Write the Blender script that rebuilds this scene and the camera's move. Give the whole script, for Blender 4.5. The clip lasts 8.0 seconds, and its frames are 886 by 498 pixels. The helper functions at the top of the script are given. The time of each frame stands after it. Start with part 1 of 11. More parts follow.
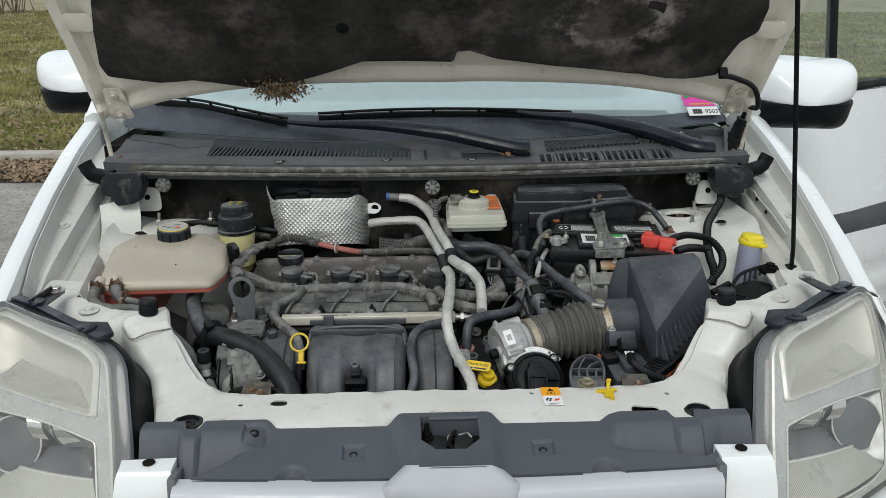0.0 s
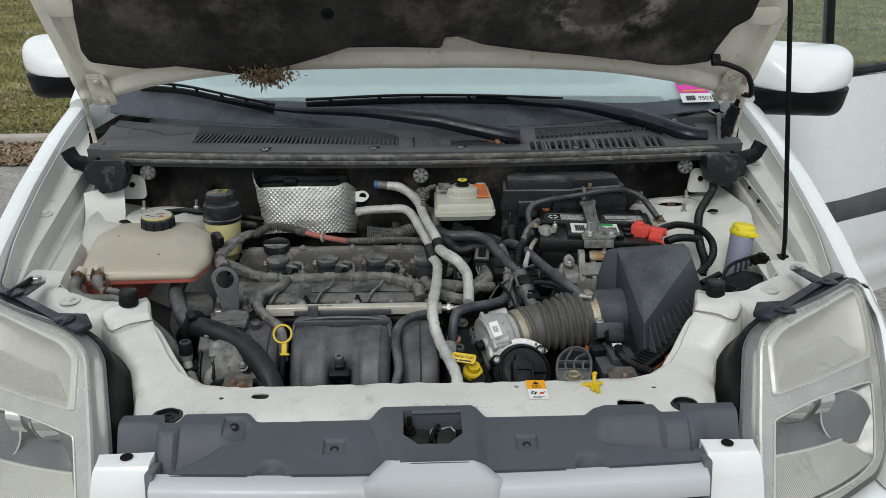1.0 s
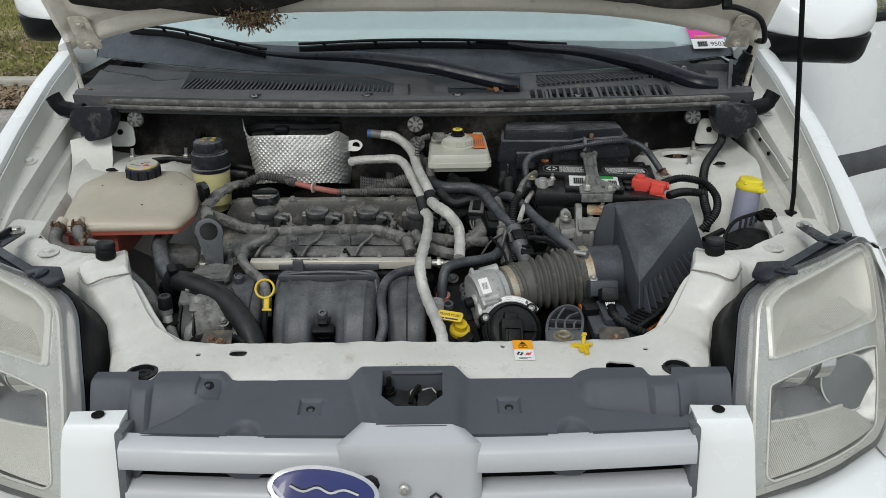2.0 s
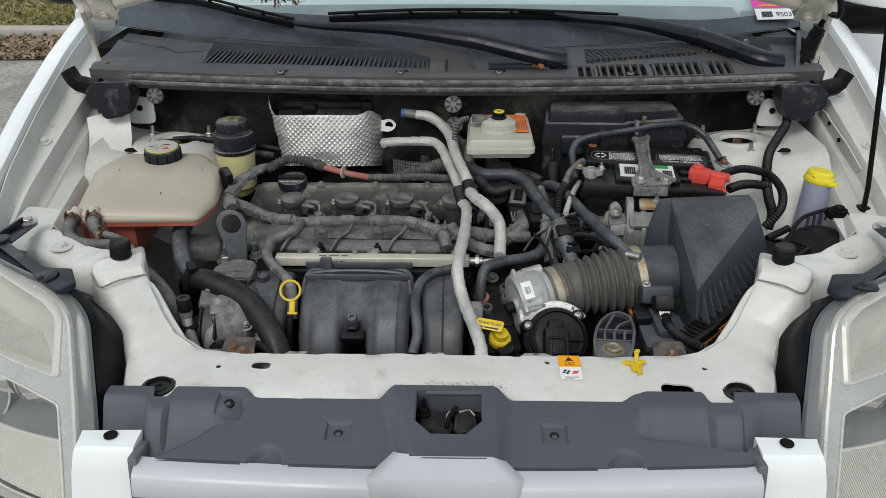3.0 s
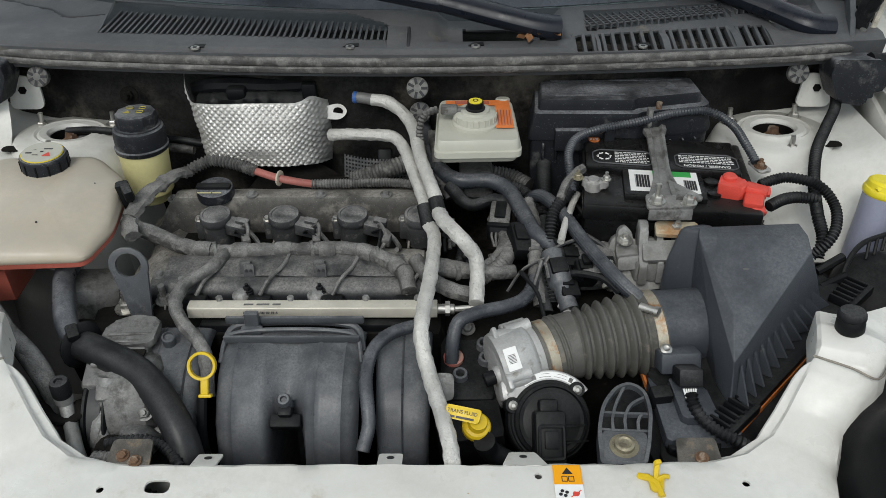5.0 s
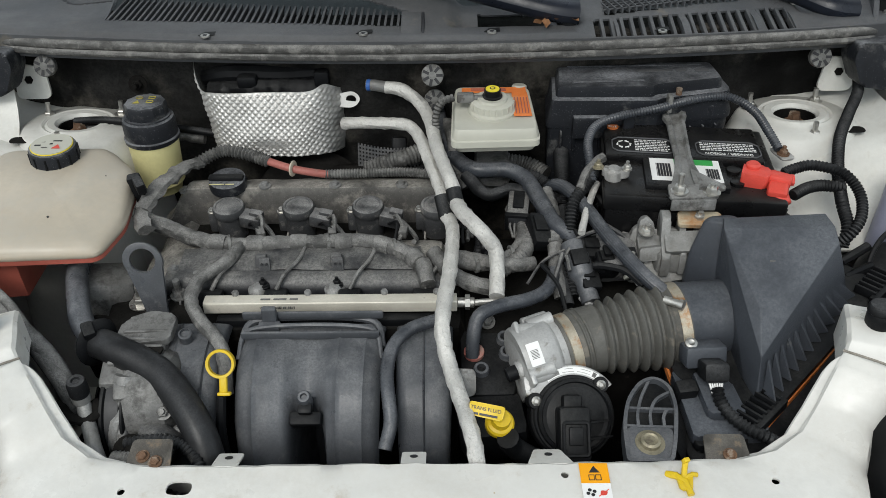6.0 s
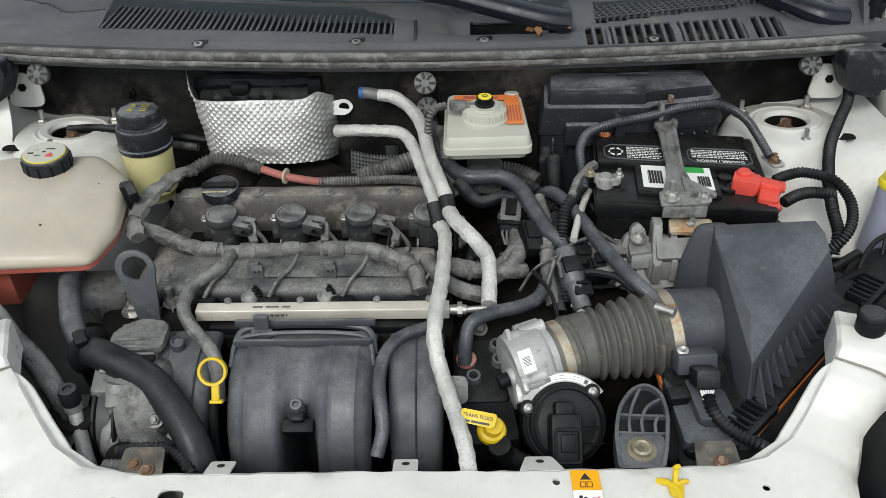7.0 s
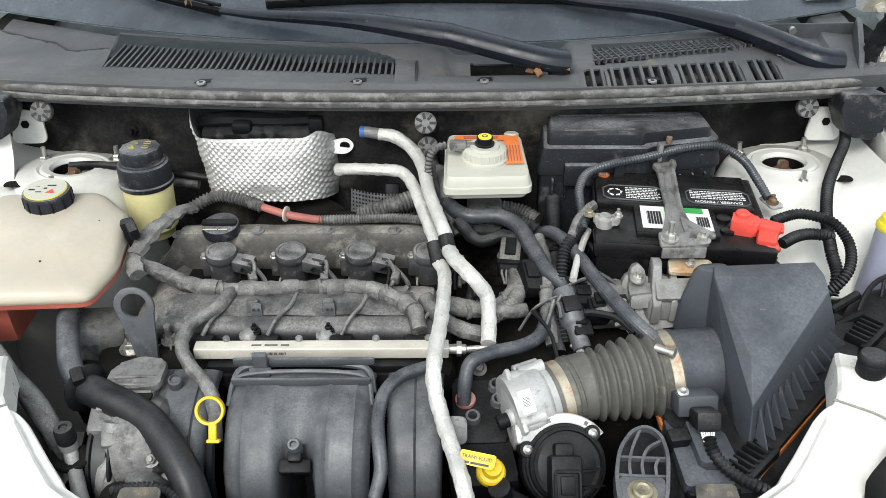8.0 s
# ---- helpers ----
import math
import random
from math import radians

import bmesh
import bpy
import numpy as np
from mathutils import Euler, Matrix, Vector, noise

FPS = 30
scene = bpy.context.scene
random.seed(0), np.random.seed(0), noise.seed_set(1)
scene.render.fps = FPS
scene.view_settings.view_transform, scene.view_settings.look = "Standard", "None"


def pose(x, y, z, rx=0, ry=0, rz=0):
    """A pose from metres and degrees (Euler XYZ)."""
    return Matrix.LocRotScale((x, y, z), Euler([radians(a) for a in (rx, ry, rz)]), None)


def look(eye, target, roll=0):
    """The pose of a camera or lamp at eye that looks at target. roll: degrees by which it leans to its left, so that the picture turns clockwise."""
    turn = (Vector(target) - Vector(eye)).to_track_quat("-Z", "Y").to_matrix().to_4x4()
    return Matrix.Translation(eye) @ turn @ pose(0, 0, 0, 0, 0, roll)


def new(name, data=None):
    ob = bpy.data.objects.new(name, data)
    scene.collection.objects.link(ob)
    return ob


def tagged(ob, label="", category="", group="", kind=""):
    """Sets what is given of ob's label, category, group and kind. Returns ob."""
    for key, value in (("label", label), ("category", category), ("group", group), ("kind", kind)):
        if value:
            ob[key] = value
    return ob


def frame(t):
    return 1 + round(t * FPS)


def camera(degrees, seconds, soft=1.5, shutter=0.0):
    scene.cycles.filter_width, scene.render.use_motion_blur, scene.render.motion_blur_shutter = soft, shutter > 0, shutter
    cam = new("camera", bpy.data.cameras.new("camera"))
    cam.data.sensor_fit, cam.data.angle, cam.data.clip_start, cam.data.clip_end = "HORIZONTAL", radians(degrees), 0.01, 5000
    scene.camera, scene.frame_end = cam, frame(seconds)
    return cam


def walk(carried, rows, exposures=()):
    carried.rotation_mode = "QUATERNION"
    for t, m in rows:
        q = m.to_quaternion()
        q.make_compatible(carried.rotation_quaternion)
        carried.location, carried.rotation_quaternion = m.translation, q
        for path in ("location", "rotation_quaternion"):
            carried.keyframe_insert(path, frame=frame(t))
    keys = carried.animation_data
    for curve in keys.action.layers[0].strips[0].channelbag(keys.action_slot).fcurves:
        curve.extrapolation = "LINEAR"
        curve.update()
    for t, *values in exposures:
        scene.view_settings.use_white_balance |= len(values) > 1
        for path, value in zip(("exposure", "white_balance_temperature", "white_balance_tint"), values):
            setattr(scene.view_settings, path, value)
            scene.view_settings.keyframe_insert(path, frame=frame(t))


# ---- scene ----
cam = camera(55.4, 8.0, soft=0.8)
PATH = [
    (0, (-0.052, -1.038, 1.538), (0.029, 0.858, 0.908), -0.1),
    (0.5, (-0.043, -1.035, 1.539), (0.038, 0.861, 0.906), -0.0),
    (1, (-0.027, -1.015, 1.543), (0.054, 0.868, 0.875), 0.0),
    (1.5, (0.007, -0.982, 1.543), (0.081, 0.866, 0.783), 0.0),
    (1.7, (0.022, -0.973, 1.535), (0.084, 0.875, 0.772), -0.0),
    (2.8, (0.035, -0.876, 1.56), (-0.013, 0.912, 0.664), -0.3),
    (3, (0.017, -0.829, 1.567), (-0.026, 0.956, 0.666), -0.2),
    (3.5, (-0.009, -0.73, 1.573), (-0.038, 1.05, 0.66), -1.1),
    (4, (0.018, -0.634, 1.572), (0.014, 1.108, 0.59), -0.9),
    (4.2, (0.042, -0.589, 1.575), (0.034, 1.131, 0.555), -0.8),
    (5.3, (0.038, -0.447, 1.586), (0.034, 1.212, 0.469), -0.2),
    (5.5, (0.025, -0.443, 1.587), (0.02, 1.211, 0.462), -0.5),
    (6, (0.017, -0.439, 1.591), (0.01, 1.198, 0.442), -0.7),
    (6.5, (0.02, -0.438, 1.594), (0.02, 1.184, 0.424), -0.7),
    (7, (0.022, -0.44, 1.594), (0.024, 1.205, 0.456), -0.6),
    (7.5, (0.021, -0.438, 1.597), (0.028, 1.249, 0.524), -0.3),
    (8, (0.019, -0.439, 1.597), (0.028, 1.253, 0.532), -0.1),
]
EXPOSURES = [(0, -0.10), (1.5, -0.18), (3, -0.08), (3.5, 0.0), (4, 0.07), (5.5, 0.03), (6, 0.17), (6.5, 0.35), (7.0, 0.37), (7.5, 0.92), (8.0, 0.95)]
walk(cam, [(t, look(eye, target, roll)) for t, eye, target, roll in PATH], EXPOSURES)

# ---------------------------------------------------------------- light
world = bpy.data.worlds.new("world")
scene.world = world
world.use_nodes = True
wn, wl = world.node_tree.nodes, world.node_tree.links
sky = wn.new("ShaderNodeTexSky")
sky.sky_type = "NISHITA"
sky.sun_disc = False
sky.sun_elevation, sky.sun_rotation = radians(52), radians(200)
sky.air_density, sky.dust_density, sky.ozone_density = 1.6, 5.0, 1.0
cloud = wn.new("ShaderNodeMixRGB")
cloud.inputs["Fac"].default_value = 0.82
cloud.inputs["Color2"].default_value = (8.8, 9.7, 10.3, 1)
wl.new(sky.outputs["Color"], cloud.inputs["Color1"])
wl.new(cloud.outputs["Color"], wn["Background"].inputs["Color"])
wn["Background"].inputs["Strength"].default_value = 0.105
sun_lamp = bpy.data.lights.new("sun", "SUN")
sun_lamp.energy, sun_lamp.angle, sun_lamp.color = 1.4, radians(24), (1.0, 0.992, 0.955)
sun = new("sun", sun_lamp)
sun.matrix_world = look((-1.4, -4.0, 5.6), (0, 0.4, 0.9))

# ---------------------------------------------------------------- building kit
def smooth_bm(bm, sharp=0.6):
    for f in bm.faces:
        f.smooth = True
    for e in bm.edges:
        if len(e.link_faces) == 2 and e.calc_face_angle(0) > sharp:
            e.smooth = False


def thing(name, at, label, category, group="", kind=""):
    ob = new(name)
    ob.empty_display_size = 0.05
    ob.location = at
    return tagged(ob, label, category, group, kind)


def world_of(ob):
    m = ob.matrix_basis.copy()
    if ob.parent:
        m = world_of(ob.parent) @ ob.matrix_parent_inverse @ m
    return m


def part(name, bm, material, parent=None, label="", sharp=0.6):
    """One mesh object out of bm, whose vertices are in world metres; its origin goes to the middle of its box."""
    if bm.verts:
        lo = Vector((min(v.co[i] for v in bm.verts) for i in range(3)))
        hi = Vector((max(v.co[i] for v in bm.verts) for i in range(3)))
        mid = (lo + hi) / 2
    else:
        mid = Vector()
    bmesh.ops.translate(bm, verts=bm.verts, vec=-mid)
    bmesh.ops.recalc_face_normals(bm, faces=bm.faces)
    smooth_bm(bm, sharp)
    me = bpy.data.meshes.new(name)
    bm.to_mesh(me)
    bm.free()
    for m in material if isinstance(material, (list, tuple)) else [material]:
        me.materials.append(m)
    ob = new(name, me)
    ob.location = mid
    if parent:
        ob.parent = parent
        ob.matrix_parent_inverse = world_of(parent).inverted()
    if label:
        ob["label"] = label
    return ob


def lone(name, bm, material, label, category, group="", kind="", sharp=0.6):
    return tagged(part(name, bm, material, None, "", sharp), label, category, group, kind)


def B():
    return bmesh.new()


def join(bm, other):
    me = bpy.data.meshes.new("tmp")
    other.to_mesh(me)
    other.free()
    bm.from_mesh(me)
    bpy.data.meshes.remove(me)
    return bm


def box(bm, c, s, bevel=0.0, rot=None, seg=2, taper=1.0):
    """A box of size s at c, bevelled; taper scales its top."""
    b = B()
    bmesh.ops.create_cube(b, size=1)
    for v in b.verts:
        k = taper if v.co.z > 0 else 1.0
        v.co = Vector((v.co.x * s[0] * k, v.co.y * s[1] * k, v.co.z * s[2]))
    if bevel:
        bmesh.ops.bevel(b, geom=b.edges[:], offset=bevel, segments=seg, affect="EDGES", profile=0.5)
    m = Matrix.Translation(c) @ (rot.to_4x4() if rot else Matrix())
    bmesh.ops.transform(b, matrix=m, verts=b.verts)
    return join(bm, b)


def rot(rx=0, ry=0, rz=0):
    return Euler((radians(rx), radians(ry), radians(rz))).to_matrix()


def basis(axis, hint=(0, 0, 1)):
    z = Vector(axis).normalized()
    h = Vector(hint)
    if abs(z.dot(h.normalized())) > 0.98:
        h = Vector((0, 1, 0))
    x = h.cross(z).normalized()
    y = z.cross(x)
    return Matrix((x, y, z)).transposed()


def lathe(bm, at, axis, prof, seg=24, wave=None):
    """Turn the profile [(radius, height)] round the axis at a point. wave: (count, depth) of ribs round it."""
    m = Matrix.Translation(at) @ basis(axis).to_4x4()
    rings = []
    for r, h in prof:
        if r < 1e-5:
            rings.append([bm.verts.new(m @ Vector((0, 0, h)))])
            continue
        ring = []
        for i in range(seg):
            a = 2 * math.pi * i / seg
            k = r + (wave[1] * (1 if i % 2 else -1) if wave else 0)
            ring.append(bm.verts.new(m @ Vector((k * math.cos(a), k * math.sin(a), h))))
        rings.append(ring)
    for a, b in zip(rings, rings[1:]):
        for i in range(max(len(a), len(b))):
            j = (i + 1) % max(len(a), len(b))
            if len(a) == 1 and len(b) == 1:
                continue
            if len(a) == 1:
                bm.faces.new((a[0], b[i], b[j]))
            elif len(b) == 1:
                bm.faces.new((a[i], a[j], b[0]))
            else:
                bm.faces.new((a[i], a[j], b[j], b[i]))
    for ring, flip in ((rings[0], True), (rings[-1], False)):
        if len(ring) > 2:
            bm.faces.new(ring[::-1] if flip else ring)
    return bm


def cyl(bm, p, q, r, r2=None, seg=16, bevel=0.0):
    p, q = Vector(p), Vector(q)
    h = (q - p).length
    r2 = r if r2 is None else r2
    b = bevel
    prof = [(r - b, 0), (r, b), (r2, h - b), (r2 - b, h)] if b else [(r, 0), (r2, h)]
    return lathe(bm, p, q - p, prof, seg)


def curve_pts(pts, step=0.006):
    """A smooth line through the points, at about even steps."""
    P = [Vector(p) for p in pts]
    P = [2 * P[0] - P[1]] + P + [2 * P[-1] - P[-2]]
    out = []
    for i in range(1, len(P) - 2):
        a, b, c, d = P[i - 1], P[i], P[i + 1], P[i + 2]
        n = max(1, int((c - b).length / step))
        for k in range(n):
            t = k / n
            out.append(0.5 * ((2 * b) + (c - a) * t + (2 * a - 5 * b + 4 * c - d) * t * t + (3 * b - a - 3 * c + d) * t ** 3))
    out.append(P[-2])
    return out


def tube(bm, pts, r, seg=12, step=0.006, ribs=0.0, pitch=0.005, r2=None, rough=0.0, flat=1.0, flutes=0.0):
    """A round hose along the points; ribs: depth of its corrugation; r2: end radius; rough: uneven wrap; flutes: depth of grooves along it."""
    line = curve_pts(pts, min(step, pitch / 2) if ribs else step)
    rings, nrm, s = [], None, 0.0
    total = sum((b - a).length for a, b in zip(line, line[1:])) or 1.0
    for i, p in enumerate(line):
        d = (line[min(i + 1, len(line) - 1)] - line[max(i - 1, 0)]).normalized()
        if nrm is None:
            nrm = basis(d).col[0].copy()
        nrm = (nrm - d * nrm.dot(d)).normalized()
        bi = d.cross(nrm)
        if i:
            s += (p - line[i - 1]).length
        rr = r + ((r2 - r) * s / total if r2 is not None else 0)
        if ribs:
            rr += ribs * (1 if i % 2 else -1) * 0.5
        ring = []
        for k in range(seg):
            a = 2 * math.pi * k / seg
            q = rr + (flutes if k % 2 else -flutes)
            if rough:
                q += rough * noise.noise((p + nrm * 0.01 * math.cos(a) + bi * 0.01 * math.sin(a)) * 260)
            ring.append(bm.verts.new(p + nrm * q * math.cos(a) + bi * q * flat * math.sin(a)))
        rings.append(ring)
    for a, b in zip(rings, rings[1:]):
        for k in range(seg):
            bm.faces.new((a[k], a[(k + 1) % seg], b[(k + 1) % seg], b[k]))
    bm.faces.new(rings[0][::-1])
    bm.faces.new(rings[-1])
    return bm


def loft(bm, sections, closed=True, caps=True):
    """Skin between sections, each the same number of points."""
    R = [[bm.verts.new(p) for p in s] for s in sections]
    n = len(R[0])
    for a, b in zip(R, R[1:]):
        for k in range(n if closed else n - 1):
            j = (k + 1) % n
            bm.faces.new((a[k], a[j], b[j], b[k]))
    if caps and closed:
        bm.faces.new(R[0][::-1])
        bm.faces.new(R[-1])
    return bm


def rounded(poly, r, n=4):
    """A 2D outline with its corners rounded by r (one number or one a corner)."""
    out, m = [], len(poly)
    for i in range(m):
        p, a, b = (Vector(poly[j % m]).to_2d() for j in (i, i - 1, i + 1))
        q = r[i] if isinstance(r, (list, tuple)) else r
        da, db = (a - p), (b - p)
        k = min(q, da.length * 0.49, db.length * 0.49)
        s, e = p + da.normalized() * k, p + db.normalized() * k
        if k < 1e-6:
            out.append((p.x, p.y))
            continue
        for t in range(n + 1):
            u = t / n
            v = s * (1 - u) ** 2 + p * 2 * u * (1 - u) + e * u * u
            out.append((v.x, v.y))
    return out


def prism(bm, outline, at, x_axis, y_axis, depth, bevel=0.0, seg=2):
    """A plate: the 2D outline on the plane of the two axes, carried depth along their cross product."""
    X, Y = Vector(x_axis).normalized(), Vector(y_axis).normalized()
    Z = X.cross(Y).normalized()
    o = Vector(at)
    b = B()
    lo = [b.verts.new(o + X * p[0] + Y * p[1]) for p in outline]
    hi = [b.verts.new(o + X * p[0] + Y * p[1] + Z * depth) for p in outline]
    n = len(outline)
    for i in range(n):
        b.faces.new((lo[i], lo[(i + 1) % n], hi[(i + 1) % n], hi[i]))
    f1, f2 = b.faces.new(lo[::-1]), b.faces.new(hi)
    if bevel:
        es = list({e for f in (f1, f2) for e in f.edges})
        bmesh.ops.bevel(b, geom=es, offset=bevel, segments=seg, affect="EDGES", profile=0.5)
    return join(bm, b)


def sheet(bm, fn, nu, nv, thick=0.0, skip=None):
    """A grid fn(u, v) -> point, u and v from 0 to 1, with an underside when thick; skip(u, v) leaves cells out."""
    top = [[Vector(fn(i / nu, j / nv)) for j in range(nv + 1)] for i in range(nu + 1)]
    b = B()
    V = [[b.verts.new(p) for p in row] for row in top]
    for i in range(nu):
        for j in range(nv):
            if skip and skip((i + 0.5) / nu, (j + 0.5) / nv):
                continue
            b.faces.new((V[i][j], V[i + 1][j], V[i + 1][j + 1], V[i][j + 1]))
    loose = [v for v in b.verts if not v.link_faces]
    bmesh.ops.delete(b, geom=loose, context="VERTS")
    if thick:
        bmesh.ops.solidify(b, geom=b.faces[:], thickness=thick)
    return join(bm, b)


def rings_fill(bm, outline, fn, steps=6, rim=None):
    """Fill an outline in (u, v) by shrinking it to its middle; fn(u, v, k) -> point, k from 1 at the rim to 0."""
    cu, cv = sum(p[0] for p in outline) / len(outline), sum(p[1] for p in outline) / len(outline)
    R = []
    for s in range(steps + 1):
        k = 1 - s / steps
        if s == steps:
            R.append([bm.verts.new(fn(cu, cv, 0.0))])
        else:
            R.append([bm.verts.new(fn(cu + (u - cu) * k, cv + (v - cv) * k, k)) for u, v in outline])
    n = len(outline)
    for a, b in zip(R, R[1:]):
        for i in range(n):
            j = (i + 1) % n
            if len(b) == 1:
                bm.faces.new((a[i], a[j], b[0]))
            else:
                bm.faces.new((a[i], a[j], b[j], b[i]))
    return R[0]


def hexbolt(bm, at, axis, r=0.007, h=0.006, washer=0.0, stud=0.0):
    at, ax = Vector(at), Vector(axis).normalized()
    if washer:
        cyl(bm, at, at + ax * 0.0018, washer, seg=20)
    base = at + ax * (0.0015 if washer else 0)
    lathe(bm, base, ax, [(r, 0), (r, h * 0.8), (r * 0.85, h)], 6)
    if stud:
        cyl(bm, base + ax * h, base + ax * (h + stud), r * 0.5, seg=8)
    return bm


def mix3(a, b, t):
    return Vector(a) * (1 - t) + Vector(b) * t


def sstep(a, b, x):
    t = max(0.0, min(1.0, (x - a) / (b - a)))
    return t * t * (3 - 2 * t)


# ---------------------------------------------------------------- materials
def material(name, base, rough=0.5, metal=0.0, vary=0.25, scale=9.0, grime=None, grime_at=0.55, grime_scale=18.0, grime_width=0.12,
             bump=0.15, bump_scale=220.0, dust=None, dust_amount=0.0, spread=0.12, coat=0.0, spec=0.5, island=0.0, trans=0.0, ior=1.45, alpha=1.0):
    """A surface with two scales of variation, patches of grime and, on what faces up, a film of dust or painted sheen.
    """
    m = bpy.data.materials.new(name)
    m.use_nodes = True
    n, l = m.node_tree.nodes, m.node_tree.links
    p = n["Principled BSDF"]
    tc = n.new("ShaderNodeTexCoord")
    info = n.new("ShaderNodeObjectInfo")
    shift = n.new("ShaderNodeVectorMath")
    shift.operation = "MULTIPLY_ADD"
    shift.inputs[1].default_value = (1, 1, 1)
    l.new(tc.outputs["Object"], shift.inputs[0])
    l.new(info.outputs["Random"], shift.inputs[2])
    where = shift.outputs[0]

    def tex(sc, detail=5.0, rgh=0.6):
        t = n.new("ShaderNodeTexNoise")
        t.inputs["Scale"].default_value, t.inputs["Detail"].default_value, t.inputs["Roughness"].default_value = sc, detail, rgh
        l.new(where, t.inputs["Vector"])
        return t.outputs["Fac"]

    def ramp(fac, a, b):
        r = n.new("ShaderNodeMapRange")
        r.interpolation_type = "SMOOTHSTEP"
        r.inputs["From Min"].default_value, r.inputs["From Max"].default_value = a, b
        l.new(fac, r.inputs["Value"])
        return r.outputs["Result"]

    def mixed(fac, a, b):
        x = n.new("ShaderNodeMixRGB")
        for i, s in (("Fac", fac), ("Color1", a), ("Color2", b)):
            if hasattr(s, "links"):
                l.new(s, x.inputs[i])
            else:
                x.inputs[i].default_value = s if isinstance(s, float) else (*s, 1)
        return x.outputs["Color"]

    def times(a, b):
        x = n.new("ShaderNodeMath")
        x.operation = "MULTIPLY"
        for i, s in ((0, a), (1, b)):
            if hasattr(s, "links"):
                l.new(s, x.inputs[i])
            else:
                x.inputs[i].default_value = s
        return x.outputs[0]

    lo = tuple(c * (1 - vary) for c in base)
    hi = tuple(min(1.0, c * (1 + vary)) for c in base)
    col = mixed(ramp(tex(scale), 0.3, 0.7), lo, hi)
    col = mixed(times(ramp(tex(scale * 17, 5.0, 0.7), 0.38, 0.68), 0.55), col, lo)
    rgh = ramp(tex(scale * 2.3), 0.3, 0.7)
    if grime:
        g = ramp(tex(grime_scale, 8.0, 0.68), grime_at, grime_at + grime_width)
        col = mixed(times(g, 0.85), col, grime)
    # what faces up turns lighter: dust, raised in some tones to offset dim light
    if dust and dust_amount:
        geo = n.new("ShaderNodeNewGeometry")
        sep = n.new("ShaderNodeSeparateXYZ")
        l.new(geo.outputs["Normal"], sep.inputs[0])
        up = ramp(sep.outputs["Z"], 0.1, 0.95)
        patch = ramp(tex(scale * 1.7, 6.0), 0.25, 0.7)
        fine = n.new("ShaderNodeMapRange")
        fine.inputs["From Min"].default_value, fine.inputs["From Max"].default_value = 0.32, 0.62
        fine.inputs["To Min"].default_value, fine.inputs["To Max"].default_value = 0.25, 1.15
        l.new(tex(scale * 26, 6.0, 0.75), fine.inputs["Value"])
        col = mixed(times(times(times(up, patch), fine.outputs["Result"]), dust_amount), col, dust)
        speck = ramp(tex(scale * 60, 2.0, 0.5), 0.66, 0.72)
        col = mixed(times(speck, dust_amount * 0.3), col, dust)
    l.new(col, p.inputs["Base Color"])
    rr = n.new("ShaderNodeMapRange")
    rr.inputs["To Min"].default_value, rr.inputs["To Max"].default_value = max(0.02, rough - spread), min(1.0, rough + spread)
    l.new(rgh, rr.inputs["Value"])
    l.new(rr.outputs["Result"], p.inputs["Roughness"])
    p.inputs["Metallic"].default_value = metal
    p.inputs["Coat Weight"].default_value = coat
    p.inputs["Specular IOR Level"].default_value = spec
    p.inputs["Transmission Weight"].default_value = trans
    p.inputs["IOR"].default_value = ior
    p.inputs["Alpha"].default_value = alpha
    if bump:
        bp = n.new("ShaderNodeBump")
        bp.inputs["Strength"].default_value, bp.inputs["Distance"].default_value = bump, 0.002
        l.new(tex(bump_scale, 3.0), bp.inputs["Height"])
        l.new(bp.outputs["Normal"], p.inputs["Normal"])
    return m


DUST = (0.20, 0.195, 0.178)
M_PAINT = material("white_paint", (0.79, 0.805, 0.80), 0.22, vary=0.03, scale=3, bump=0.02, coat=0.5)
M_BAY = material("bay_paint", (0.60, 0.60, 0.565), 0.42, vary=0.10, scale=5, grime=(0.34, 0.30, 0.24), grime_at=0.57, grime_scale=26, grime_width=0.25, bump=0.05, dust=(0.42, 0.38, 0.31), dust_amount=0.25)
M_CROSS = material("crossmember_paint", (0.645, 0.64, 0.605), 0.36, vary=0.09, scale=6, grime=(0.40, 0.345, 0.27), grime_at=0.565, grime_scale=19, grime_width=0.2, bump=0.05, dust=(0.45, 0.41, 0.34), dust_amount=0.25)
M_HOODIN = material("hood_inner_paint", (0.72, 0.68, 0.60), 0.5, vary=0.1, scale=5, grime=(0.34, 0.29, 0.22), grime_at=0.6, grime_scale=14, bump=0.08)
M_SEAM = material("dirty_seam", (0.24, 0.22, 0.185), 0.7, vary=0.4, scale=60, bump=0.2)
M_HINGE = material("hinge_paint", (0.60, 0.56, 0.48), 0.55, vary=0.3, scale=40, grime=(0.26, 0.21, 0.16), grime_at=0.55, grime_scale=30, bump=0.15)
M_PAD = material("hood_pad", (0.032, 0.031, 0.030), 0.95, vary=0.6, scale=5, grime=(0.21, 0.195, 0.17), grime_at=0.48, grime_scale=4, grime_width=0.3, bump=0.8, bump_scale=300, spec=0.2)
M_BLACK = material("black_plastic", (0.0075, 0.008, 0.009), 0.42, vary=0.3, scale=12, grime=(0.05, 0.049, 0.047), grime_at=0.64, grime_scale=34, bump=0.12, bump_scale=900, dust=(0.10, 0.10, 0.096), dust_amount=0.24, spec=0.13)
M_ARM = material("wiper_paint", (0.013, 0.016, 0.024), 0.36, vary=0.2, scale=12, bump=0.05, bump_scale=900, dust=(0.04, 0.04, 0.042), dust_amount=0.2, spec=0.35)
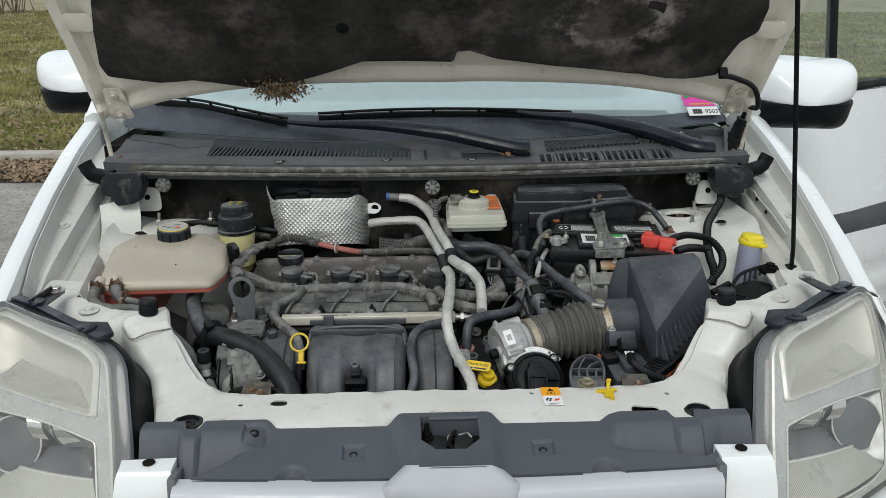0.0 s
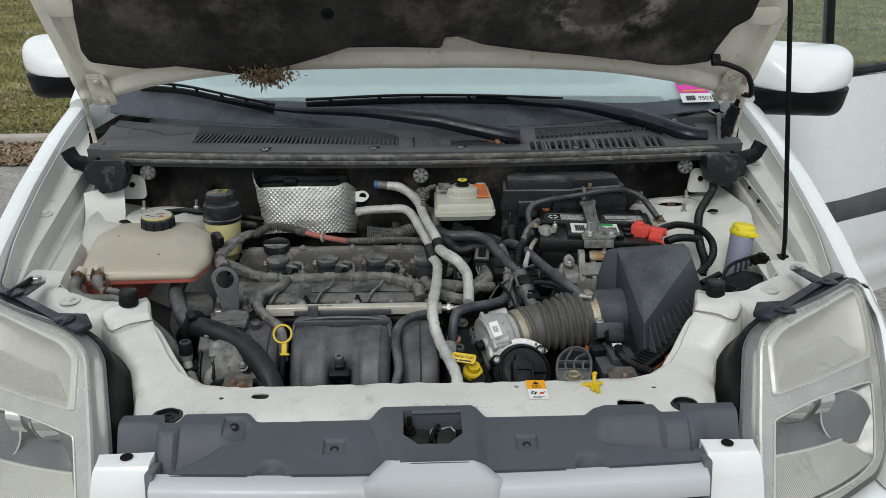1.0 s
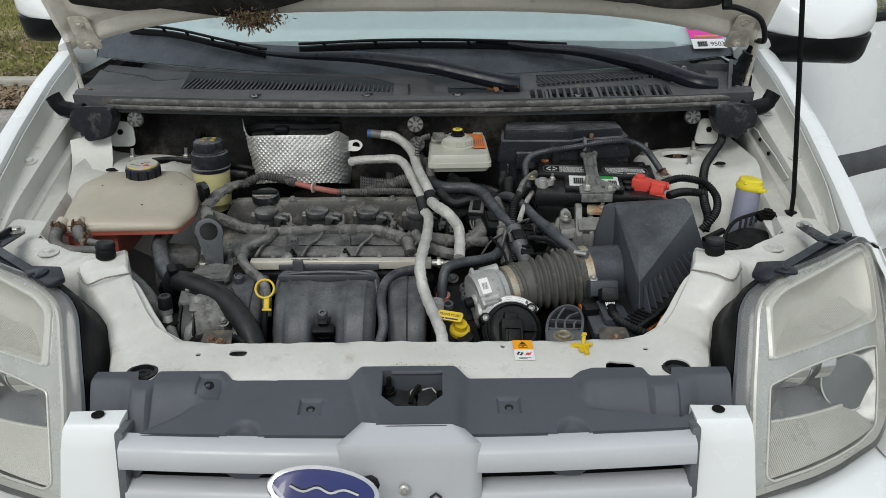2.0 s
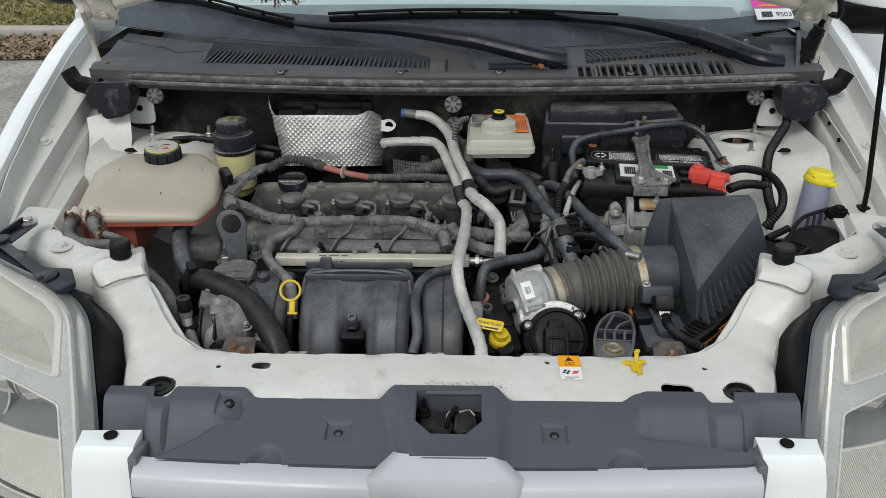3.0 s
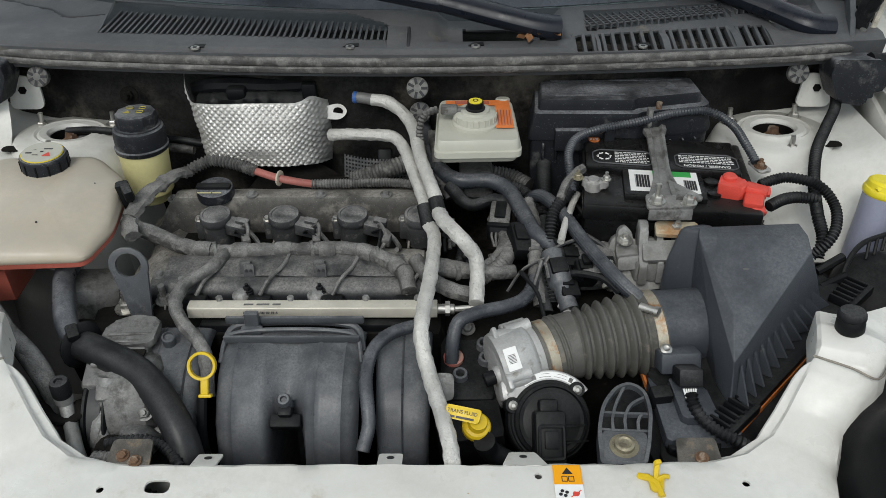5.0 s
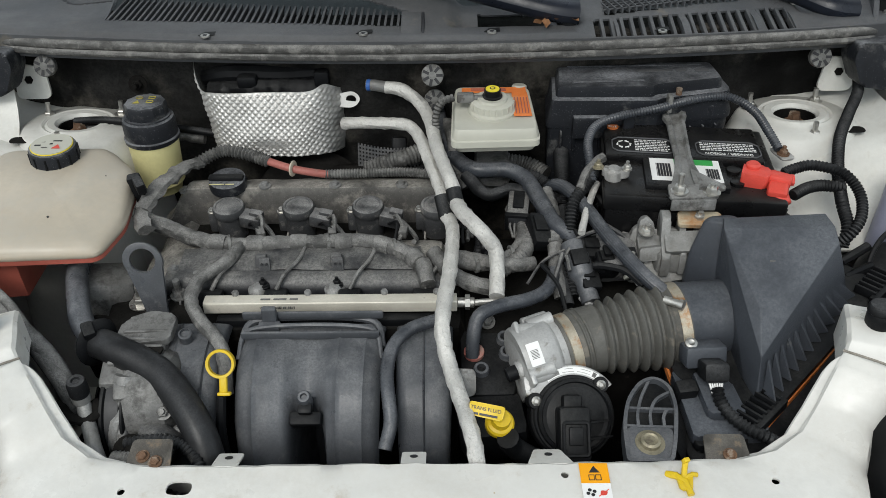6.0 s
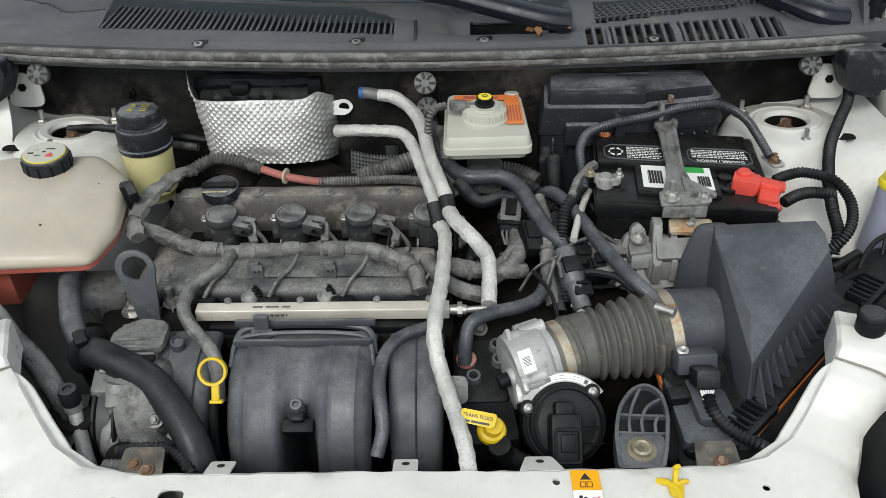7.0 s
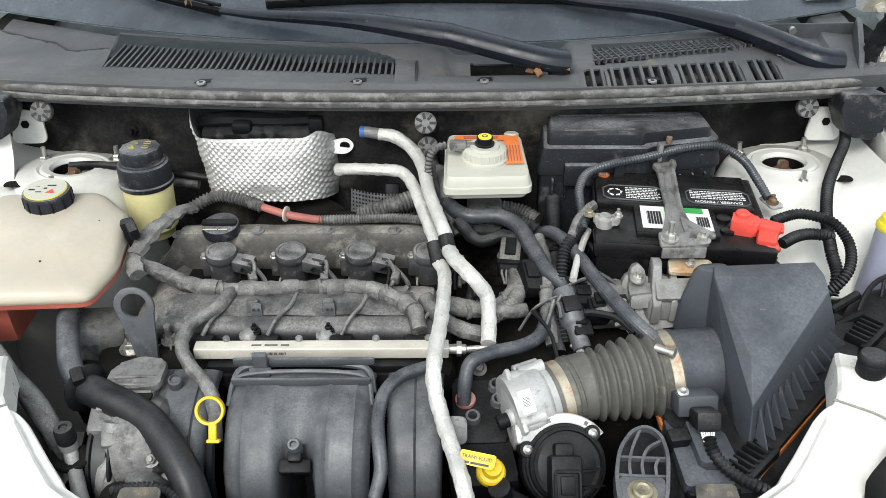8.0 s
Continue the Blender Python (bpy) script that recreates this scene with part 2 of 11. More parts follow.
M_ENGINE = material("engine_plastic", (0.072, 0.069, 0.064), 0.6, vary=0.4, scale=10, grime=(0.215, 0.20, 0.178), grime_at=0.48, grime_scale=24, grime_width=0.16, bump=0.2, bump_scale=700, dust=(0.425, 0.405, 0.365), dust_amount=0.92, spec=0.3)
M_INTAKE = material("intake_plastic", (0.060, 0.064, 0.071), 0.38, vary=0.25, scale=14, grime=(0.10, 0.102, 0.104), grime_at=0.57, grime_scale=34, bump=0.2, bump_scale=700, dust=(0.25, 0.252, 0.256), dust_amount=0.5, spec=0.4)
M_COWL = material("cowl_plastic", (0.080, 0.083, 0.088), 0.62, vary=0.2, scale=7, grime=(0.15, 0.135, 0.11), grime_at=0.6, grime_scale=13, bump=0.25, bump_scale=1100, dust=(0.14, 0.13, 0.12), dust_amount=0.3, spec=0.35)
M_COVER = material("radiator_cover_plastic", (0.076, 0.083, 0.097), 0.6, vary=0.08, scale=5, grime=(0.14, 0.135, 0.13), grime_at=0.68, grime_scale=40, bump=0.2, bump_scale=1400)
M_RUBBER = material("rubber", (0.0085, 0.009, 0.0098), 0.5, vary=0.3, scale=14, grime=(0.055, 0.054, 0.05), grime_at=0.62, grime_scale=40, bump=0.15, bump_scale=500, dust=(0.13, 0.132, 0.134), dust_amount=0.5, spec=0.16)
# film on top paints the hoses' grey-blue sheen over their dust
M_SMOOTH = material("smooth_hose_rubber", (0.034, 0.038, 0.045), 0.33, vary=0.3, scale=14, grime=(0.11, 0.11, 0.108), grime_at=0.58, grime_scale=36, bump=0.12, bump_scale=500, dust=(0.22, 0.225, 0.235), dust_amount=0.65, spec=0.35)
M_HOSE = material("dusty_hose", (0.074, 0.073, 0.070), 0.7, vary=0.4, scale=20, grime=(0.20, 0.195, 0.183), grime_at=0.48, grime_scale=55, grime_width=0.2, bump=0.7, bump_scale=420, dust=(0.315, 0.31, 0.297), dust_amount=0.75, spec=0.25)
M_BELLOWS = material("bellows_rubber", (0.078, 0.076, 0.068), 0.62, vary=0.2, scale=18, grime=(0.17, 0.15, 0.12), grime_at=0.55, grime_scale=32, bump=0.15, dust=DUST, dust_amount=0.45)
# near-black: the shade of holes, gaps and deep parts is in this colour
M_DARK = material("shade_dark_metal", (0.0085, 0.008, 0.0074), 0.8, vary=0.4, scale=14, grime=(0.035, 0.031, 0.026), grime_at=0.6, grime_scale=25, bump=0.4, bump_scale=160, dust=DUST, dust_amount=0.05, spec=0.05)
M_FELT = material("firewall_felt", (0.021, 0.0208, 0.020), 0.95, vary=0.6, scale=11, grime=(0.15, 0.137, 0.115), grime_at=0.47, grime_scale=6, grime_width=0.25, bump=0.7, bump_scale=300, spec=0.03)
M_ALU = material("cast_aluminium", (0.43, 0.43, 0.42), 0.5, metal=0.35, vary=0.2, scale=20, grime=(0.2, 0.185, 0.16), grime_at=0.58, grime_scale=35, bump=0.3, bump_scale=500)
M_DIRTYALU = material("dirty_aluminium", (0.25, 0.25, 0.244), 0.6, metal=0.35, vary=0.4, scale=22, grime=(0.06, 0.056, 0.05), grime_at=0.46, grime_scale=40, grime_width=0.2, bump=0.35, bump_scale=400, dust=DUST, dust_amount=0.4)
M_STEEL = material("zinc_steel", (0.5, 0.49, 0.46), 0.38, metal=0.85, vary=0.2, scale=30, grime=(0.25, 0.2, 0.14), grime_at=0.6, grime_scale=60, bump=0.1)
M_RUST = material("rusty_steel", (0.15, 0.085, 0.05), 0.8, metal=0.2, vary=0.4, scale=40, grime=(0.28, 0.23, 0.18), grime_at=0.52, grime_scale=60, bump=0.4, bump_scale=600)
M_RAIL = material("brass_rail", (0.62, 0.585, 0.50), 0.42, metal=0.25, vary=0.12, scale=20, grime=(0.3, 0.27, 0.22), grime_at=0.62, grime_scale=50, bump=0.08)
M_FOIL = material("embossed_foil", (0.60, 0.59, 0.565), 0.52, metal=0.6, vary=0.1, scale=16, grime=(0.36, 0.34, 0.31), grime_at=0.62, grime_scale=26, bump=0.12, bump_scale=300)
M_WRAP = material("pipe_wrap", (0.54, 0.53, 0.50), 0.55, metal=0.2, vary=0.18, scale=40, grime=(0.30, 0.29, 0.265), grime_at=0.56, grime_scale=300, bump=0.9, bump_scale=260)
M_TANK = material("tank_plastic", (0.465, 0.41, 0.325), 0.4, vary=0.1, scale=6, grime=(0.42, 0.335, 0.235), grime_at=0.52, grime_scale=7, grime_width=0.3, bump=0.05, dust=(0.40, 0.385, 0.345), dust_amount=0.55)
M_COOLANT = material("coolant_red", (0.40, 0.105, 0.075), 0.4, vary=0.2, scale=9, grime=(0.3, 0.13, 0.09), grime_at=0.6, bump=0.05)
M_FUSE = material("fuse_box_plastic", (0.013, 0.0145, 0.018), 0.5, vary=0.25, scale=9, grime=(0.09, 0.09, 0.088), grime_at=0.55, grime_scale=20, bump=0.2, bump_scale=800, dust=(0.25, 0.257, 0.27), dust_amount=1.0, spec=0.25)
M_MILK = material("milky_plastic", (0.47, 0.465, 0.40), 0.4, vary=0.07, scale=9, grime=(0.42, 0.4, 0.32), grime_at=0.64, bump=0.04)
M_AMBER = material("yellowed_plastic", (0.62, 0.57, 0.28), 0.42, vary=0.12, scale=9, grime=(0.3, 0.27, 0.13), grime_at=0.62, bump=0.04)
M_WASH = material("washer_plastic", (0.25, 0.26, 0.34), 0.42, vary=0.1, scale=9, grime=(0.36, 0.37, 0.39), grime_at=0.5, grime_scale=8, grime_width=0.3, bump=0.03)
M_YELLOW = material("yellow_plastic", (0.62, 0.43, 0.015), 0.42, vary=0.12, scale=20, grime=(0.35, 0.26, 0.04), grime_at=0.64, grime_scale=60, bump=0.08)
M_CAPYEL = material("yellow_cap", (0.75, 0.62, 0.03), 0.4, vary=0.06, scale=20, bump=0.05)
M_RED = material("red_plastic", (0.62, 0.07, 0.05), 0.42, vary=0.12, scale=24, grime=(0.3, 0.06, 0.05), grime_at=0.66, bump=0.06)
M_REDHOSE = material("red_hose", (0.34, 0.115, 0.095), 0.6, vary=0.2, scale=24, grime=(0.3, 0.22, 0.18), grime_at=0.55, bump=0.1)
M_ORANGE = material("orange_label", (0.72, 0.2, 0.05), 0.55, vary=0.1, scale=40, grime=(0.6, 0.3, 0.15), grime_at=0.62, bump=0.02)
M_ORANGELAB = material("orange_warning_label", (0.85, 0.36, 0.01), 0.4, vary=0.05, scale=40, bump=0.01)
M_FILTER = material("filter_gasket", (0.55, 0.17, 0.04), 0.7, vary=0.2, scale=60, bump=0.2)
M_LABEL = material("white_label", (0.78, 0.78, 0.76), 0.45, vary=0.04, scale=30, grime=(0.55, 0.53, 0.48), grime_at=0.68, bump=0.01)
M_INK = material("ink", (0.02, 0.02, 0.022), 0.5, vary=0.1, bump=0)
M_BATTERY = material("battery_case", (0.0065, 0.0065, 0.007), 0.32, vary=0.3, scale=12, bump=0.06, bump_scale=900, dust=(0.06, 0.056, 0.05), dust_amount=0.25, spec=0.3)
M_LEAD = material("lead", (0.45, 0.44, 0.42), 0.5, metal=0.6, vary=0.25, scale=50, grime=(0.6, 0.59, 0.56), grime_at=0.55, grime_scale=70, bump=0.3)
M_SILVER = material("silver_paint", (0.49, 0.50, 0.52), 0.48, metal=0.1, vary=0.04, scale=5, bump=0.02)
M_CHROME = material("chrome", (0.8, 0.8, 0.8), 0.08, metal=1.0, vary=0.04, bump=0, spread=0.04)
M_BLUE = material("emblem_blue", (0.008, 0.014, 0.12), 0.15, vary=0.1, bump=0, coat=0.6)
M_REFLECT = material("reflector", (0.53, 0.515, 0.47), 0.42, metal=0.25, vary=0.06, scale=8, bump=0.02, spread=0.08)
M_FLANGE = material("lamp_flange", (0.115, 0.122, 0.13), 0.16, vary=0.15, scale=9, bump=0.02)
M_CLIP = material("grey_clip", (0.15, 0.15, 0.143), 0.6, vary=0.3, scale=60, grime=(0.06, 0.055, 0.05), grime_at=0.5, grime_scale=90, bump=0.2)
M_MIRROR = material("lamp_mirror", (0.24, 0.245, 0.245), 0.40, metal=0.9, vary=0.25, scale=18, bump=0.08, bump_scale=60, spread=0.06)
M_BEZEL = material("lamp_bezel", (0.62, 0.615, 0.585), 0.36, metal=0.25, vary=0.06, scale=8, bump=0.02)
M_FRAME = material("lamp_frame", (0.47, 0.475, 0.465), 0.24, metal=0.45, vary=0.12, scale=12, bump=0.02)
M_GREEN = material("green_label", (0.03, 0.32, 0.06), 0.4, vary=0.08, bump=0)
M_PINK = material("pink_label", (0.72, 0.05, 0.36), 0.45, vary=0.05, bump=0)
M_EPDM = material("fluted_hose_rubber", (0.012, 0.0125, 0.0135), 0.45, vary=0.2, scale=16, grime=(0.05, 0.05, 0.049), grime_at=0.62, grime_scale=40, bump=0.1, bump_scale=500, dust=(0.085, 0.087, 0.09), dust_amount=0.4, spec=0.3)
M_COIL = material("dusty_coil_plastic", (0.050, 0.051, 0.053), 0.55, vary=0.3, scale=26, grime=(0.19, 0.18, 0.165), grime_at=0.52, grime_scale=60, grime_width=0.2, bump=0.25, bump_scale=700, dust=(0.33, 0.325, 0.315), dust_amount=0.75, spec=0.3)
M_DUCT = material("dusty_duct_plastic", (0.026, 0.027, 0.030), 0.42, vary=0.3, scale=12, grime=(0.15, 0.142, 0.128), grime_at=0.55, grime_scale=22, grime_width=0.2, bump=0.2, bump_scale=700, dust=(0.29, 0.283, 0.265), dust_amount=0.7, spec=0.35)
M_CAST = material("oxidised_casting", (0.25, 0.25, 0.24), 0.55, metal=0.25, vary=0.3, scale=26, grime=(0.13, 0.122, 0.105), grime_at=0.53, grime_scale=45, grime_width=0.2, bump=0.35, bump_scale=400)
M_RUSTPLATE = material("rust_stained_plate", (0.46, 0.40, 0.29), 0.6, metal=0.2, vary=0.2, scale=20, grime=(0.36, 0.16, 0.045), grime_at=0.47, grime_scale=24, grime_width=0.2, bump=0.2)
M_BELT = material("worn_belt", (0.035, 0.035, 0.036), 0.5, vary=0.15, scale=16, grime=(0.16, 0.155, 0.14), grime_at=0.6, grime_scale=30, bump=0.1)
M_ZINC = material("yellow_zinc", (0.30, 0.27, 0.19), 0.45, metal=0.5, vary=0.3, scale=40, grime=(0.14, 0.12, 0.09), grime_at=0.55, grime_scale=70, bump=0.1)
M_BRACKET = material("grimy_bracket", (0.10, 0.092, 0.08), 0.65, metal=0.3, vary=0.4, scale=40, grime=(0.20, 0.155, 0.11), grime_at=0.55, grime_scale=60, bump=0.3, bump_scale=500)
M_LINT = material("dry_straw", (0.17, 0.12, 0.07), 0.95, vary=0.5, scale=60, bump=0.2)
M_LEAF = material("dead_leaf", (0.26, 0.13, 0.06), 0.85, vary=0.4, scale=40, bump=0.2)
M_FRITREFLECT = material("ceramic_band", (0.070, 0.079, 0.092), 0.22, vary=0.25, scale=12, grime=(0.10, 0.107, 0.118), grime_at=0.58, grime_scale=60, bump=0, spec=0.3)
M_DASH = material("dashboard", (0.04, 0.042, 0.046), 0.7, vary=0.15, scale=5, bump=0.3, bump_scale=600)


def glass(name, tint, rough=0.0, ior=1.45):
    m = bpy.data.materials.new(name)
    m.use_nodes = True
    p = m.node_tree.nodes["Principled BSDF"]
    p.inputs["Base Color"].default_value = (*tint, 1)
    p.inputs["Roughness"].default_value, p.inputs["IOR"].default_value = rough, ior
    p.inputs["Transmission Weight"].default_value = 1.0
    return m




def thin_lens(name, haze, tint, film, rough=0.12, even=0.5):
    """Thin clear sheet, weathered or carrying a painted reflection: lets light straight through, scatters some of it,
    and shines by its Fresnel gloss.
    """
    m = bpy.data.materials.new(name)
    m.use_nodes = True
    n, l = m.node_tree.nodes, m.node_tree.links
    n.remove(n["Principled BSDF"])
    clear, cloud_, gloss = n.new("ShaderNodeBsdfTransparent"), n.new("ShaderNodeBsdfTranslucent"), n.new("ShaderNodeBsdfGlossy")
    dif = n.new("ShaderNodeBsdfDiffuse")
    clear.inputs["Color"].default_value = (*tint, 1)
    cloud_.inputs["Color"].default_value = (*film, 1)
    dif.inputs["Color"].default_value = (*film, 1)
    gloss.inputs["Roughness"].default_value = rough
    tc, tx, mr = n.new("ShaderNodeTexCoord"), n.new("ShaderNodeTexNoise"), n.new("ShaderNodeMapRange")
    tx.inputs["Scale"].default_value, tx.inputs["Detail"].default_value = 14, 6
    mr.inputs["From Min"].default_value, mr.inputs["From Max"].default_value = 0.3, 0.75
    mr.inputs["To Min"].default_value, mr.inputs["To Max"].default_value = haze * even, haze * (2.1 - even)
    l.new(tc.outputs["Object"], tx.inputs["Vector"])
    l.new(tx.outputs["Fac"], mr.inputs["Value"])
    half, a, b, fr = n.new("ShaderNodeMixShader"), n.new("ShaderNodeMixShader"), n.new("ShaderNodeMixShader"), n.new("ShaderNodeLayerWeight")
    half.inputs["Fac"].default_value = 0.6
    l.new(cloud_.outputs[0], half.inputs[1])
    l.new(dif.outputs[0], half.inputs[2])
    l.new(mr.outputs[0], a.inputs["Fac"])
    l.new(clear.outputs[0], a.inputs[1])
    l.new(half.outputs[0], a.inputs[2])
    fr.inputs["Blend"].default_value = 0.5
    power, add = n.new("ShaderNodeMath"), n.new("ShaderNodeMath")
    power.operation, add.operation = "POWER", "MULTIPLY_ADD"
    power.inputs[1].default_value = 5.0
    add.inputs[1].default_value, add.inputs[2].default_value = 0.9, 0.04
    l.new(fr.outputs["Facing"], power.inputs[0])
    l.new(power.outputs[0], add.inputs[0])
    l.new(add.outputs[0], b.inputs["Fac"])
    l.new(a.outputs[0], b.inputs[1])
    l.new(gloss.outputs[0], b.inputs[2])
    l.new(b.outputs[0], n["Material Output"].inputs["Surface"])
    return m


M_LENS = thin_lens("hazed_lens", 0.10, (0.95, 0.95, 0.93), (0.78, 0.77, 0.72))
# the heavy pale-blue haze paints the sky's reflection onto the glass
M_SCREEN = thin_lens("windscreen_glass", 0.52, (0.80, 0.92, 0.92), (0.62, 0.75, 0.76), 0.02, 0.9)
M_PANE = thin_lens("door_glass", 0.03, (0.86, 0.90, 0.88), (0.5, 0.5, 0.5), 0.01)

# ---------------------------------------------------------------- ground and distance
M_ASPHALT = material("old_asphalt", (0.29, 0.275, 0.25), 0.9, vary=0.3, scale=3, grime=(0.14, 0.115, 0.09), grime_at=0.5, grime_scale=30, bump=0.6, bump_scale=160)
M_KERB = material("kerb_concrete", (0.40, 0.37, 0.32), 0.9, vary=0.15, scale=4, grime=(0.24, 0.21, 0.17), grime_at=0.56, grime_scale=9, bump=0.5, bump_scale=120)
M_SOIL = material("lawn_soil", (0.27, 0.225, 0.13), 0.95, vary=0.4, scale=2, grime=(0.15, 0.16, 0.06), grime_at=0.48, grime_scale=3, grime_width=0.2, bump=0.5, bump_scale=40)
M_GRASS = material("grass_blade", (0.23, 0.225, 0.075), 0.8, vary=0.5, scale=1.2, grime=(0.36, 0.30, 0.16), grime_at=0.52, grime_scale=1.5, grime_width=0.2, bump=0)
M_LITTER = material("leaf_litter", (0.24, 0.17, 0.105), 0.9, vary=0.4, scale=3, grime=(0.4, 0.33, 0.25), grime_at=0.55, grime_scale=5, bump=0)
M_TWIG = material("bare_twig", (0.16, 0.125, 0.095), 0.9, vary=0.35, scale=5, bump=0.2)

rng = random.Random(4)
bm = B()
sheet(bm, lambda u, v: (-120 + 240 * u, -60 + 240 * v, 0), 2, 2)
lone("ground", bm, M_SOIL, "dull green lawn with bare soil reaching the distance", "lawn", kind="structure")
bm = B()
sheet(bm, lambda u, v: (-60 + 120 * u, -30 + 35.85 * v, 0.012 + 0.004 * math.sin(u * 90) * math.sin(v * 40)), 40, 12)
lone("road", bm, M_ASPHALT, "worn grey asphalt under and around the van", "road", kind="structure")
for i in range(14):
    bm = B()
    x0 = -15.0 + i * 2.44
    box(bm, (x0 + 1.21, 6.12, 0.03), (2.41, 0.16, 0.10), 0.02)
    k = lone("kerb", bm, M_KERB, "weathered concrete kerb stone at the edge of the lawn", "kerb", "kerb stones", kind="structure")


def scatter(name, spots, make, mat, label, category):
    """One mesh of many small pieces; spots: (count, x0, x1, y0, y1)."""
    verts, faces = [], []
    for count, x0, x1, y0, y1 in spots:
        for _ in range(count):
            y = y0 + (y1 - y0) * rng.random() ** 1.6
            w = (y + 1.04)
            lo, hi = x0 * w, x1 * w
            make(lo + (hi - lo) * rng.random(), y, verts, faces)
    me = bpy.data.meshes.new(name)
    me.from_pydata(verts, [], faces)
    me.materials.append(mat)
    return tagged(new(name, me), label, category, kind="stuff")


def blade(x, y, verts, faces):
    n = noise.noise((x * 0.6, y * 0.6, 0))
    if n < -0.25 and rng.random() < 0.6:
        return
    for _ in range(3):
        a, h, w = rng.random() * 6.28, 0.03 + 0.05 * rng.random(), 0.004 + 0.004 * rng.random() * (1 + y * 0.1)
        bx, by = x + rng.uniform(-0.03, 0.03), y + rng.uniform(-0.03, 0.03)
        dx, dy, tx, ty = math.cos(a) * w, math.sin(a) * w, rng.uniform(-0.05, 0.05), rng.uniform(-0.05, 0.05)
        i = len(verts)
        verts.extend(((bx - dx, by - dy, 0), (bx + dx, by + dy, 0), (bx + tx, by + ty, h)))
        faces.append((i, i + 1, i + 2))


def litter(x, y, verts, faces):
    s, a, t = (0.012 if y < 6.1 else 0.02) + 0.03 * rng.random(), rng.random() * 6.28, rng.uniform(-0.025, 0.025)
    c, d, z = math.cos(a) * s, math.sin(a) * s, (0.02 if y < 6.02 else 0.03)
    i = len(verts)
    verts.extend(((x - c, y - d, z), (x + d * 0.5, y - c * 0.5, z + 0.015 + t * 0.5), (x + c, y + d, z + 0.012 + abs(t)), (x - d * 0.5, y + c * 0.5, z + 0.01)))
    faces.append((i, i + 1, i + 2, i + 3))


grass = scatter("grass", [(26000, -0.62, -0.36, 6.25, 34), (20000, 0.36, 0.62, 6.25, 30)], blade, M_GRASS, "short patchy spring grass, part green part straw", "grass")
leaves = scatter("fallen_leaves", [(900, -0.62, -0.36, 6.2, 9), (2600, -0.62, -0.36, 22, 36), (2600, -0.62, -0.36, 5.3, 6.03), (500, 0.36, 0.62, 7, 20)], litter, M_LITTER,
                 "brown dry leaves strewn over lawn and gutter", "leaves")


def thicket(name, x, y):
    """A bare shrub: stems that fork into fine twigs."""
    verts_bm = B()
    for s in range(16):
        a, ln = rng.random() * 6.28, 1.2 + 1.3 * rng.random()
        p0 = Vector((x + rng.uniform(-1, 1), y + rng.uniform(-0.6, 0.6), 0))
        p1 = p0 + Vector((math.cos(a) * 0.3, math.sin(a) * 0.3, ln * 0.55))
        p2 = p1 + Vector((rng.uniform(-0.4, 0.4), rng.uniform(-0.3, 0.3), ln * 0.5))
        tube(verts_bm, [p0, p1, p2], 0.022, 5, 0.4, r2=0.006)
        for t in range(7):
            q = mix3(p0, p2, 0.3 + 0.1 * t)
            tube(verts_bm, [q, q + Vector((rng.uniform(-0.5, 0.5), rng.uniform(-0.3, 0.3), rng.uniform(0.15, 0.6)))], 0.008, 4, 0.5, r2=0.003)
    t = thing(name, (x, y, 0), "bare brown shrub with thin forking twigs", "shrub", "bare shrubs")
    part("twigs", verts_bm, M_TWIG, t)


for i in range(9):
    thicket("bare_shrub", -11.2 - i * 1.3, 32 + rng.uniform(-0.8, 1.5))

# ---------------------------------------------------------------- the van
van = thing("van", (0, 2.2, 0), "white compact delivery van with its hood propped open", "van")

RIDGE = [(0.30, 0.742, 1.006), (0.45, 0.762, 1.050), (0.65, 0.782, 1.108), (0.85, 0.795, 1.163), (1.05, 0.803, 1.207), (1.22, 0.808, 1.238)]


def ridge(y):
    for a, b in zip(RIDGE, RIDGE[1:]):
        if y <= b[0] or b is RIDGE[-1]:
            t = (y - a[0]) / (b[0] - a[0])
            return a[1] + (b[1] - a[1]) * t, a[2] + (b[2] - a[2]) * t


def fender_bm(s):
    bm = B()
    secs = []
    for i in range(25):
        y = 0.30 + 0.92 * i / 24
        x, z = ridge(y)
        f = sstep(0.30, 0.42, y)
        pts = [(x - 0.015, z - 0.048), (x - 0.0145, z - 0.010), (x - 0.012, z - 0.003), (x - 0.005, z), (x + 0.012, z - 0.002), (x + 0.024, z - 0.009),
               (x + 0.033, z - 0.030), (x + 0.040, z - 0.085), (x + 0.058, z - 0.20), (0.870, 0.62), (0.865, 0.34)]
        secs.append([(s * px, y + (0.0 if k < 6 else -0.06 * (1 - f) * (k - 5) / 5), pz) for k, (px, pz) in enumerate(pts)])
    loft(bm, secs, closed=False)
    bmesh.ops.recalc_face_normals(bm, faces=bm.faces)
    bmesh.ops.solidify(bm, geom=bm.faces[:], thickness=0.0025)
    return bm


def mix(a, b, t):
    return a + (b - a) * t


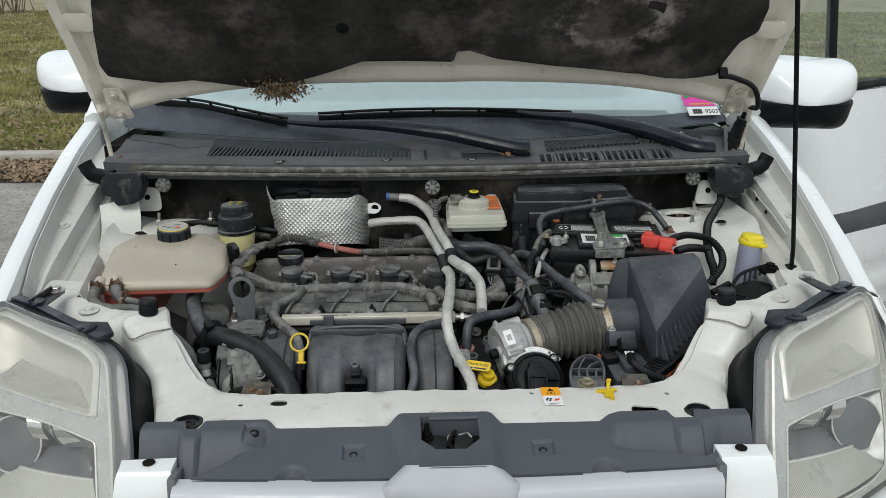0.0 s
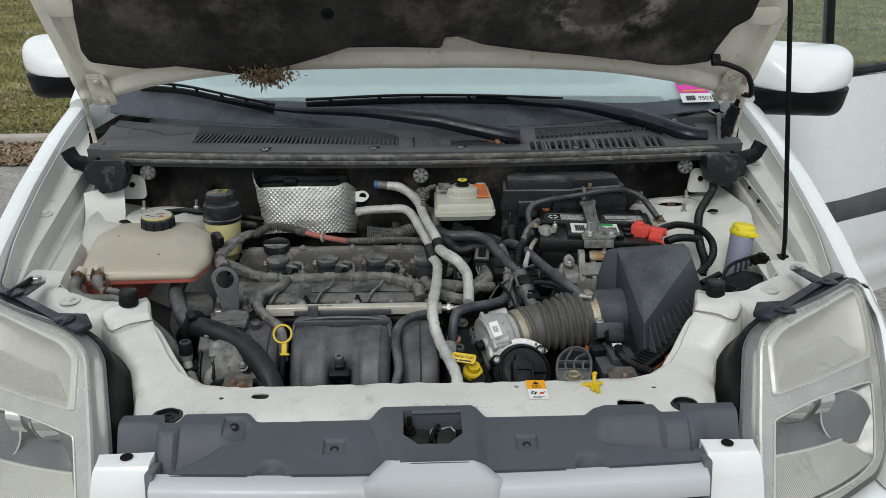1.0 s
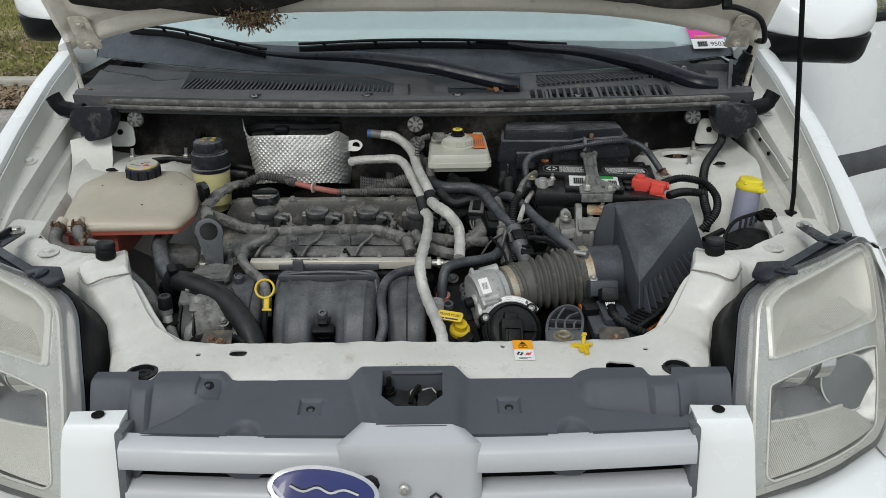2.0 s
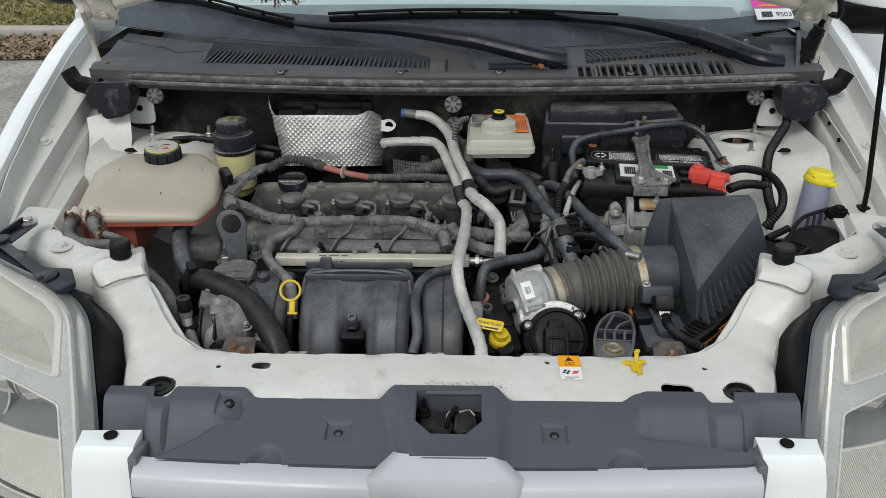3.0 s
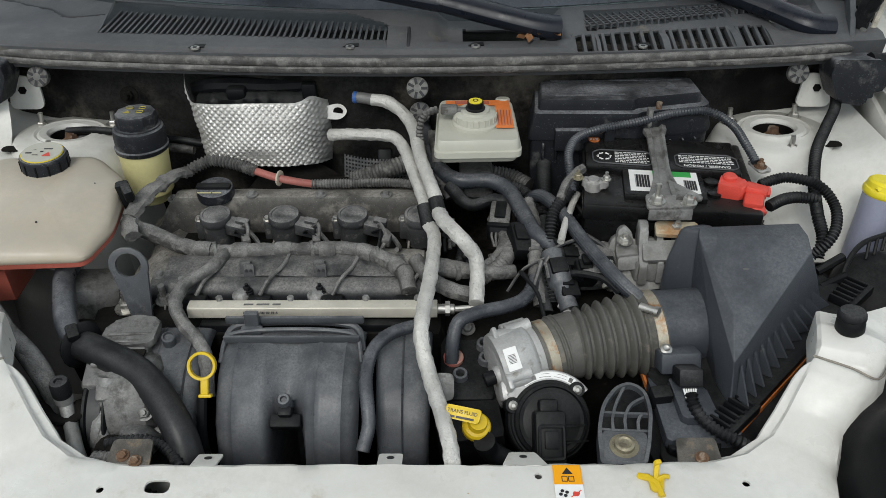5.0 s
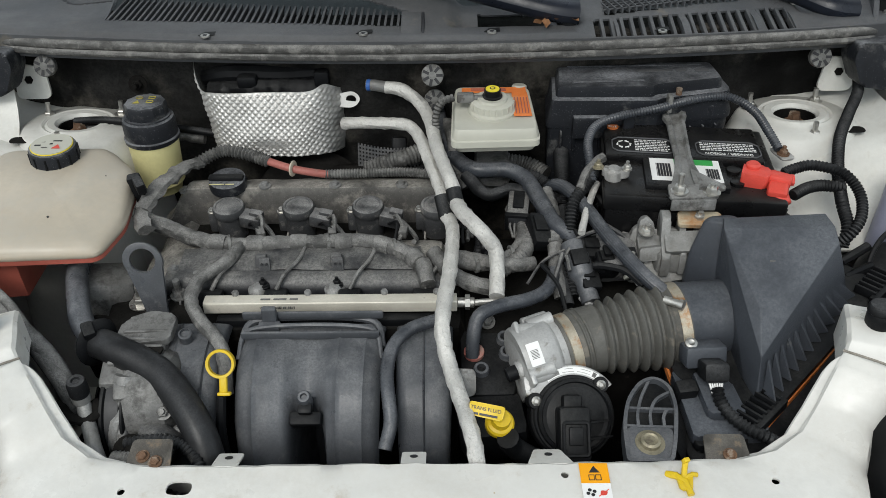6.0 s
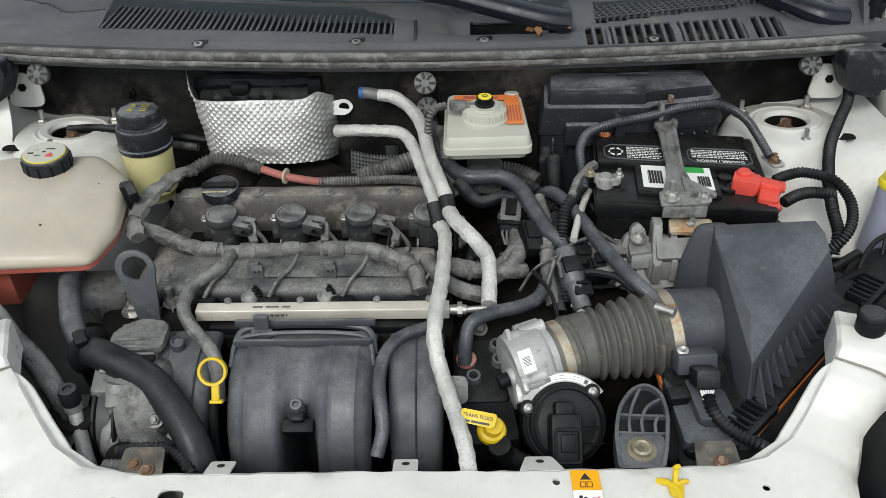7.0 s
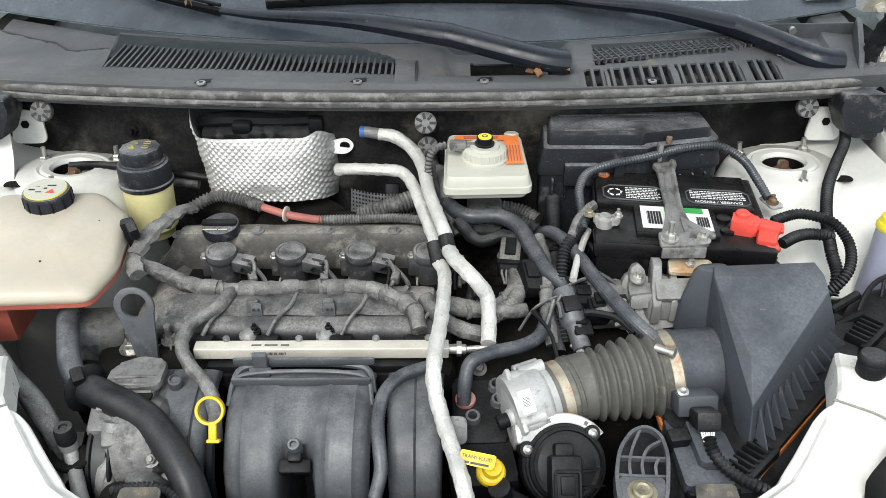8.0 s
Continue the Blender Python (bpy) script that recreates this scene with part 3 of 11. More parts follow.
def rail_bm(s):
    """Inner apron: ledge with an upturned edge, then the wall down into the bay."""
    bm = B()
    secs = []
    for i in range(21):
        y = 0.38 + 0.60 * i / 20
        x, z = ridge(y)
        zl = z - 0.052 - 0.02 * sstep(0.5, 0.36, y)
        w = 0.003 * math.sin(y * 40)
        foot = 0.632 + 0.19 * (y - 0.39)
        pts = [(x - 0.018, zl + 0.040), (x - 0.020, zl + 0.006), (x - 0.024, zl), (0.736, zl - 0.001 + w * 0.2), (0.731, zl - 0.002), (0.728, zl + 0.002), (0.724, zl + 0.001), (0.7225, zl - 0.004), (0.720, zl - 0.032),
               (0.714, zl - 0.037), (0.708, zl - 0.039), (0.705, zl - 0.044), (mix(0.705, foot, 0.45) + w * 0.4, mix(zl - 0.044, 0.985, 0.5)), (foot + 0.006, 0.992), (foot, 0.984), (foot - 0.012, 0.93), (foot - 0.03, 0.62), (foot - 0.04, 0.45)]
        secs.append([(s * px, y, pz) for px, pz in pts])
    loft(bm, secs, closed=False)
    bmesh.ops.recalc_face_normals(bm, faces=bm.faces)
    bmesh.ops.solidify(bm, geom=bm.faces[:], thickness=0.002)
    return bm


for s in (-1, 1):
    part("fender", fender_bm(s), M_PAINT, van, "glossy white front fender")
    rl = part("fender_rail", rail_bm(s), M_BAY, van, "dusty white inner fender rail")
    for y in (0.425, 0.62, 0.79):
        x, z = ridge(y)
        b = B()
        hexbolt(b, (s * 0.746, y, z - 0.0505 - 0.02 * sstep(0.5, 0.36, y)), (0, -0.25, 1), 0.0075, 0.0055, 0.013)
        part("bolt", b, M_BAY, rl)
    # flat dark plate for a hole; its shade is only colour
    for y in (0.425,):
        x, z = ridge(y)
        b = B()
        prism(b, rounded([(-0.008, -0.005), (0.008, -0.005), (0.008, 0.005), (-0.008, 0.005)], 0.005), (s * 0.742, y + 0.030, z - 0.044 - 0.02 * sstep(0.5, 0.36, y + 0.03)), (1, 0, 0), (0, 1, 0.28), 0.001)
        part("rail_hole", b, M_DARK, rl)
    # notched reinforcement plate below the ledge
    if s > 0:
        b = B()
        prism(b, [(0.566, 1.034), (0.585, 1.022), (0.655, 1.030), (0.664, 1.040), (0.700, 1.044), (0.790, 1.058), (0.765, 1.082), (0.735, 1.081), (0.725, 1.074), (0.640, 1.057)], (s * 0.8205, 0, -0.004), (0, 1, 0), (-s * 0.10, 0, 1), -0.0025 * s, 0.0008)
        rp = part("rail_plate", b, M_BAY, rl)
        for y, zz in ((0.712, 1.064), (0.659, 1.050)):
            b = B()
            cyl(b, (s * 0.7095, y, zz - 0.004), (s * 0.7065, y, zz - 0.004), 0.0042, seg=10)
            part("rail_hole", b, M_DARK, rp)
    # gusset between the rail and the tower, below the end block
    if s < 0:
        b = B()
        for i in range(7):
            w = i / 6
            e0, e1 = mix3((0.706, 0.722, 1.062), (0.690, 0.640, 0.994), w), mix3((0.628, 0.738, 1.078), (0.606, 0.640, 0.998), w)
            dip = Vector((0, 0.012, -0.012)) * math.sin(math.pi * w)
            for k in range(5):
                q = mix3(e0, e1, k / 4) + dip
                b.verts.new((s * q.x, q.y, q.z))
        b.verts.ensure_lookup_table()
        v = list(b.verts)
        for i in range(6):
            for k in range(4):
                b.faces.new((v[i * 5 + k], v[i * 5 + k + 1], v[i * 5 + k + 6], v[i * 5 + k + 5]))
        bmesh.ops.recalc_face_normals(b, faces=b.faces)
        bmesh.ops.solidify(b, geom=b.faces[:], thickness=0.002)
        part("gusset", b, M_BAY, rl)
    # front end of the rail by the lamp
    b = B()
    prism(b, rounded([(-0.05, -0.04), (0.055, -0.06), (0.06, 0.06), (-0.045, 0.08)], 0.012), (s * 0.672, 0.385, 0.975), (1, 0, 0), (0, 1, 0.15), 0.004)
    hexbolt(b, (s * 0.655, 0.375, 0.977), (0, -0.1, 1), 0.008, 0.006, 0.014)
    hexbolt(b, (s * 0.70, 0.40, 0.980), (0, -0.1, 1), 0.007, 0.006, 0.013)
    part("rail_end_plate", b, M_BAY, van)

def cut(ob, cutter):
    """Cut a bmesh out of a part for good."""
    me = bpy.data.meshes.new("cutter")
    cutter.to_mesh(me)
    cutter.free()
    c = new("cutter", me)
    mod = ob.modifiers.new("cut", "BOOLEAN")
    mod.operation, mod.solver, mod.object = "DIFFERENCE", "EXACT", c
    bpy.context.view_layer.update()
    out = bpy.data.meshes.new_from_object(ob.evaluated_get(bpy.context.evaluated_depsgraph_get()))
    ob.modifiers.remove(mod)
    bpy.data.objects.remove(c)
    ob.data = out


# strut towers
for s, zc, yc in ((-1, 1.016, 0.722), (1, 1.028, 0.706)):
    ax = Vector((-s * 0.05, 0.07, 1)).normalized()
    c = Vector((s * 0.539, yc, zc))
    bm = B()
    lathe(bm, c, ax, [(0.030, -0.035), (0.030, -0.002), (0.034, 0.003), (0.044, 0.004), (0.048, 0.001), (0.052, 0.003), (0.058, -0.001), (0.078, -0.002), (0.086, -0.008), (0.105, -0.05), (0.128, -0.16), (0.14, -0.40)], 40)
    tw = part("strut_tower", bm, M_BAY, van, "white painted strut tower with dirt specks")
    # dark disc and liner added to put the well's shade in colour
    b = B()
    cyl(b, c - ax * 0.034, c - ax * 0.022, 0.0294, seg=24)
    part("tower_well", b, M_DARK, tw)
    b = B()
    lathe(b, c - ax * 0.034, ax, [(0.0297, 0), (0.0297, 0.0305), (0.0280, 0.0305), (0.0275, 0.0)], 32)
    part("well_liner", b, M_DARK, tw)
    b = B()
    lathe(b, c - ax * 0.022, ax, [(0.018, 0), (0.016, 0.010), (0.010, 0.014), (0.008, 0.024), (0, 0.024)], 6)
    part("strut_nut", b, M_RUST, tw, "rusty strut nut")
    for a in ((35, 150, 265) if s < 0 else (45, 150, 275)):
        q = c + Vector((0.066 * math.cos(radians(a)), 0.066 * math.sin(radians(a)), 0.0))
        b = B()
        hexbolt(b, q - ax * 0.004, ax, 0.0078, 0.007, 0.012, 0.014)
        part("stud_nut", b, M_STEEL, tw)
    # shelf that ties the tower to the rail, front and back of it
    bm = B()
    n = 14
    secs = []
    for i in range(n + 1):
        y = yc - 0.20 + 0.30 * i / n
        zt = zc - 0.006 - 0.10 * sstep(yc - 0.07, yc - 0.20, y)
        secs.append([(s * x, y, z) for x, z in ((0.675, zt + 0.02), (0.655, zt + 0.004), (0.60, zt - 0.002), (0.535, zt - 0.004), (0.485, zt - 0.03), (0.455, zt - 0.10), (0.44, zt - 0.30))])
    loft(bm, secs, closed=False)
    bmesh.ops.recalc_face_normals(bm, faces=bm.faces)
    bmesh.ops.solidify(bm, geom=bm.faces[:], thickness=0.003)
    shelf = part("tower_shelf", bm, M_BAY, van)
    cb = B()
    cyl(cb, c - ax * 0.06, c + ax * 0.03, 0.029, seg=28)
    cut(shelf, cb)
    # dark oval plate on the shelf, the painted shade of a slot
    b = B()
    prism(b, rounded([(-0.016, -0.009), (0.016, -0.009), (0.016, 0.009), (-0.016, 0.009)], 0.009), (s * 0.605, yc - 0.055, zc + 0.0005), (1, 0, 0), (0, 1, 0.02), 0.001)
    part("drain_slot", b, M_DARK, van, "dark oval slot in the shelf")
    # small lug behind the tower
    b = B()
    prism(b, rounded([(-0.028, 0), (0.028, 0), (0.024, 0.05), (-0.018, 0.055)], 0.014), (s * 0.618, 0.772, 1.035), (1, 0, 0), (0, 0.15, 1), 0.004)
    part("body_lug", b, M_BAY, van, "white lug with a dark hole")
    # dark disc on the lug, coloured as the shade of a hole
    b = B()
    cyl(b, (s * 0.620, 0.7715, 1.066), (s * 0.620, 0.7695, 1.0665), 0.0065, seg=6)
    part("lug_hole", b, M_DARK, van)

# crossmember: from one bump stop down, along the front and up to the other
HALF = [((-0.640, 0.388, 0.985), (-0.672, 0.345, 0.978)), ((-0.560, 0.322, 0.985), (-0.585, 0.275, 0.978)), ((-0.500, 0.291, 0.992), (-0.532, 0.250, 0.984)),
        ((-0.458, 0.290, 1.000), (-0.512, 0.240, 1.000)), ((-0.444, 0.255, 1.009), (-0.508, 0.222, 1.008)), ((-0.437, 0.228, 1.000), (-0.499, 0.203, 1.000)),
        ((-0.433, 0.222, 0.992), (-0.487, 0.192, 0.990)), ((-0.426, 0.217, 0.974), (-0.474, 0.184, 0.972)), ((-0.406, 0.195, 0.945), (-0.456, 0.168, 0.940)),
        ((-0.384, 0.172, 0.925), (-0.442, 0.135, 0.915)), ((-0.352, 0.156, 0.915), (-0.432, 0.092, 0.907)), ((-0.306, 0.148, 0.911), (-0.412, 0.045, 0.903)),
        ((-0.240, 0.147, 0.911), (-0.300, 0.040, 0.902)), ((-0.120, 0.146, 0.911), (-0.125, 0.042, 0.900)), ((-0.085, 0.146, 0.911), (-0.092, 0.060, 0.900)), ((-0.060, 0.146, 0.911), (-0.070, 0.078, 0.901))]
ST = HALF + [((-b[0], b[1], b[2]), (-f[0], f[1], f[2])) for b, f in HALF[::-1]]


def cross_section(b, f):
    b, f = Vector(b), Vector(f)
    d = (f - b)
    # near-black filler under the cover, coloured for the bay's deep shade
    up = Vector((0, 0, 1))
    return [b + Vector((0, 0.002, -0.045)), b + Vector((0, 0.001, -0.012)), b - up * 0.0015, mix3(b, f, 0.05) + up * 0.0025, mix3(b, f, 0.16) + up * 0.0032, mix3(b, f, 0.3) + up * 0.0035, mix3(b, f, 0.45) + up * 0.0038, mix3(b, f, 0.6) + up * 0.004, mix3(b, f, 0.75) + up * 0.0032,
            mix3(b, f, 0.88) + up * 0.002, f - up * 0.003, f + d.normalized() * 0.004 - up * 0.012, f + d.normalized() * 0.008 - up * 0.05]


bm = B()
secs = []
for i, (a, b) in enumerate(zip(ST, ST[1:])):
    for k in range(8):
        t = k / 8
        secs.append(cross_section(mix3(a[0], b[0], t), mix3(a[1], b[1], t)))
secs.append(cross_section(*ST[-1]))
loft(bm, secs, closed=False)
bmesh.ops.recalc_face_normals(bm, faces=bm.faces)
for v in bm.verts:
    v.co.z += 0.0010 * noise.noise(v.co * 22) + 0.0028 * noise.noise(v.co * 9) + 0.0012 * math.tanh(4 * noise.noise(v.co * 34))
bmesh.ops.solidify(bm, geom=bm.faces[:], thickness=0.0025)
cross = part("crossmember", bm, M_CROSS, van, "chipped and stained white radiator crossmember")


cb = B()
prism(cb, rounded([(-0.013, -0.008), (0.013, -0.008), (0.013, 0.008), (-0.013, 0.008)], 0.008), (-0.253, 0.116, 0.88), (1, 0, 0), (0, 1, 0), 0.06)
prism(cb, rounded([(-0.022, -0.012), (0.022, -0.012), (0.022, 0.012), (-0.022, 0.012)], 0.012), (0.300, 0.073, 0.88), (1, 0, 0), (0, 1, 0), 0.06)
for s in (-1, 1):
    cyl(cb, (s * 0.380, 0.073, 0.87), (s * 0.380, 0.073, 0.94), 0.019, seg=28)
for x, y in ((-0.31, 0.112), (0.135, 0.128), (0.345, 0.118)):
    cyl(cb, (x, y, 0.88), (x, y, 0.95), 0.004, seg=12)
cut(cross, cb)
for s in (-1, 1):
    b = B()
    lathe(b, (s * 0.380, 0.073, 0.899), (0, 0, 1), [(0.021, 0.004), (0.022, 0.009), (0.017, 0.010), (0.0155, 0.003), (0.010, 0.002), (0.009, 0.006), (0.006, 0.006), (0.005, -0.004), (0, -0.004)], 28)
    part("rubber_mount", b, M_RUBBER, cross, "black ribbed rubber mount")
    b = B()
    lathe(b, (s * 0.474, 0.243, 1.009), (-s * 0.05, 0.1, 1), [(0.0135, 0), (0.0152, 0.003), (0.0148, 0.013), (0.0140, 0.0165), (0.0152, 0.018), (0.0146, 0.023), (0.0125, 0.026), (0.010, 0.0255), (0, 0.0245)], 24)
    part("bump_stop", b, M_RUBBER, cross, "black rubber hood bump stop")
    b = B()
    hexbolt(b, (s * 0.598, 0.318, 0.986), (0, 0, 1), 0.008, 0.006, 0.017)
    part("bolt", b, M_BAY, cross)
    b = B()
    # pressed seam across the foot of the bump stop
    tube(b, [(s * 0.505, 0.206, 1.0015), (s * 0.487, 0.187, 0.9905), (s * 0.462, 0.198, 0.996), (s * 0.432, 0.222, 0.9925)], 0.0013, 8)
    part("pressed_seam", b, M_SEAM, cross)

# second, lower lip welded along the curved inner edges
for s in (-1, 1):
    b = B()
    secs = []
    run_ = HALF[6:13]
    for i in range(25):
        t = i / 24 * (len(run_) - 1)
        k = min(int(t), len(run_) - 2)
        a, f = mix3(run_[k][0], run_[k + 1][0], t - k), mix3(run_[k][1], run_[k + 1][1], t - k)
        n_ = Vector((a.x - f.x, a.y - f.y, 0)).normalized()
        w = 0.003 + 0.008 * math.sin(math.pi * min(1, i / 24)) ** 0.6
        ring = [a - Vector((0, 0, 0.007)), a + n_ * w - Vector((0, 0, 0.010)), a + n_ * (w + 0.002) - Vector((0, 0, 0.013)), a + n_ * (w + 0.002) - Vector((0, 0, 0.040)), a - Vector((0, 0, 0.045))]
        secs.append([Vector((p.x * -s, p.y, p.z)) for p in ring])
    loft(b, secs)
    bmesh.ops.recalc_face_normals(b, faces=b.faces)
    part("rear_lip", b, M_CROSS, cross)

# three upright tabs and two rusty brackets on the back edge of the crossmember
for x, w, h in ((-0.214, 0.027, 0.036), (-0.019, 0.026, 0.036), (0.123, 0.028, 0.040)):
    b = B()
    o = rounded([(-w / 2 - (0.010 if x > 0.1 else 0), 0), (w / 2 + (0.010 if x > 0.1 else 0), 0), (w / 2, h), (-w / 2, h)], 0.004)
    prism(b, o, (x, 0.143, 0.9095), (1, 0, 0), (0, 0.886, -0.464), 0.002)
    tb_ = part("tab", b, M_CROSS, cross)
    # black disc laid on the tab as the shade of its hole
    b = B()
    c_ = Vector((x, 0.143, 0.9095)) + Vector((0, 0.886, -0.464)) * h * 0.62 + Vector((0, 0.464, 0.886)) * 0.0022
    cyl(b, c_, c_ + Vector((0, 0.464, 0.886)) * 0.0006, 0.0042, seg=12)
    part("tab_hole", b, M_INK, tb_)
for x, two in ((-0.294, True), (0.307, False)):
    b = B()
    prism(b, rounded([(-0.024, -0.018), (0.024, -0.018), (0.021, 0.022), (-0.021, 0.022)], 0.004), (x, 0.156, 0.9085), (1, 0, 0), (0, 0.96, 0.26), 0.003, 0.001)
    br = part("bracket", b, M_BRACKET, cross, "grimy steel bracket with rusty bolts")
    for dx in ((-0.007, 0.008) if two else (0.002,)):
        b = B()
        hexbolt(b, (x + dx, 0.154 - dx * 0.5, 0.9112), (0, -0.26, 0.96), 0.0048, 0.004, 0.0072)
        part("bolt", b, M_RUST, br)

# firewall, bay floor and radiator face
bm = B()


def wall_pt(u, v):
    x = -0.68 + 1.36 * u
    y = 0.735 + 0.06 * (x / 0.6) ** 2 + 0.035 * (1 - v) + 0.006 * noise.noise((x * 9, v * 5, 1)) + 0.005 * noise.noise((x * 27, v * 24, 2))
    return (x, y, 0.45 + 0.69 * v)


sheet(bm, wall_pt, 130, 70, 0.02)
fw = part("firewall", bm, M_FELT, van, "black felt-covered firewall with brown dirt")
for x, y, z in ((-0.574, 0.738, 1.102), (0.0, 0.694, 1.100), (0.574, 0.742, 1.102), (0.003, 0.705, 1.056)):
    b = B()
    ax = Vector((0, -1, 0.35)).normalized()
    lathe(b, Vector((x, y, z)) - ax * 0.01, ax, [(0.0155, 0), (0.016, 0.009), (0.0150, 0.0105), (0.004, 0.0125), (0, 0.0125)], 24)
    clip = part("push_clip", b, M_CLIP, fw, "round dirty grey push clip")
    for k in range(7):
        a = math.pi * 2 * k / 7
        m = basis(ax)
        d = m @ Vector((math.cos(a), math.sin(a), 0))
        b = B()
        c = Vector((x, y, z)) + ax * 0.0016 + d * 0.0095
        box(b, c, (0.0105, 0.0040, 0.0012), 0, Matrix((d, ax.cross(d), ax)).transposed())
        part("slot", b, M_INK, clip)
b = B()
hexbolt(b, (-0.443, 0.742, 1.070), (0, -1, 0.2), 0.008, 0.007, 0.014, 0.010)
part("stud", b, M_DARK, fw)
# unseen floor and dark core close the bay below, both near-black
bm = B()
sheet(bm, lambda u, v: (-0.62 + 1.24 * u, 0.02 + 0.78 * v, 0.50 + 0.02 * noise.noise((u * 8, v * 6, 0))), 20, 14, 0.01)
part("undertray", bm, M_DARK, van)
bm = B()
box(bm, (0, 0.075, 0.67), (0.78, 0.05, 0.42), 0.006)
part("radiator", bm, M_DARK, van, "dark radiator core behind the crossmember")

# body behind the bay: cabin floor, load box, pillars, roof
bm = B()
box(bm, (0, 2.85, 0.74), (1.76, 2.95, 0.88), 0.06, None, 3)
part("lower_body", bm, M_PAINT, van)
bm = B()
secs = []
for y, w, zt in ((1.98, 0.76, 1.90), (2.3, 0.77, 1.95), (3.2, 0.77, 1.96), (4.2, 0.76, 1.92), (4.32, 0.74, 1.86)):
    o = rounded([(-0.86, 1.1), (0.86, 1.1), (w, zt), (-w, zt)], [0.02, 0.02, 0.12, 0.12])
    secs.append([(p[0], y, p[1]) for p in o])
loft(bm, secs)
part("upper_body", bm, M_PAINT, van)
for s in (-1, 1):
    bm = B()
    tube(bm, [(s * 0.775, 1.00, 1.19), (s * 0.735, 1.45, 1.52), (s * 0.69, 1.98, 1.86)], 0.045, 10, 0.05, flat=0.8)
    part("windscreen_pillar", bm, M_PAINT, van)
    for y in (0.62, 3.55):
        bm = B()
        lathe(bm, (s * 0.86, y, 0.315), (-s, 0, 0), [(0.12, 0.0), (0.24, 0.0), (0.30, 0.02), (0.315, 0.06), (0.315, 0.15), (0.30, 0.19), (0.2, 0.2)], 40)
        w = part("wheel", bm, M_RUBBER, van, "black tyre on a steel wheel")
        bm = B()
        lathe(bm, (s * 0.862, y, 0.315), (-s, 0, 0), [(0.05, -0.002), (0.07, 0.0), (0.18, 0.02), (0.21, -0.004), (0.215, 0.01)], 32)
        part("rim", bm, M_SILVER, w)
bm = B()
box(bm, (-0.868, 1.55, 0.76), (0.05, 0.75, 0.86), 0.02)
dl = part("closed_door", bm, M_PAINT, van)

# windscreen, frit band with painted reflection, dashboard, label
def glass_pt(u, v, lift=0.0):
    x = (-0.715 + 1.43 * u) * (1 - 0.08 * v)
    y0 = 0.845 + 0.10 * (abs(x) / 0.66) ** 2
    s = 1.22 * v
    return (x, y0 + s * 0.81 * (1 - 0.04 * (1 - v)) - lift * 0.58, 1.165 + s * 0.585 + 0.012 * math.sin(v * 3.1) + lift * 0.81 + 0.018 * (abs(x) / 0.66) ** 2)


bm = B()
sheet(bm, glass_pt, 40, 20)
ws = part("windscreen", bm, M_SCREEN, van, "tinted windscreen with a pale sky reflection painted in as a film")
ws.visible_shadow = False
# widened frit band; its tone paints the dark hood reflected low on the glass
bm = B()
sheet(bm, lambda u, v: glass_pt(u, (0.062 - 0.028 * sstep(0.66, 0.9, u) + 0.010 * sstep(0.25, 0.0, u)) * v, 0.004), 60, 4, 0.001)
part("ceramic_band", bm, M_FRITREFLECT, ws)
# dark sheet added so the screen is not whitened from behind
bm = B()
box(bm, (0, 1.965, 1.5), (1.5, 0.01, 0.8), 0.002)
part("cabin_wall", bm, M_DASH, van)
bm = B()
sheet(bm, lambda u, v: (-0.70 + 1.4 * u, 0.93 + 0.52 * v + 0.06 * (2 * u - 1) ** 2, 1.105 + 0.05 * sstep(0, 1, v)), 20, 10, 0.02)
part("dashboard", bm, M_DASH, van, "dark grey dashboard under the glass")

# ---------------------------------------------------------------- hood
HO, HV, HN = Vector((0, 0.78, 1.24)), Vector((0, -math.cos(radians(53.7)), math.sin(radians(53.7)))), Vector((0, -math.sin(radians(53.7)), -math.cos(radians(53.7))))


def hood_pt(x, v, n=0.0):
    return HO + Vector((x, 0, 0)) + HV * v + HN * n


def rear(x):
    return 0.095 - 0.10 * (abs(x) / 0.69) ** 3.2


def hood_half(v):
    return 0.705 + 0.01 * sstep(0, 0.4, v) - 0.05 * sstep(0.5, 0.84, v)


bm = B()


def hood_outer(u, v):
    k = 2 * u - 1
    x = k * 0.705
    r = rear(x)
    vv = r + (0.84 - 0.10 * abs(k) ** 3 - r) * v
    x = k * hood_half(vv)
    return hood_pt(x, vv, -0.02 - 0.035 * (1 - k * k) + 0.018 * sstep(0.9, 1, abs(k)) + 0.02 * sstep(0.9, 1.0, v))


sheet(bm, hood_outer, 40, 24, 0.002)
hood = part("hood", bm, M_PAINT, van, "white hood propped open, seen from beneath")
bm = B()


def hood_inner(u, v):
    k = 2 * u - 1
    x = k * 0.70
    r = rear(x) + 0.004
    vv = r + (0.80 - 0.10 * abs(k) ** 3 - r) * v
    x = k * (hood_half(vv) - 0.004)
    d = min(abs(x + 0.705), abs(x - 0.705))
    n = 0.006 * sstep(0.0, 0.02, d) - 0.016 * sstep(0.02, 0.035, d) + 0.014 * sstep(0.045, 0.075, d)
    e = vv - rear(x)
    n += 0.006 * sstep(0.006, 0.018, e) - 0.010 * sstep(0.028, 0.042, e) + 0.010 * sstep(0.05, 0.07, e)
    n += 0.0015 * noise.noise((x * 14, vv * 14, 0))
    return hood_pt(x, vv, n)


sheet(bm, hood_inner, 120, 70, 0.0015)
hi = part("inner_panel", bm, M_HOODIN, hood, "dirty cream pressed inner panel")
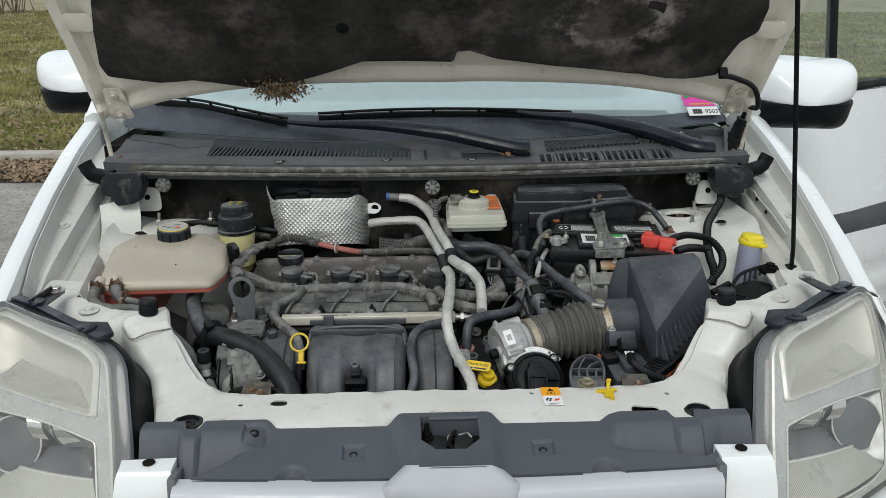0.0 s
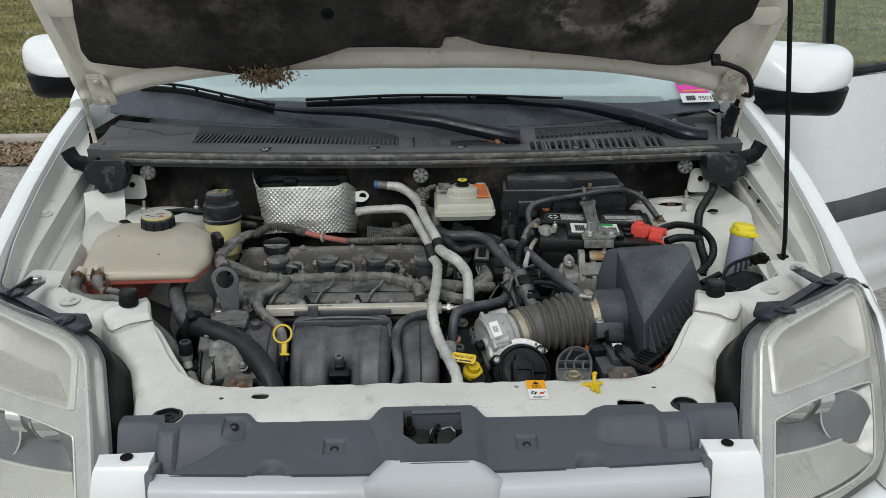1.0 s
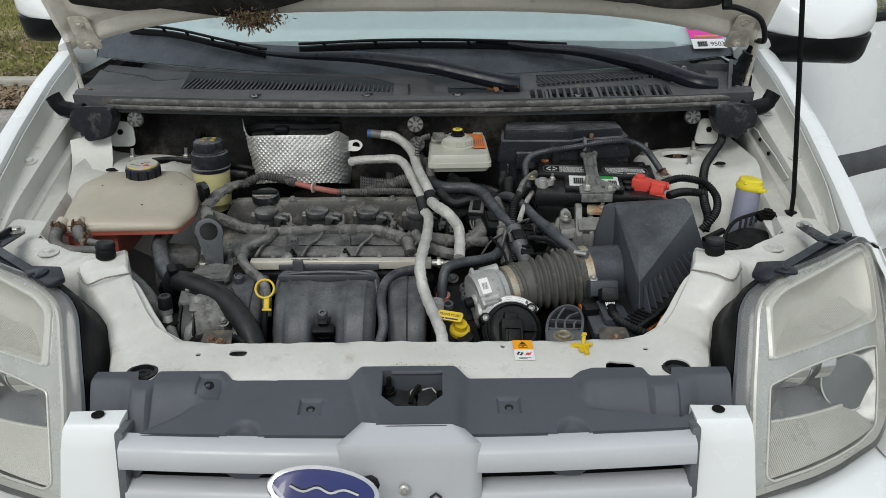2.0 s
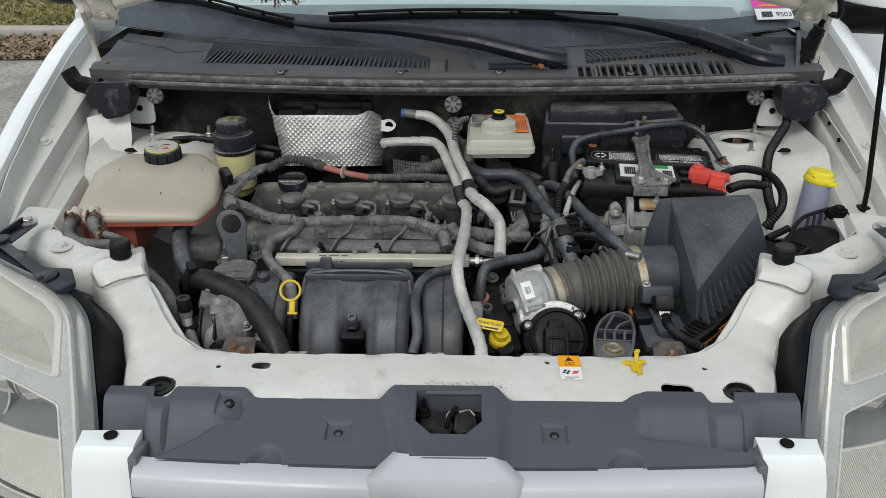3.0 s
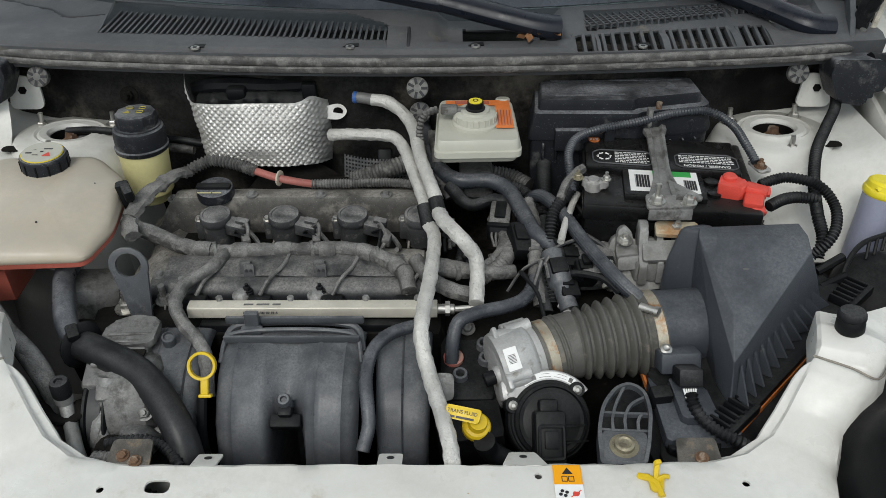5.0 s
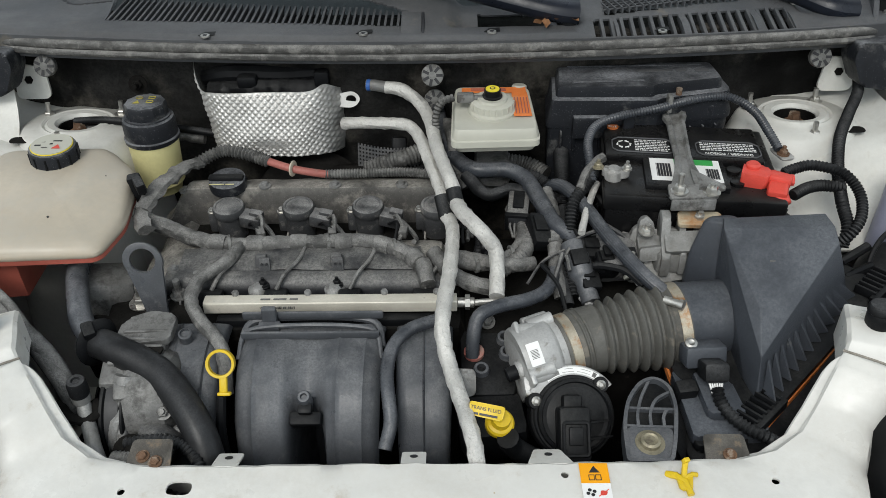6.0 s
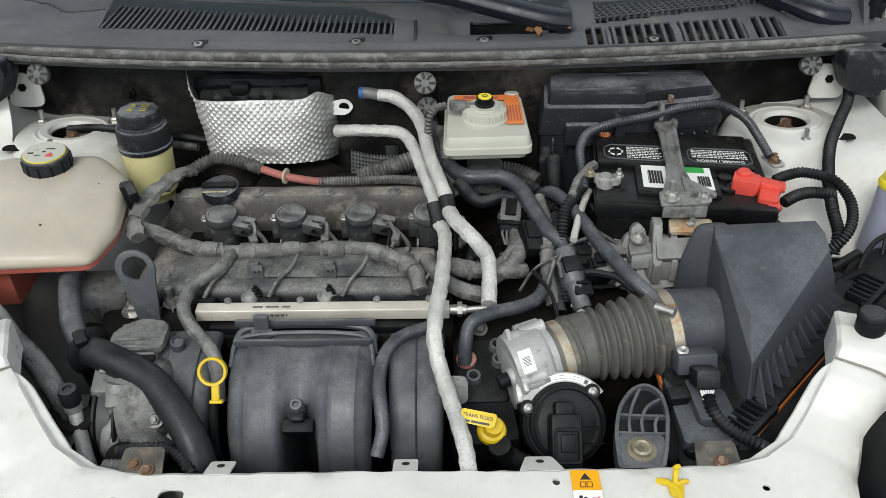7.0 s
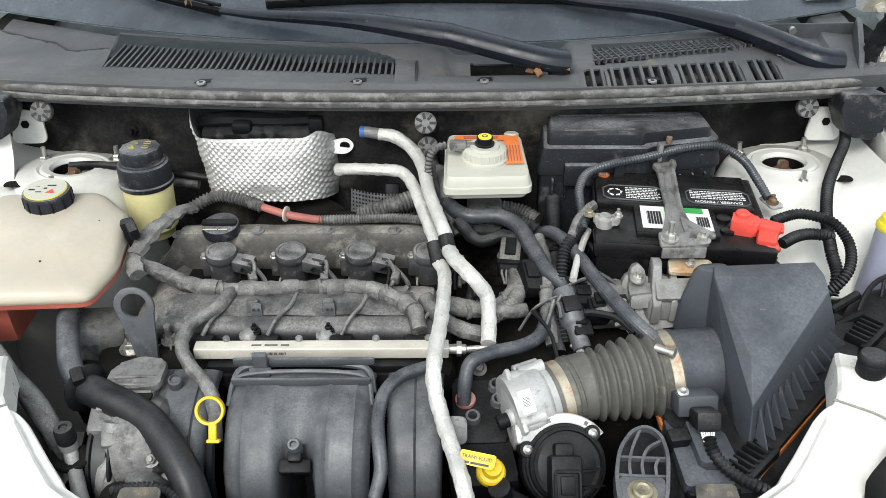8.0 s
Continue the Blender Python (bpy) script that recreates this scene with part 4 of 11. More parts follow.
# raised pressings near the corners
for s in (-1, 1):
    b = B()
    prism(b, rounded([(-0.034, -0.02), (0.034, -0.02), (0.03, 0.022), (-0.03, 0.022)], 0.018), hood_pt(s * 0.662, 0.235 if s > 0 else 0.26, 0.009), (1, 0, 0), HV, 0.003, 0.0025)
    part("pressing", b, M_HOODIN, hi)
    b = B()
    o = [(-0.030, -0.028), (0.020, -0.028), (0.014, 0.058), (-0.024, 0.058)]
    prism(b, rounded([(s * p[0], p[1]) for p in (o if s > 0 else o)][:: int(s)], 0.008), hood_pt(s * 0.655, 0.035, 0.0095), (1, 0, 0), HV, 0.002, 0.001)
    hg = part("hinge_plate", b, M_HINGE, hood, "cream hinge plate with two bolts")
    for v in (0.018, 0.074):
        b = B()
        hexbolt(b, hood_pt(s * 0.650, v, 0.0115), HN, 0.0065, 0.005, 0.010)
        part("bolt", b, M_HINGE, hg)
    b = B()
    p = hood_pt(s * 0.690, 0.03, 0.012)
    tube(b, [p, hood_pt(s * 0.694, -0.01, 0.014), Vector((s * 0.697, 0.79, 1.195)), Vector((s * 0.693, 0.80, 1.13))], 0.0048, 8, 0.01, flat=0.7)
    part("hinge_arm", b, M_HINGE, hood, "dirty white gooseneck hinge arm")

PAD = [(-0.615, 0.45), (-0.621, 0.319), (-0.640, 0.241), (-0.654, 0.157), (-0.646, 0.127), (-0.577, 0.114), (-0.525, 0.124), (-0.460, 0.113), (-0.383, 0.098), (-0.325, 0.109), (-0.265, 0.142),
       (-0.184, 0.171), (-0.073, 0.173), (0.044, 0.170), (0.051, 0.200), (0.093, 0.204), (0.132, 0.200), (0.143, 0.177), (0.266, 0.157), (0.359, 0.146), (0.455, 0.130), (0.500, 0.137),
       (0.540, 0.116), (0.587, 0.120), (0.592, 0.155), (0.608, 0.206), (0.637, 0.232), (0.639, 0.289), (0.622, 0.345), (0.61, 0.60), (0.50, 0.70), (-0.50, 0.70), (-0.60, 0.60)]
bm = B()


def pad_pt(x, v, k):
    n = 0.024 * (1 - k ** 14) + 0.004 * noise.noise((x * 9, v * 9, 3)) * (1 - k ** 6) + 0.004
    n += 0.008 * math.exp(-((x - 0.33) / 0.09) ** 2 - ((v - 0.27) / 0.05) ** 2) - 0.006 * math.exp(-((x + 0.3) / 0.12) ** 2 - ((v - 0.26) / 0.07) ** 2)
    return hood_pt(x, v, 0.008 + n)


rings_fill(bm, rounded(PAD, 0.006, 3), pad_pt, 16)
pad = part("insulation_pad", bm, M_PAD, hood, "scuffed black felt hood insulation")
bm = B()
prism(bm, rounded([(-0.085, -0.028), (0.05, -0.050), (0.075, 0.045), (0.03, 0.055)], 0.012), hood_pt(0.36, 0.275, 0.034), (1, 0, 0), HV, 0.003, 0.0028)
part("embossed_patch", bm, M_PAD, pad)


def scuffed(m, centre, e1, e2, a, c, tone):
    """Rubbed felt: a pale, broken ring of wear round an oblong in the surface."""
    n, l = m.node_tree.nodes, m.node_tree.links
    bsdf = n["Principled BSDF"]
    old = bsdf.inputs["Base Color"].links[0].from_socket
    tc, sub_ = n.new("ShaderNodeTexCoord"), n.new("ShaderNodeVectorMath")
    sub_.operation = "SUBTRACT"
    sub_.inputs[1].default_value = centre
    l.new(tc.outputs["Object"], sub_.inputs[0])
    sq = []
    for e, size in ((e1, a), (e2, c)):
        d, p = n.new("ShaderNodeVectorMath"), n.new("ShaderNodeMath")
        d.operation, p.operation = "DOT_PRODUCT", "MULTIPLY"
        d.inputs[1].default_value = Vector(e) / size
        l.new(sub_.outputs[0], d.inputs[0])
        l.new(d.outputs["Value"], p.inputs[0])
        l.new(d.outputs["Value"], p.inputs[1])
        sq.append(p.outputs[0])
    r2 = n.new("ShaderNodeMath")
    l.new(sq[0], r2.inputs[0])
    l.new(sq[1], r2.inputs[1])
    fac = None
    streak = n.new("ShaderNodeTexNoise")
    streak.inputs["Scale"].default_value, streak.inputs["Detail"].default_value, streak.inputs["Roughness"].default_value = 17, 8, 0.72
    l.new(sub_.outputs[0], streak.inputs["Vector"])
    for src, lo, hi in ((r2.outputs[0], 3.4, 1.1), (r2.outputs[0], 0.35, 1.0), (streak.outputs["Fac"], 0.44, 0.68)):
        mr = n.new("ShaderNodeMapRange")
        mr.interpolation_type = "SMOOTHSTEP"
        mr.inputs["From Min"].default_value, mr.inputs["From Max"].default_value = min(lo, hi), max(lo, hi)
        mr.inputs["To Min"].default_value, mr.inputs["To Max"].default_value = (0, 1) if lo < hi else (1, 0)
        l.new(src, mr.inputs["Value"])
        if fac is None:
            fac = mr.outputs["Result"]
        else:
            x = n.new("ShaderNodeMath")
            x.operation = "MULTIPLY"
            l.new(fac, x.inputs[0])
            l.new(mr.outputs["Result"], x.inputs[1])
            fac = x.outputs[0]
    mix = n.new("ShaderNodeMixRGB")
    mix.inputs["Color2"].default_value = (*tone, 1)
    l.new(fac, mix.inputs["Fac"])
    l.new(old, mix.inputs["Color1"])
    l.new(mix.outputs["Color"], bsdf.inputs["Base Color"])


SLANT = Vector((math.cos(0.22), 0, 0)) + HV * math.sin(0.22)
scuffed(M_PAD, hood_pt(0.345, 0.283, 0.034) - pad.location, SLANT, HN.cross(SLANT), 0.085, 0.052, (0.30, 0.28, 0.25))
for x, v in ((-0.17, 0.265), (0.29, 0.285), (-0.02, 0.34)):
    b = B()
    lathe(b, hood_pt(x, v, 0.033), HN, [(0.012, 0), (0.012, 0.002), (0.004, 0.005), (0, 0.005)], 16)
    part("pad_clip", b, M_BLACK, pad)
# washer hose at the corner of the pad
b = B()
tube(b, [hood_pt(0.592, 0.135, 0.03), hood_pt(0.625, 0.123, 0.026), hood_pt(0.668, 0.10, 0.03), hood_pt(0.688, 0.055, 0.04), Vector((0.69, 0.775, 1.245)), Vector((0.678, 0.80, 1.18)), Vector((0.672, 0.80, 1.14))], 0.0055, 8)
part("washer_hose", b, M_RUBBER, hood, "thin dark washer hose")
b = B()
box(b, hood_pt(0.592, 0.138, 0.026), (0.018, 0.014, 0.022), 0.003, rot(-36, 0, 0))
part("hose_clip", b, M_BLACK, hood)
b = B()
tube(b, [Vector((0.687, 0.785, 1.225)), Vector((0.675, 0.80, 1.165)), Vector((0.668, 0.805, 1.125))], 0.013, 10, rough=0.004)
part("hose_sleeve", b, M_RUBBER, hood)

# prop rod
b = B()
tube(b, [Vector((0.706, 0.508, 0.965)), Vector((0.700, 0.500, 1.02)), Vector((0.606, 0.405, 1.47)), Vector((0.537, 0.335, 1.80))], 0.0045, 8, 0.05)
rod = part("prop_rod", b, M_BLACK, van, "thin black hood prop rod")
b = B()
box(b, (0.706, 0.510, 0.968), (0.022, 0.02, 0.024), 0.004)
part("rod_pivot", b, M_BLACK, rod)

# lint hanging from the edge of the hood
b = B()
r2 = random.Random(8)
for i in range(1900):
    c = hood_pt(-0.305 + r2.gauss(0, 0.020), 0.114 + r2.gauss(0, 0.010), 0.026 + abs(r2.gauss(0, 0.010)))
    a = Vector((r2.uniform(-1, 1), r2.uniform(-1, 1), r2.uniform(-1.4, 0.6))).normalized() * r2.uniform(0.004, 0.015)
    p, q, t = b.verts.new(c), b.verts.new(c + a), b.verts.new(c + a * 0.5 + Vector((r2.uniform(-1, 1), r2.uniform(-1, 1), r2.uniform(-1, 1))) * 0.004)
    b.faces.new((p, q, t))
lone("nest_debris", b, M_LINT, "clump of dry straw and lint caught on the hood pad", "debris", kind="stuff")

# ---------------------------------------------------------------- mirrors and open door
def mirror(c, s, yaw):
    c = Vector(c)
    R = rot(0, 0, yaw)
    bm = B()
    secs = []
    for t in range(9):
        k = t / 8
        y = -0.085 + 0.15 * k
        g = math.sqrt(max(0.02, 1 - (1 - k) ** 2.6))
        o = rounded([(-0.14 * g, -0.003), (0.14 * g, -0.003), (0.135 * g, 0.098 * g - 0.006), (-0.13 * g, 0.112 * g - 0.006)], 0.04 * g, 5)
        secs.append([c + R @ Vector((s * p[0], y, p[1])) for p in o])
    loft(bm, secs)
    top = part("side_mirror", bm, M_PAINT, van, "white side mirror cap over a black lower shell")
    bm = B()
    secs = []
    for t in range(9):
        k = t / 8
        y = -0.083 + 0.15 * k
        g = math.sqrt(max(0.02, 1 - (1 - k) ** 2.6))
        o = rounded([(-0.132 * g, -0.075 * g), (0.12 * g, -0.078 * g), (0.1365 * g, -0.001), (-0.1365 * g, -0.001)], [0.035 * g, 0.035 * g, 0.006, 0.006], 5)
        secs.append([c + R @ Vector((s * p[0], y, p[1])) for p in o])
    loft(bm, secs)
    part("lower_shell", bm, M_BLACK, top)
    bm = B()
    box(bm, c + R @ Vector((-s * 0.14, 0.045, -0.05)), (0.10, 0.05, 0.05), 0.015, R)
    part("mirror_foot", bm, M_BLACK, top)
    bm = B()
    prism(bm, rounded([(-0.12, -0.065), (0.12, -0.065), (0.12, 0.09), (-0.12, 0.09)], 0.03), c + R @ Vector((0, 0.067, 0)), R @ Vector((-1, 0, 0)), (0, 0, 1), -0.002)
    part("mirror_glass", bm, M_CHROME, top)


mirror((-0.940, 1.37, 1.228), -1, 0)
mirror((0.922, 1.02, 1.230), 1, -8)

DH, DD = Vector((0.88, 1.24, 0)), Vector((0.866, 0.5, 0))
DNn = Vector((0.5, -0.866, 0))


def door_pt(d, z, n=0.0):
    return DH + DD * d + DNn * n + Vector((0, 0, z))


bm = B()
secs = []
for i in range(25):
    z = 0.42 + 0.77 * i / 24
    n = 0.03 * math.sin((z - 0.3) * 3.0) - 0.012 * sstep(0.62, 0.60, z) * 1 + 0.010 * sstep(0.56, 0.53, z) - 0.014 * sstep(0.50, 0.47, z)
    secs.append([door_pt(-0.02, z, n), door_pt(0.0, z, n + 0.008), door_pt(0.5, z, n + 0.012), door_pt(1.02, z, n + 0.008), door_pt(1.04, z, n), door_pt(1.04, z, -0.06), door_pt(-0.02, z, -0.06)])
loft(bm, secs)
door = part("open_door", bm, M_PAINT, van, "white front door standing open")
bm = B()
secs = []
for i in range(7):
    z = 0.735 + 0.085 * i / 6
    n = 0.03 * math.sin((z - 0.3) * 3.0) + 0.010 + 0.010 * math.sin(math.pi * i / 6)
    secs.append([door_pt(0.005, z, n), door_pt(1.02, z, n), door_pt(1.02, z, n - 0.03), door_pt(0.005, z, n - 0.03)])
loft(bm, secs)
part("side_moulding", bm, M_COWL, door, "dark grey side moulding")
bm = B()
tube(bm, [door_pt(-0.02, 1.195, 0.01), door_pt(0.5, 1.205, 0.012), door_pt(1.03, 1.21, 0.01)], 0.022, 8, 0.1, flat=0.7)
part("window_seal", bm, M_BLACK, door)
for pts in ([(0.392, 1.19), (0.392, 1.80)], [(0.0, 1.21), (0.30, 1.62), (0.52, 1.82), (1.0, 1.84)], [(1.02, 1.23), (1.0, 1.84)]):
    bm = B()
    tube(bm, [door_pt(d, z, -0.02 - (z - 1.22) * 0.12) for d, z in pts], 0.017, 8, 0.05)
    part("window_frame", bm, M_BLACK, door)
bm = B()
prism(bm, [(0.02, 0.0), (1.0, 0.0), (0.98, 0.58), (0.52, 0.57), (0.30, 0.38)], door_pt(0, 1.20, -0.015), DD, Vector((0, 0, 1)) - DNn * 0.12, 0.004)
dg = part("window_pane", bm, M_PANE, door)
dg.visible_shadow = False

# ---------------------------------------------------------------- cowl, seal and wipers
def cowl_front(x):
    return 0.702 + 0.036 * (x / 0.55) ** 2


def cowl_back(x):
    return 0.825 + 0.065 * (x / 0.5) ** 2 if abs(x) < 0.5 else 0.890 + (abs(x) - 0.5) * 0.46


def grille_front(x):
    return 0.781 - 0.039 * (x + 0.472) / 0.445


def grille_back(x):
    return cowl_back(x) - 0.006 if x < -0.115 else cowl_back(x) - 0.006 - (x + 0.115) * 0.42


def cowl_step(x):
    """Line of the step between the cowl's end panel and the strip under the glass."""
    return 0.839 + 0.034 * sstep(-0.545, -0.60, x) + (0.04 * (-0.60 - x) / 0.08 if x < -0.60 else 0)


def cowl_z(x, y):
    t = (y - cowl_front(x)) / (cowl_back(x) - cowl_front(x))
    z = 1.1475 + 0.020 * sstep(0.35, 1.0, t) + 0.006 * sstep(0.0, 0.08, t)
    z -= 0.007 * sstep(cowl_step(x) - 0.001, cowl_step(x) + 0.003, y) * sstep(-0.488, -0.494, x)
    if 0.02 < x < 0.225:
        z -= 0.018 * sstep(0.02, 0.05, x) * sstep(0.225, 0.20, x) * sstep(0.30, 0.42, t)
    if 0.545 < x < 0.64:
        z -= 0.012 * sstep(0.545, 0.56, x) * sstep(0.64, 0.63, x) * sstep(0.25, 0.4, t)
    z -= 0.009 * sstep(0.20, 0.23, x) * sstep(0.60, 0.55, x) * sstep(0.30, 0.0, t)
    return z


def mesh_front(x):
    return 0.775 + (x - 0.252) * 0.22


def slot_front(x):
    return cowl_front(x) + 0.005


def slot_back(x):
    return 0.762 + (x - 0.232) * 0.15


def cowl_hole(x, y):
    if -0.485 < x < -0.038 and grille_front(x) + 0.004 < y < grille_back(x) - 0.003:
        return True
    if 0.252 < x < 0.478 and mesh_front(x) < y < cowl_back(x) - 0.018:
        return True
    if 0.232 < x < 0.530 and slot_front(x) < y < slot_back(x) and not (0.262 < x < 0.268 or 0.362 < x < 0.374 or 0.470 < x < 0.482):
        return True
    if 0.49 < x < 0.545 and cowl_back(x) - 0.055 < y < cowl_back(x) - 0.018:
        return True
    if 0.07 < x < 0.17 and 0.775 < y < 0.80:
        return True
    return False


def cowl_xy(u, v):
    x = -0.700 + 1.400 * u
    return x, cowl_front(x) + (cowl_back(x) - cowl_front(x)) * v


bm = B()
sheet(bm, lambda u, v: (*cowl_xy(u, v), cowl_z(*cowl_xy(u, v))), 270, 40, 0.003, lambda u, v: cowl_hole(*cowl_xy(u, v)))
cowl = part("cowl_panel", bm, M_COWL, van, "dusty dark grey plastic cowl panel with air slots")
bm = B()
sheet(bm, lambda u, v: (cowl_xy(u, 0)[0], cowl_front(cowl_xy(u, 0)[0]) + 0.006 * v, 1.149 - 0.035 * v), 60, 3, 0.003)
part("cowl_lip", bm, M_COWL, cowl)
# near-black sheet added under the slots; their shade is its colour
bm = B()
sheet(bm, lambda u, v: (-0.66 + 1.32 * u, 0.752 + 0.06 * ((2 * u - 1) * 1.1) ** 2 + (0.208 - 0.06 * ((2 * u - 1) * 1.1) ** 2) * v, 1.10), 20, 4, 0.004)
part("cowl_tray", bm, M_DARK, cowl)
# dark block added to close the gap at each cowl end
for s in (-1, 1):
    b = B()
    box(b, (s * 0.722, 1.10, 1.06), (0.05, 0.40, 0.19), 0.004)
    part("pillar_filler", b, M_DARK, van)
b = B()
tube(b, [(x, cowl_step(x) + 0.001, cowl_z(x, cowl_step(x) - 0.008) + 0.0005) for x in (-0.698 + 0.205 * i / 24 for i in range(25))], 0.0024, 6, 0.01)
part("panel_seam", b, M_INK, cowl)
# pivot recess at the far end: slotted back wall, side rib and the flat beyond
b = B()
prism(b, [(0.515, 1.150), (0.694, 1.150), (0.690, 1.189), (0.560, 1.187), (0.515, 1.180)], (0, 0.760, 0), (1, 0, 0), (0, 0.12, 1), -0.004, 0.001)
rw = part("recess_wall", b, M_COWL, cowl)
for k in range(5):
    b = B()
    prism(b, [(0.0, 1.156), (0.005, 1.156), (0.004, 1.180), (-0.001, 1.180)], (0.520 + 0.0105 * k, 0.759, 0), (1, 0, 0), (0, 0.12, 1), 0.002)
    part("wall_slot", b, M_INK, rw)
b = B()
d = Vector((0.046, 0.142, 0)).normalized()
prism(b, [(0.0, -0.004), (0.152, -0.002), (0.152, 0.042), (0.130, 0.041), (0.045, 0.022), (0.006, 0.006)], (0.643, 0.757, 1.148), d, (0, 0, 1), 0.008, 0.003)
part("recess_rib", b, M_COWL, cowl)
b = B()
cyl(b, (0.590, 0.900, 1.170), (0.590, 0.893, 1.169), 0.006, seg=14)
part("wall_screw", b, M_STEEL, rw)
# slanted fins
for i in range(48):
    x = -0.483 + 0.442 * i / 47
    y0, y1 = grille_front(x), grille_back(x - 0.012)
    if y1 - y0 < 0.006:
        continue
    b = B()
    z = cowl_z(x, (y0 + y1) / 2) - 0.003
    d = Vector((0.0, y1 - y0, 0.012))
    prism(b, [(-0.0020, -0.009), (0.0014, -0.009), (0.0022, 0.004), (-0.0012, 0.004)], (x, y0 + 0.001, cowl_z(x, y0) - 0.002), (1, 0, 0), (0.12, 0, 1), -(d.length))
    part("slat", b, M_COWL, cowl)
# bars of the two openings beside the wiper
for i in range(21):
    x = 0.232 + 0.298 * i / 20
    b = B()
    wide = 0.0052
    y0, y1 = slot_front(x) - 0.002, slot_back(x) + 0.002
    z0, z1 = cowl_z(x, y0), cowl_z(x, y1)
    box(b, (x, (y0 + y1) / 2, (z0 + z1) / 2 - 0.004), (wide, math.hypot(y1 - y0, z1 - z0), 0.010), 0.0008, rot(math.degrees(math.atan2(z1 - z0, y1 - y0)), 0, 0))
    part("bar", b, M_COWL, cowl)
for i in range(28):
    x = 0.254 + 0.290 * i / 27
    y0, y1 = (mesh_front(x), cowl_back(x) - 0.016) if x < 0.48 else (cowl_back(x) - 0.056, cowl_back(x) - 0.016)
    b = B()
    box(b, (x, (y0 + y1) / 2, cowl_z(x, (y0 + y1) / 2) - 0.003), (0.0022, y1 - y0, 0.009), 0, rot(0, 0, 14))
    part("mesh_bar", b, M_COWL, cowl)
for k in range(4):
    b = B()
    tube(b, [(x, mesh_front(x) + (cowl_back(x) - 0.018 - mesh_front(x)) * (k + 0.6) / 4.2, cowl_z(x, mesh_front(x) + 0.015) + 0.001) for x in (0.252, 0.36, 0.476)], 0.0014, 6, 0.05)
    part("mesh_rod", b, M_COWL, cowl)
for x, y in ((-0.322, 0.722), (-0.097, 0.720), (0.085, 0.722), (0.33, 0.733), (0.548, 0.826)):
    b = B()
    cyl(b, (x, y - 0.006, cowl_z(x, y) + 0.0005), (x, y - 0.006, cowl_z(x, y) + 0.003), 0.0065, seg=14)
    sc = part("screw", b, M_STEEL, cowl)
    b = B()
    lathe(b, (x, y - 0.006, cowl_z(x, y) + 0.003), (0, 0, 1), [(0.0032, 0.0), (0.0032, 0.0006), (0, 0.0006)], 6)
    part("screw_socket", b, M_INK, sc)
    # black plate beside the screw, a recess's shade in colour
    b = B()
    prism(b, [(-0.011, -0.004), (0.012, -0.002), (0.012, 0.010), (-0.004, 0.008)], (x, y + 0.001, cowl_z(x, y) + 0.0006), (1, 0, 0), (0, 1, 0.05), 0.0008)
    part("screw_recess", b, M_BLACK, cowl)
b = B()
box(b, (-0.013, 0.765, 1.157), (0.004, 0.10, 0.006), 0.001, rot(8, 0, 0))
part("panel_joint", b, M_INK, cowl)
b = B()
box(b, (-0.03, 0.765, 1.158), (0.03, 0.095, 0.004), 0.0015, rot(8, 0, 0))
part("joint_cover", b, M_COWL, cowl)

SEAL = [(-0.672, 0.785, 1.128), (-0.62, 0.752, 1.136), (-0.50, 0.727, 1.138), (-0.25, 0.707, 1.137), (0.0, 0.700, 1.137), (0.25, 0.707, 1.138), (0.50, 0.727, 1.139), (0.62, 0.745, 1.139), (0.672, 0.775, 1.130)]
b = B()
tube(b, SEAL, 0.0072, 12, 0.012, rough=0.0006)
seal = part("hood_seal", b, M_HOSE, van, "dusty ribbed black rubber hood seal")
b = B()
tube(b, [(x, y - 0.004, z - 0.0105) for x, y, z in SEAL], 0.0052, 10, 0.012, rough=0.0005)
part("seal_foot", b, M_HOSE, seal)
# black end caps where the seal meets the fender
for s in (-1, 1):
    b = B()
    o = rounded([(-0.028, -0.018), (-0.022, -0.030), (0.018, -0.036), (0.022, -0.018), (0.046, -0.010), (0.046, 0.022), (0.030, 0.034), (-0.036, 0.034), (-0.040, 0.010)], 0.006)
    prism(b, [(s * p[0], p[1]) for p in o][:: s], (s * 0.648, 0.708, 1.100), (1, 0, 0), (0, 0.12, 1), -0.050, 0.005)
    ec = part("seal_end_block", b, M_FUSE, van, "black moulded end block beside the cowl")
    b = B()
    tube(b, [(s * 0.668, 0.728, 1.122), (s * 0.695, 0.732, 1.121), (s * 0.720, 0.738, 1.128), (s * 0.734, 0.742, 1.150)], 0.014, 10, flat=1.2, rough=0.002)
    part("block_horn", b, M_BLACK, ec)
    b = B()
    hexbolt(b, (s * 0.672, 0.785, 1.135), (0, -0.2, 1), 0.010, 0.008, 0.017, 0.012)
    part("hinge_bolt", b, M_RUST if s < 0 else M_STEEL, van)


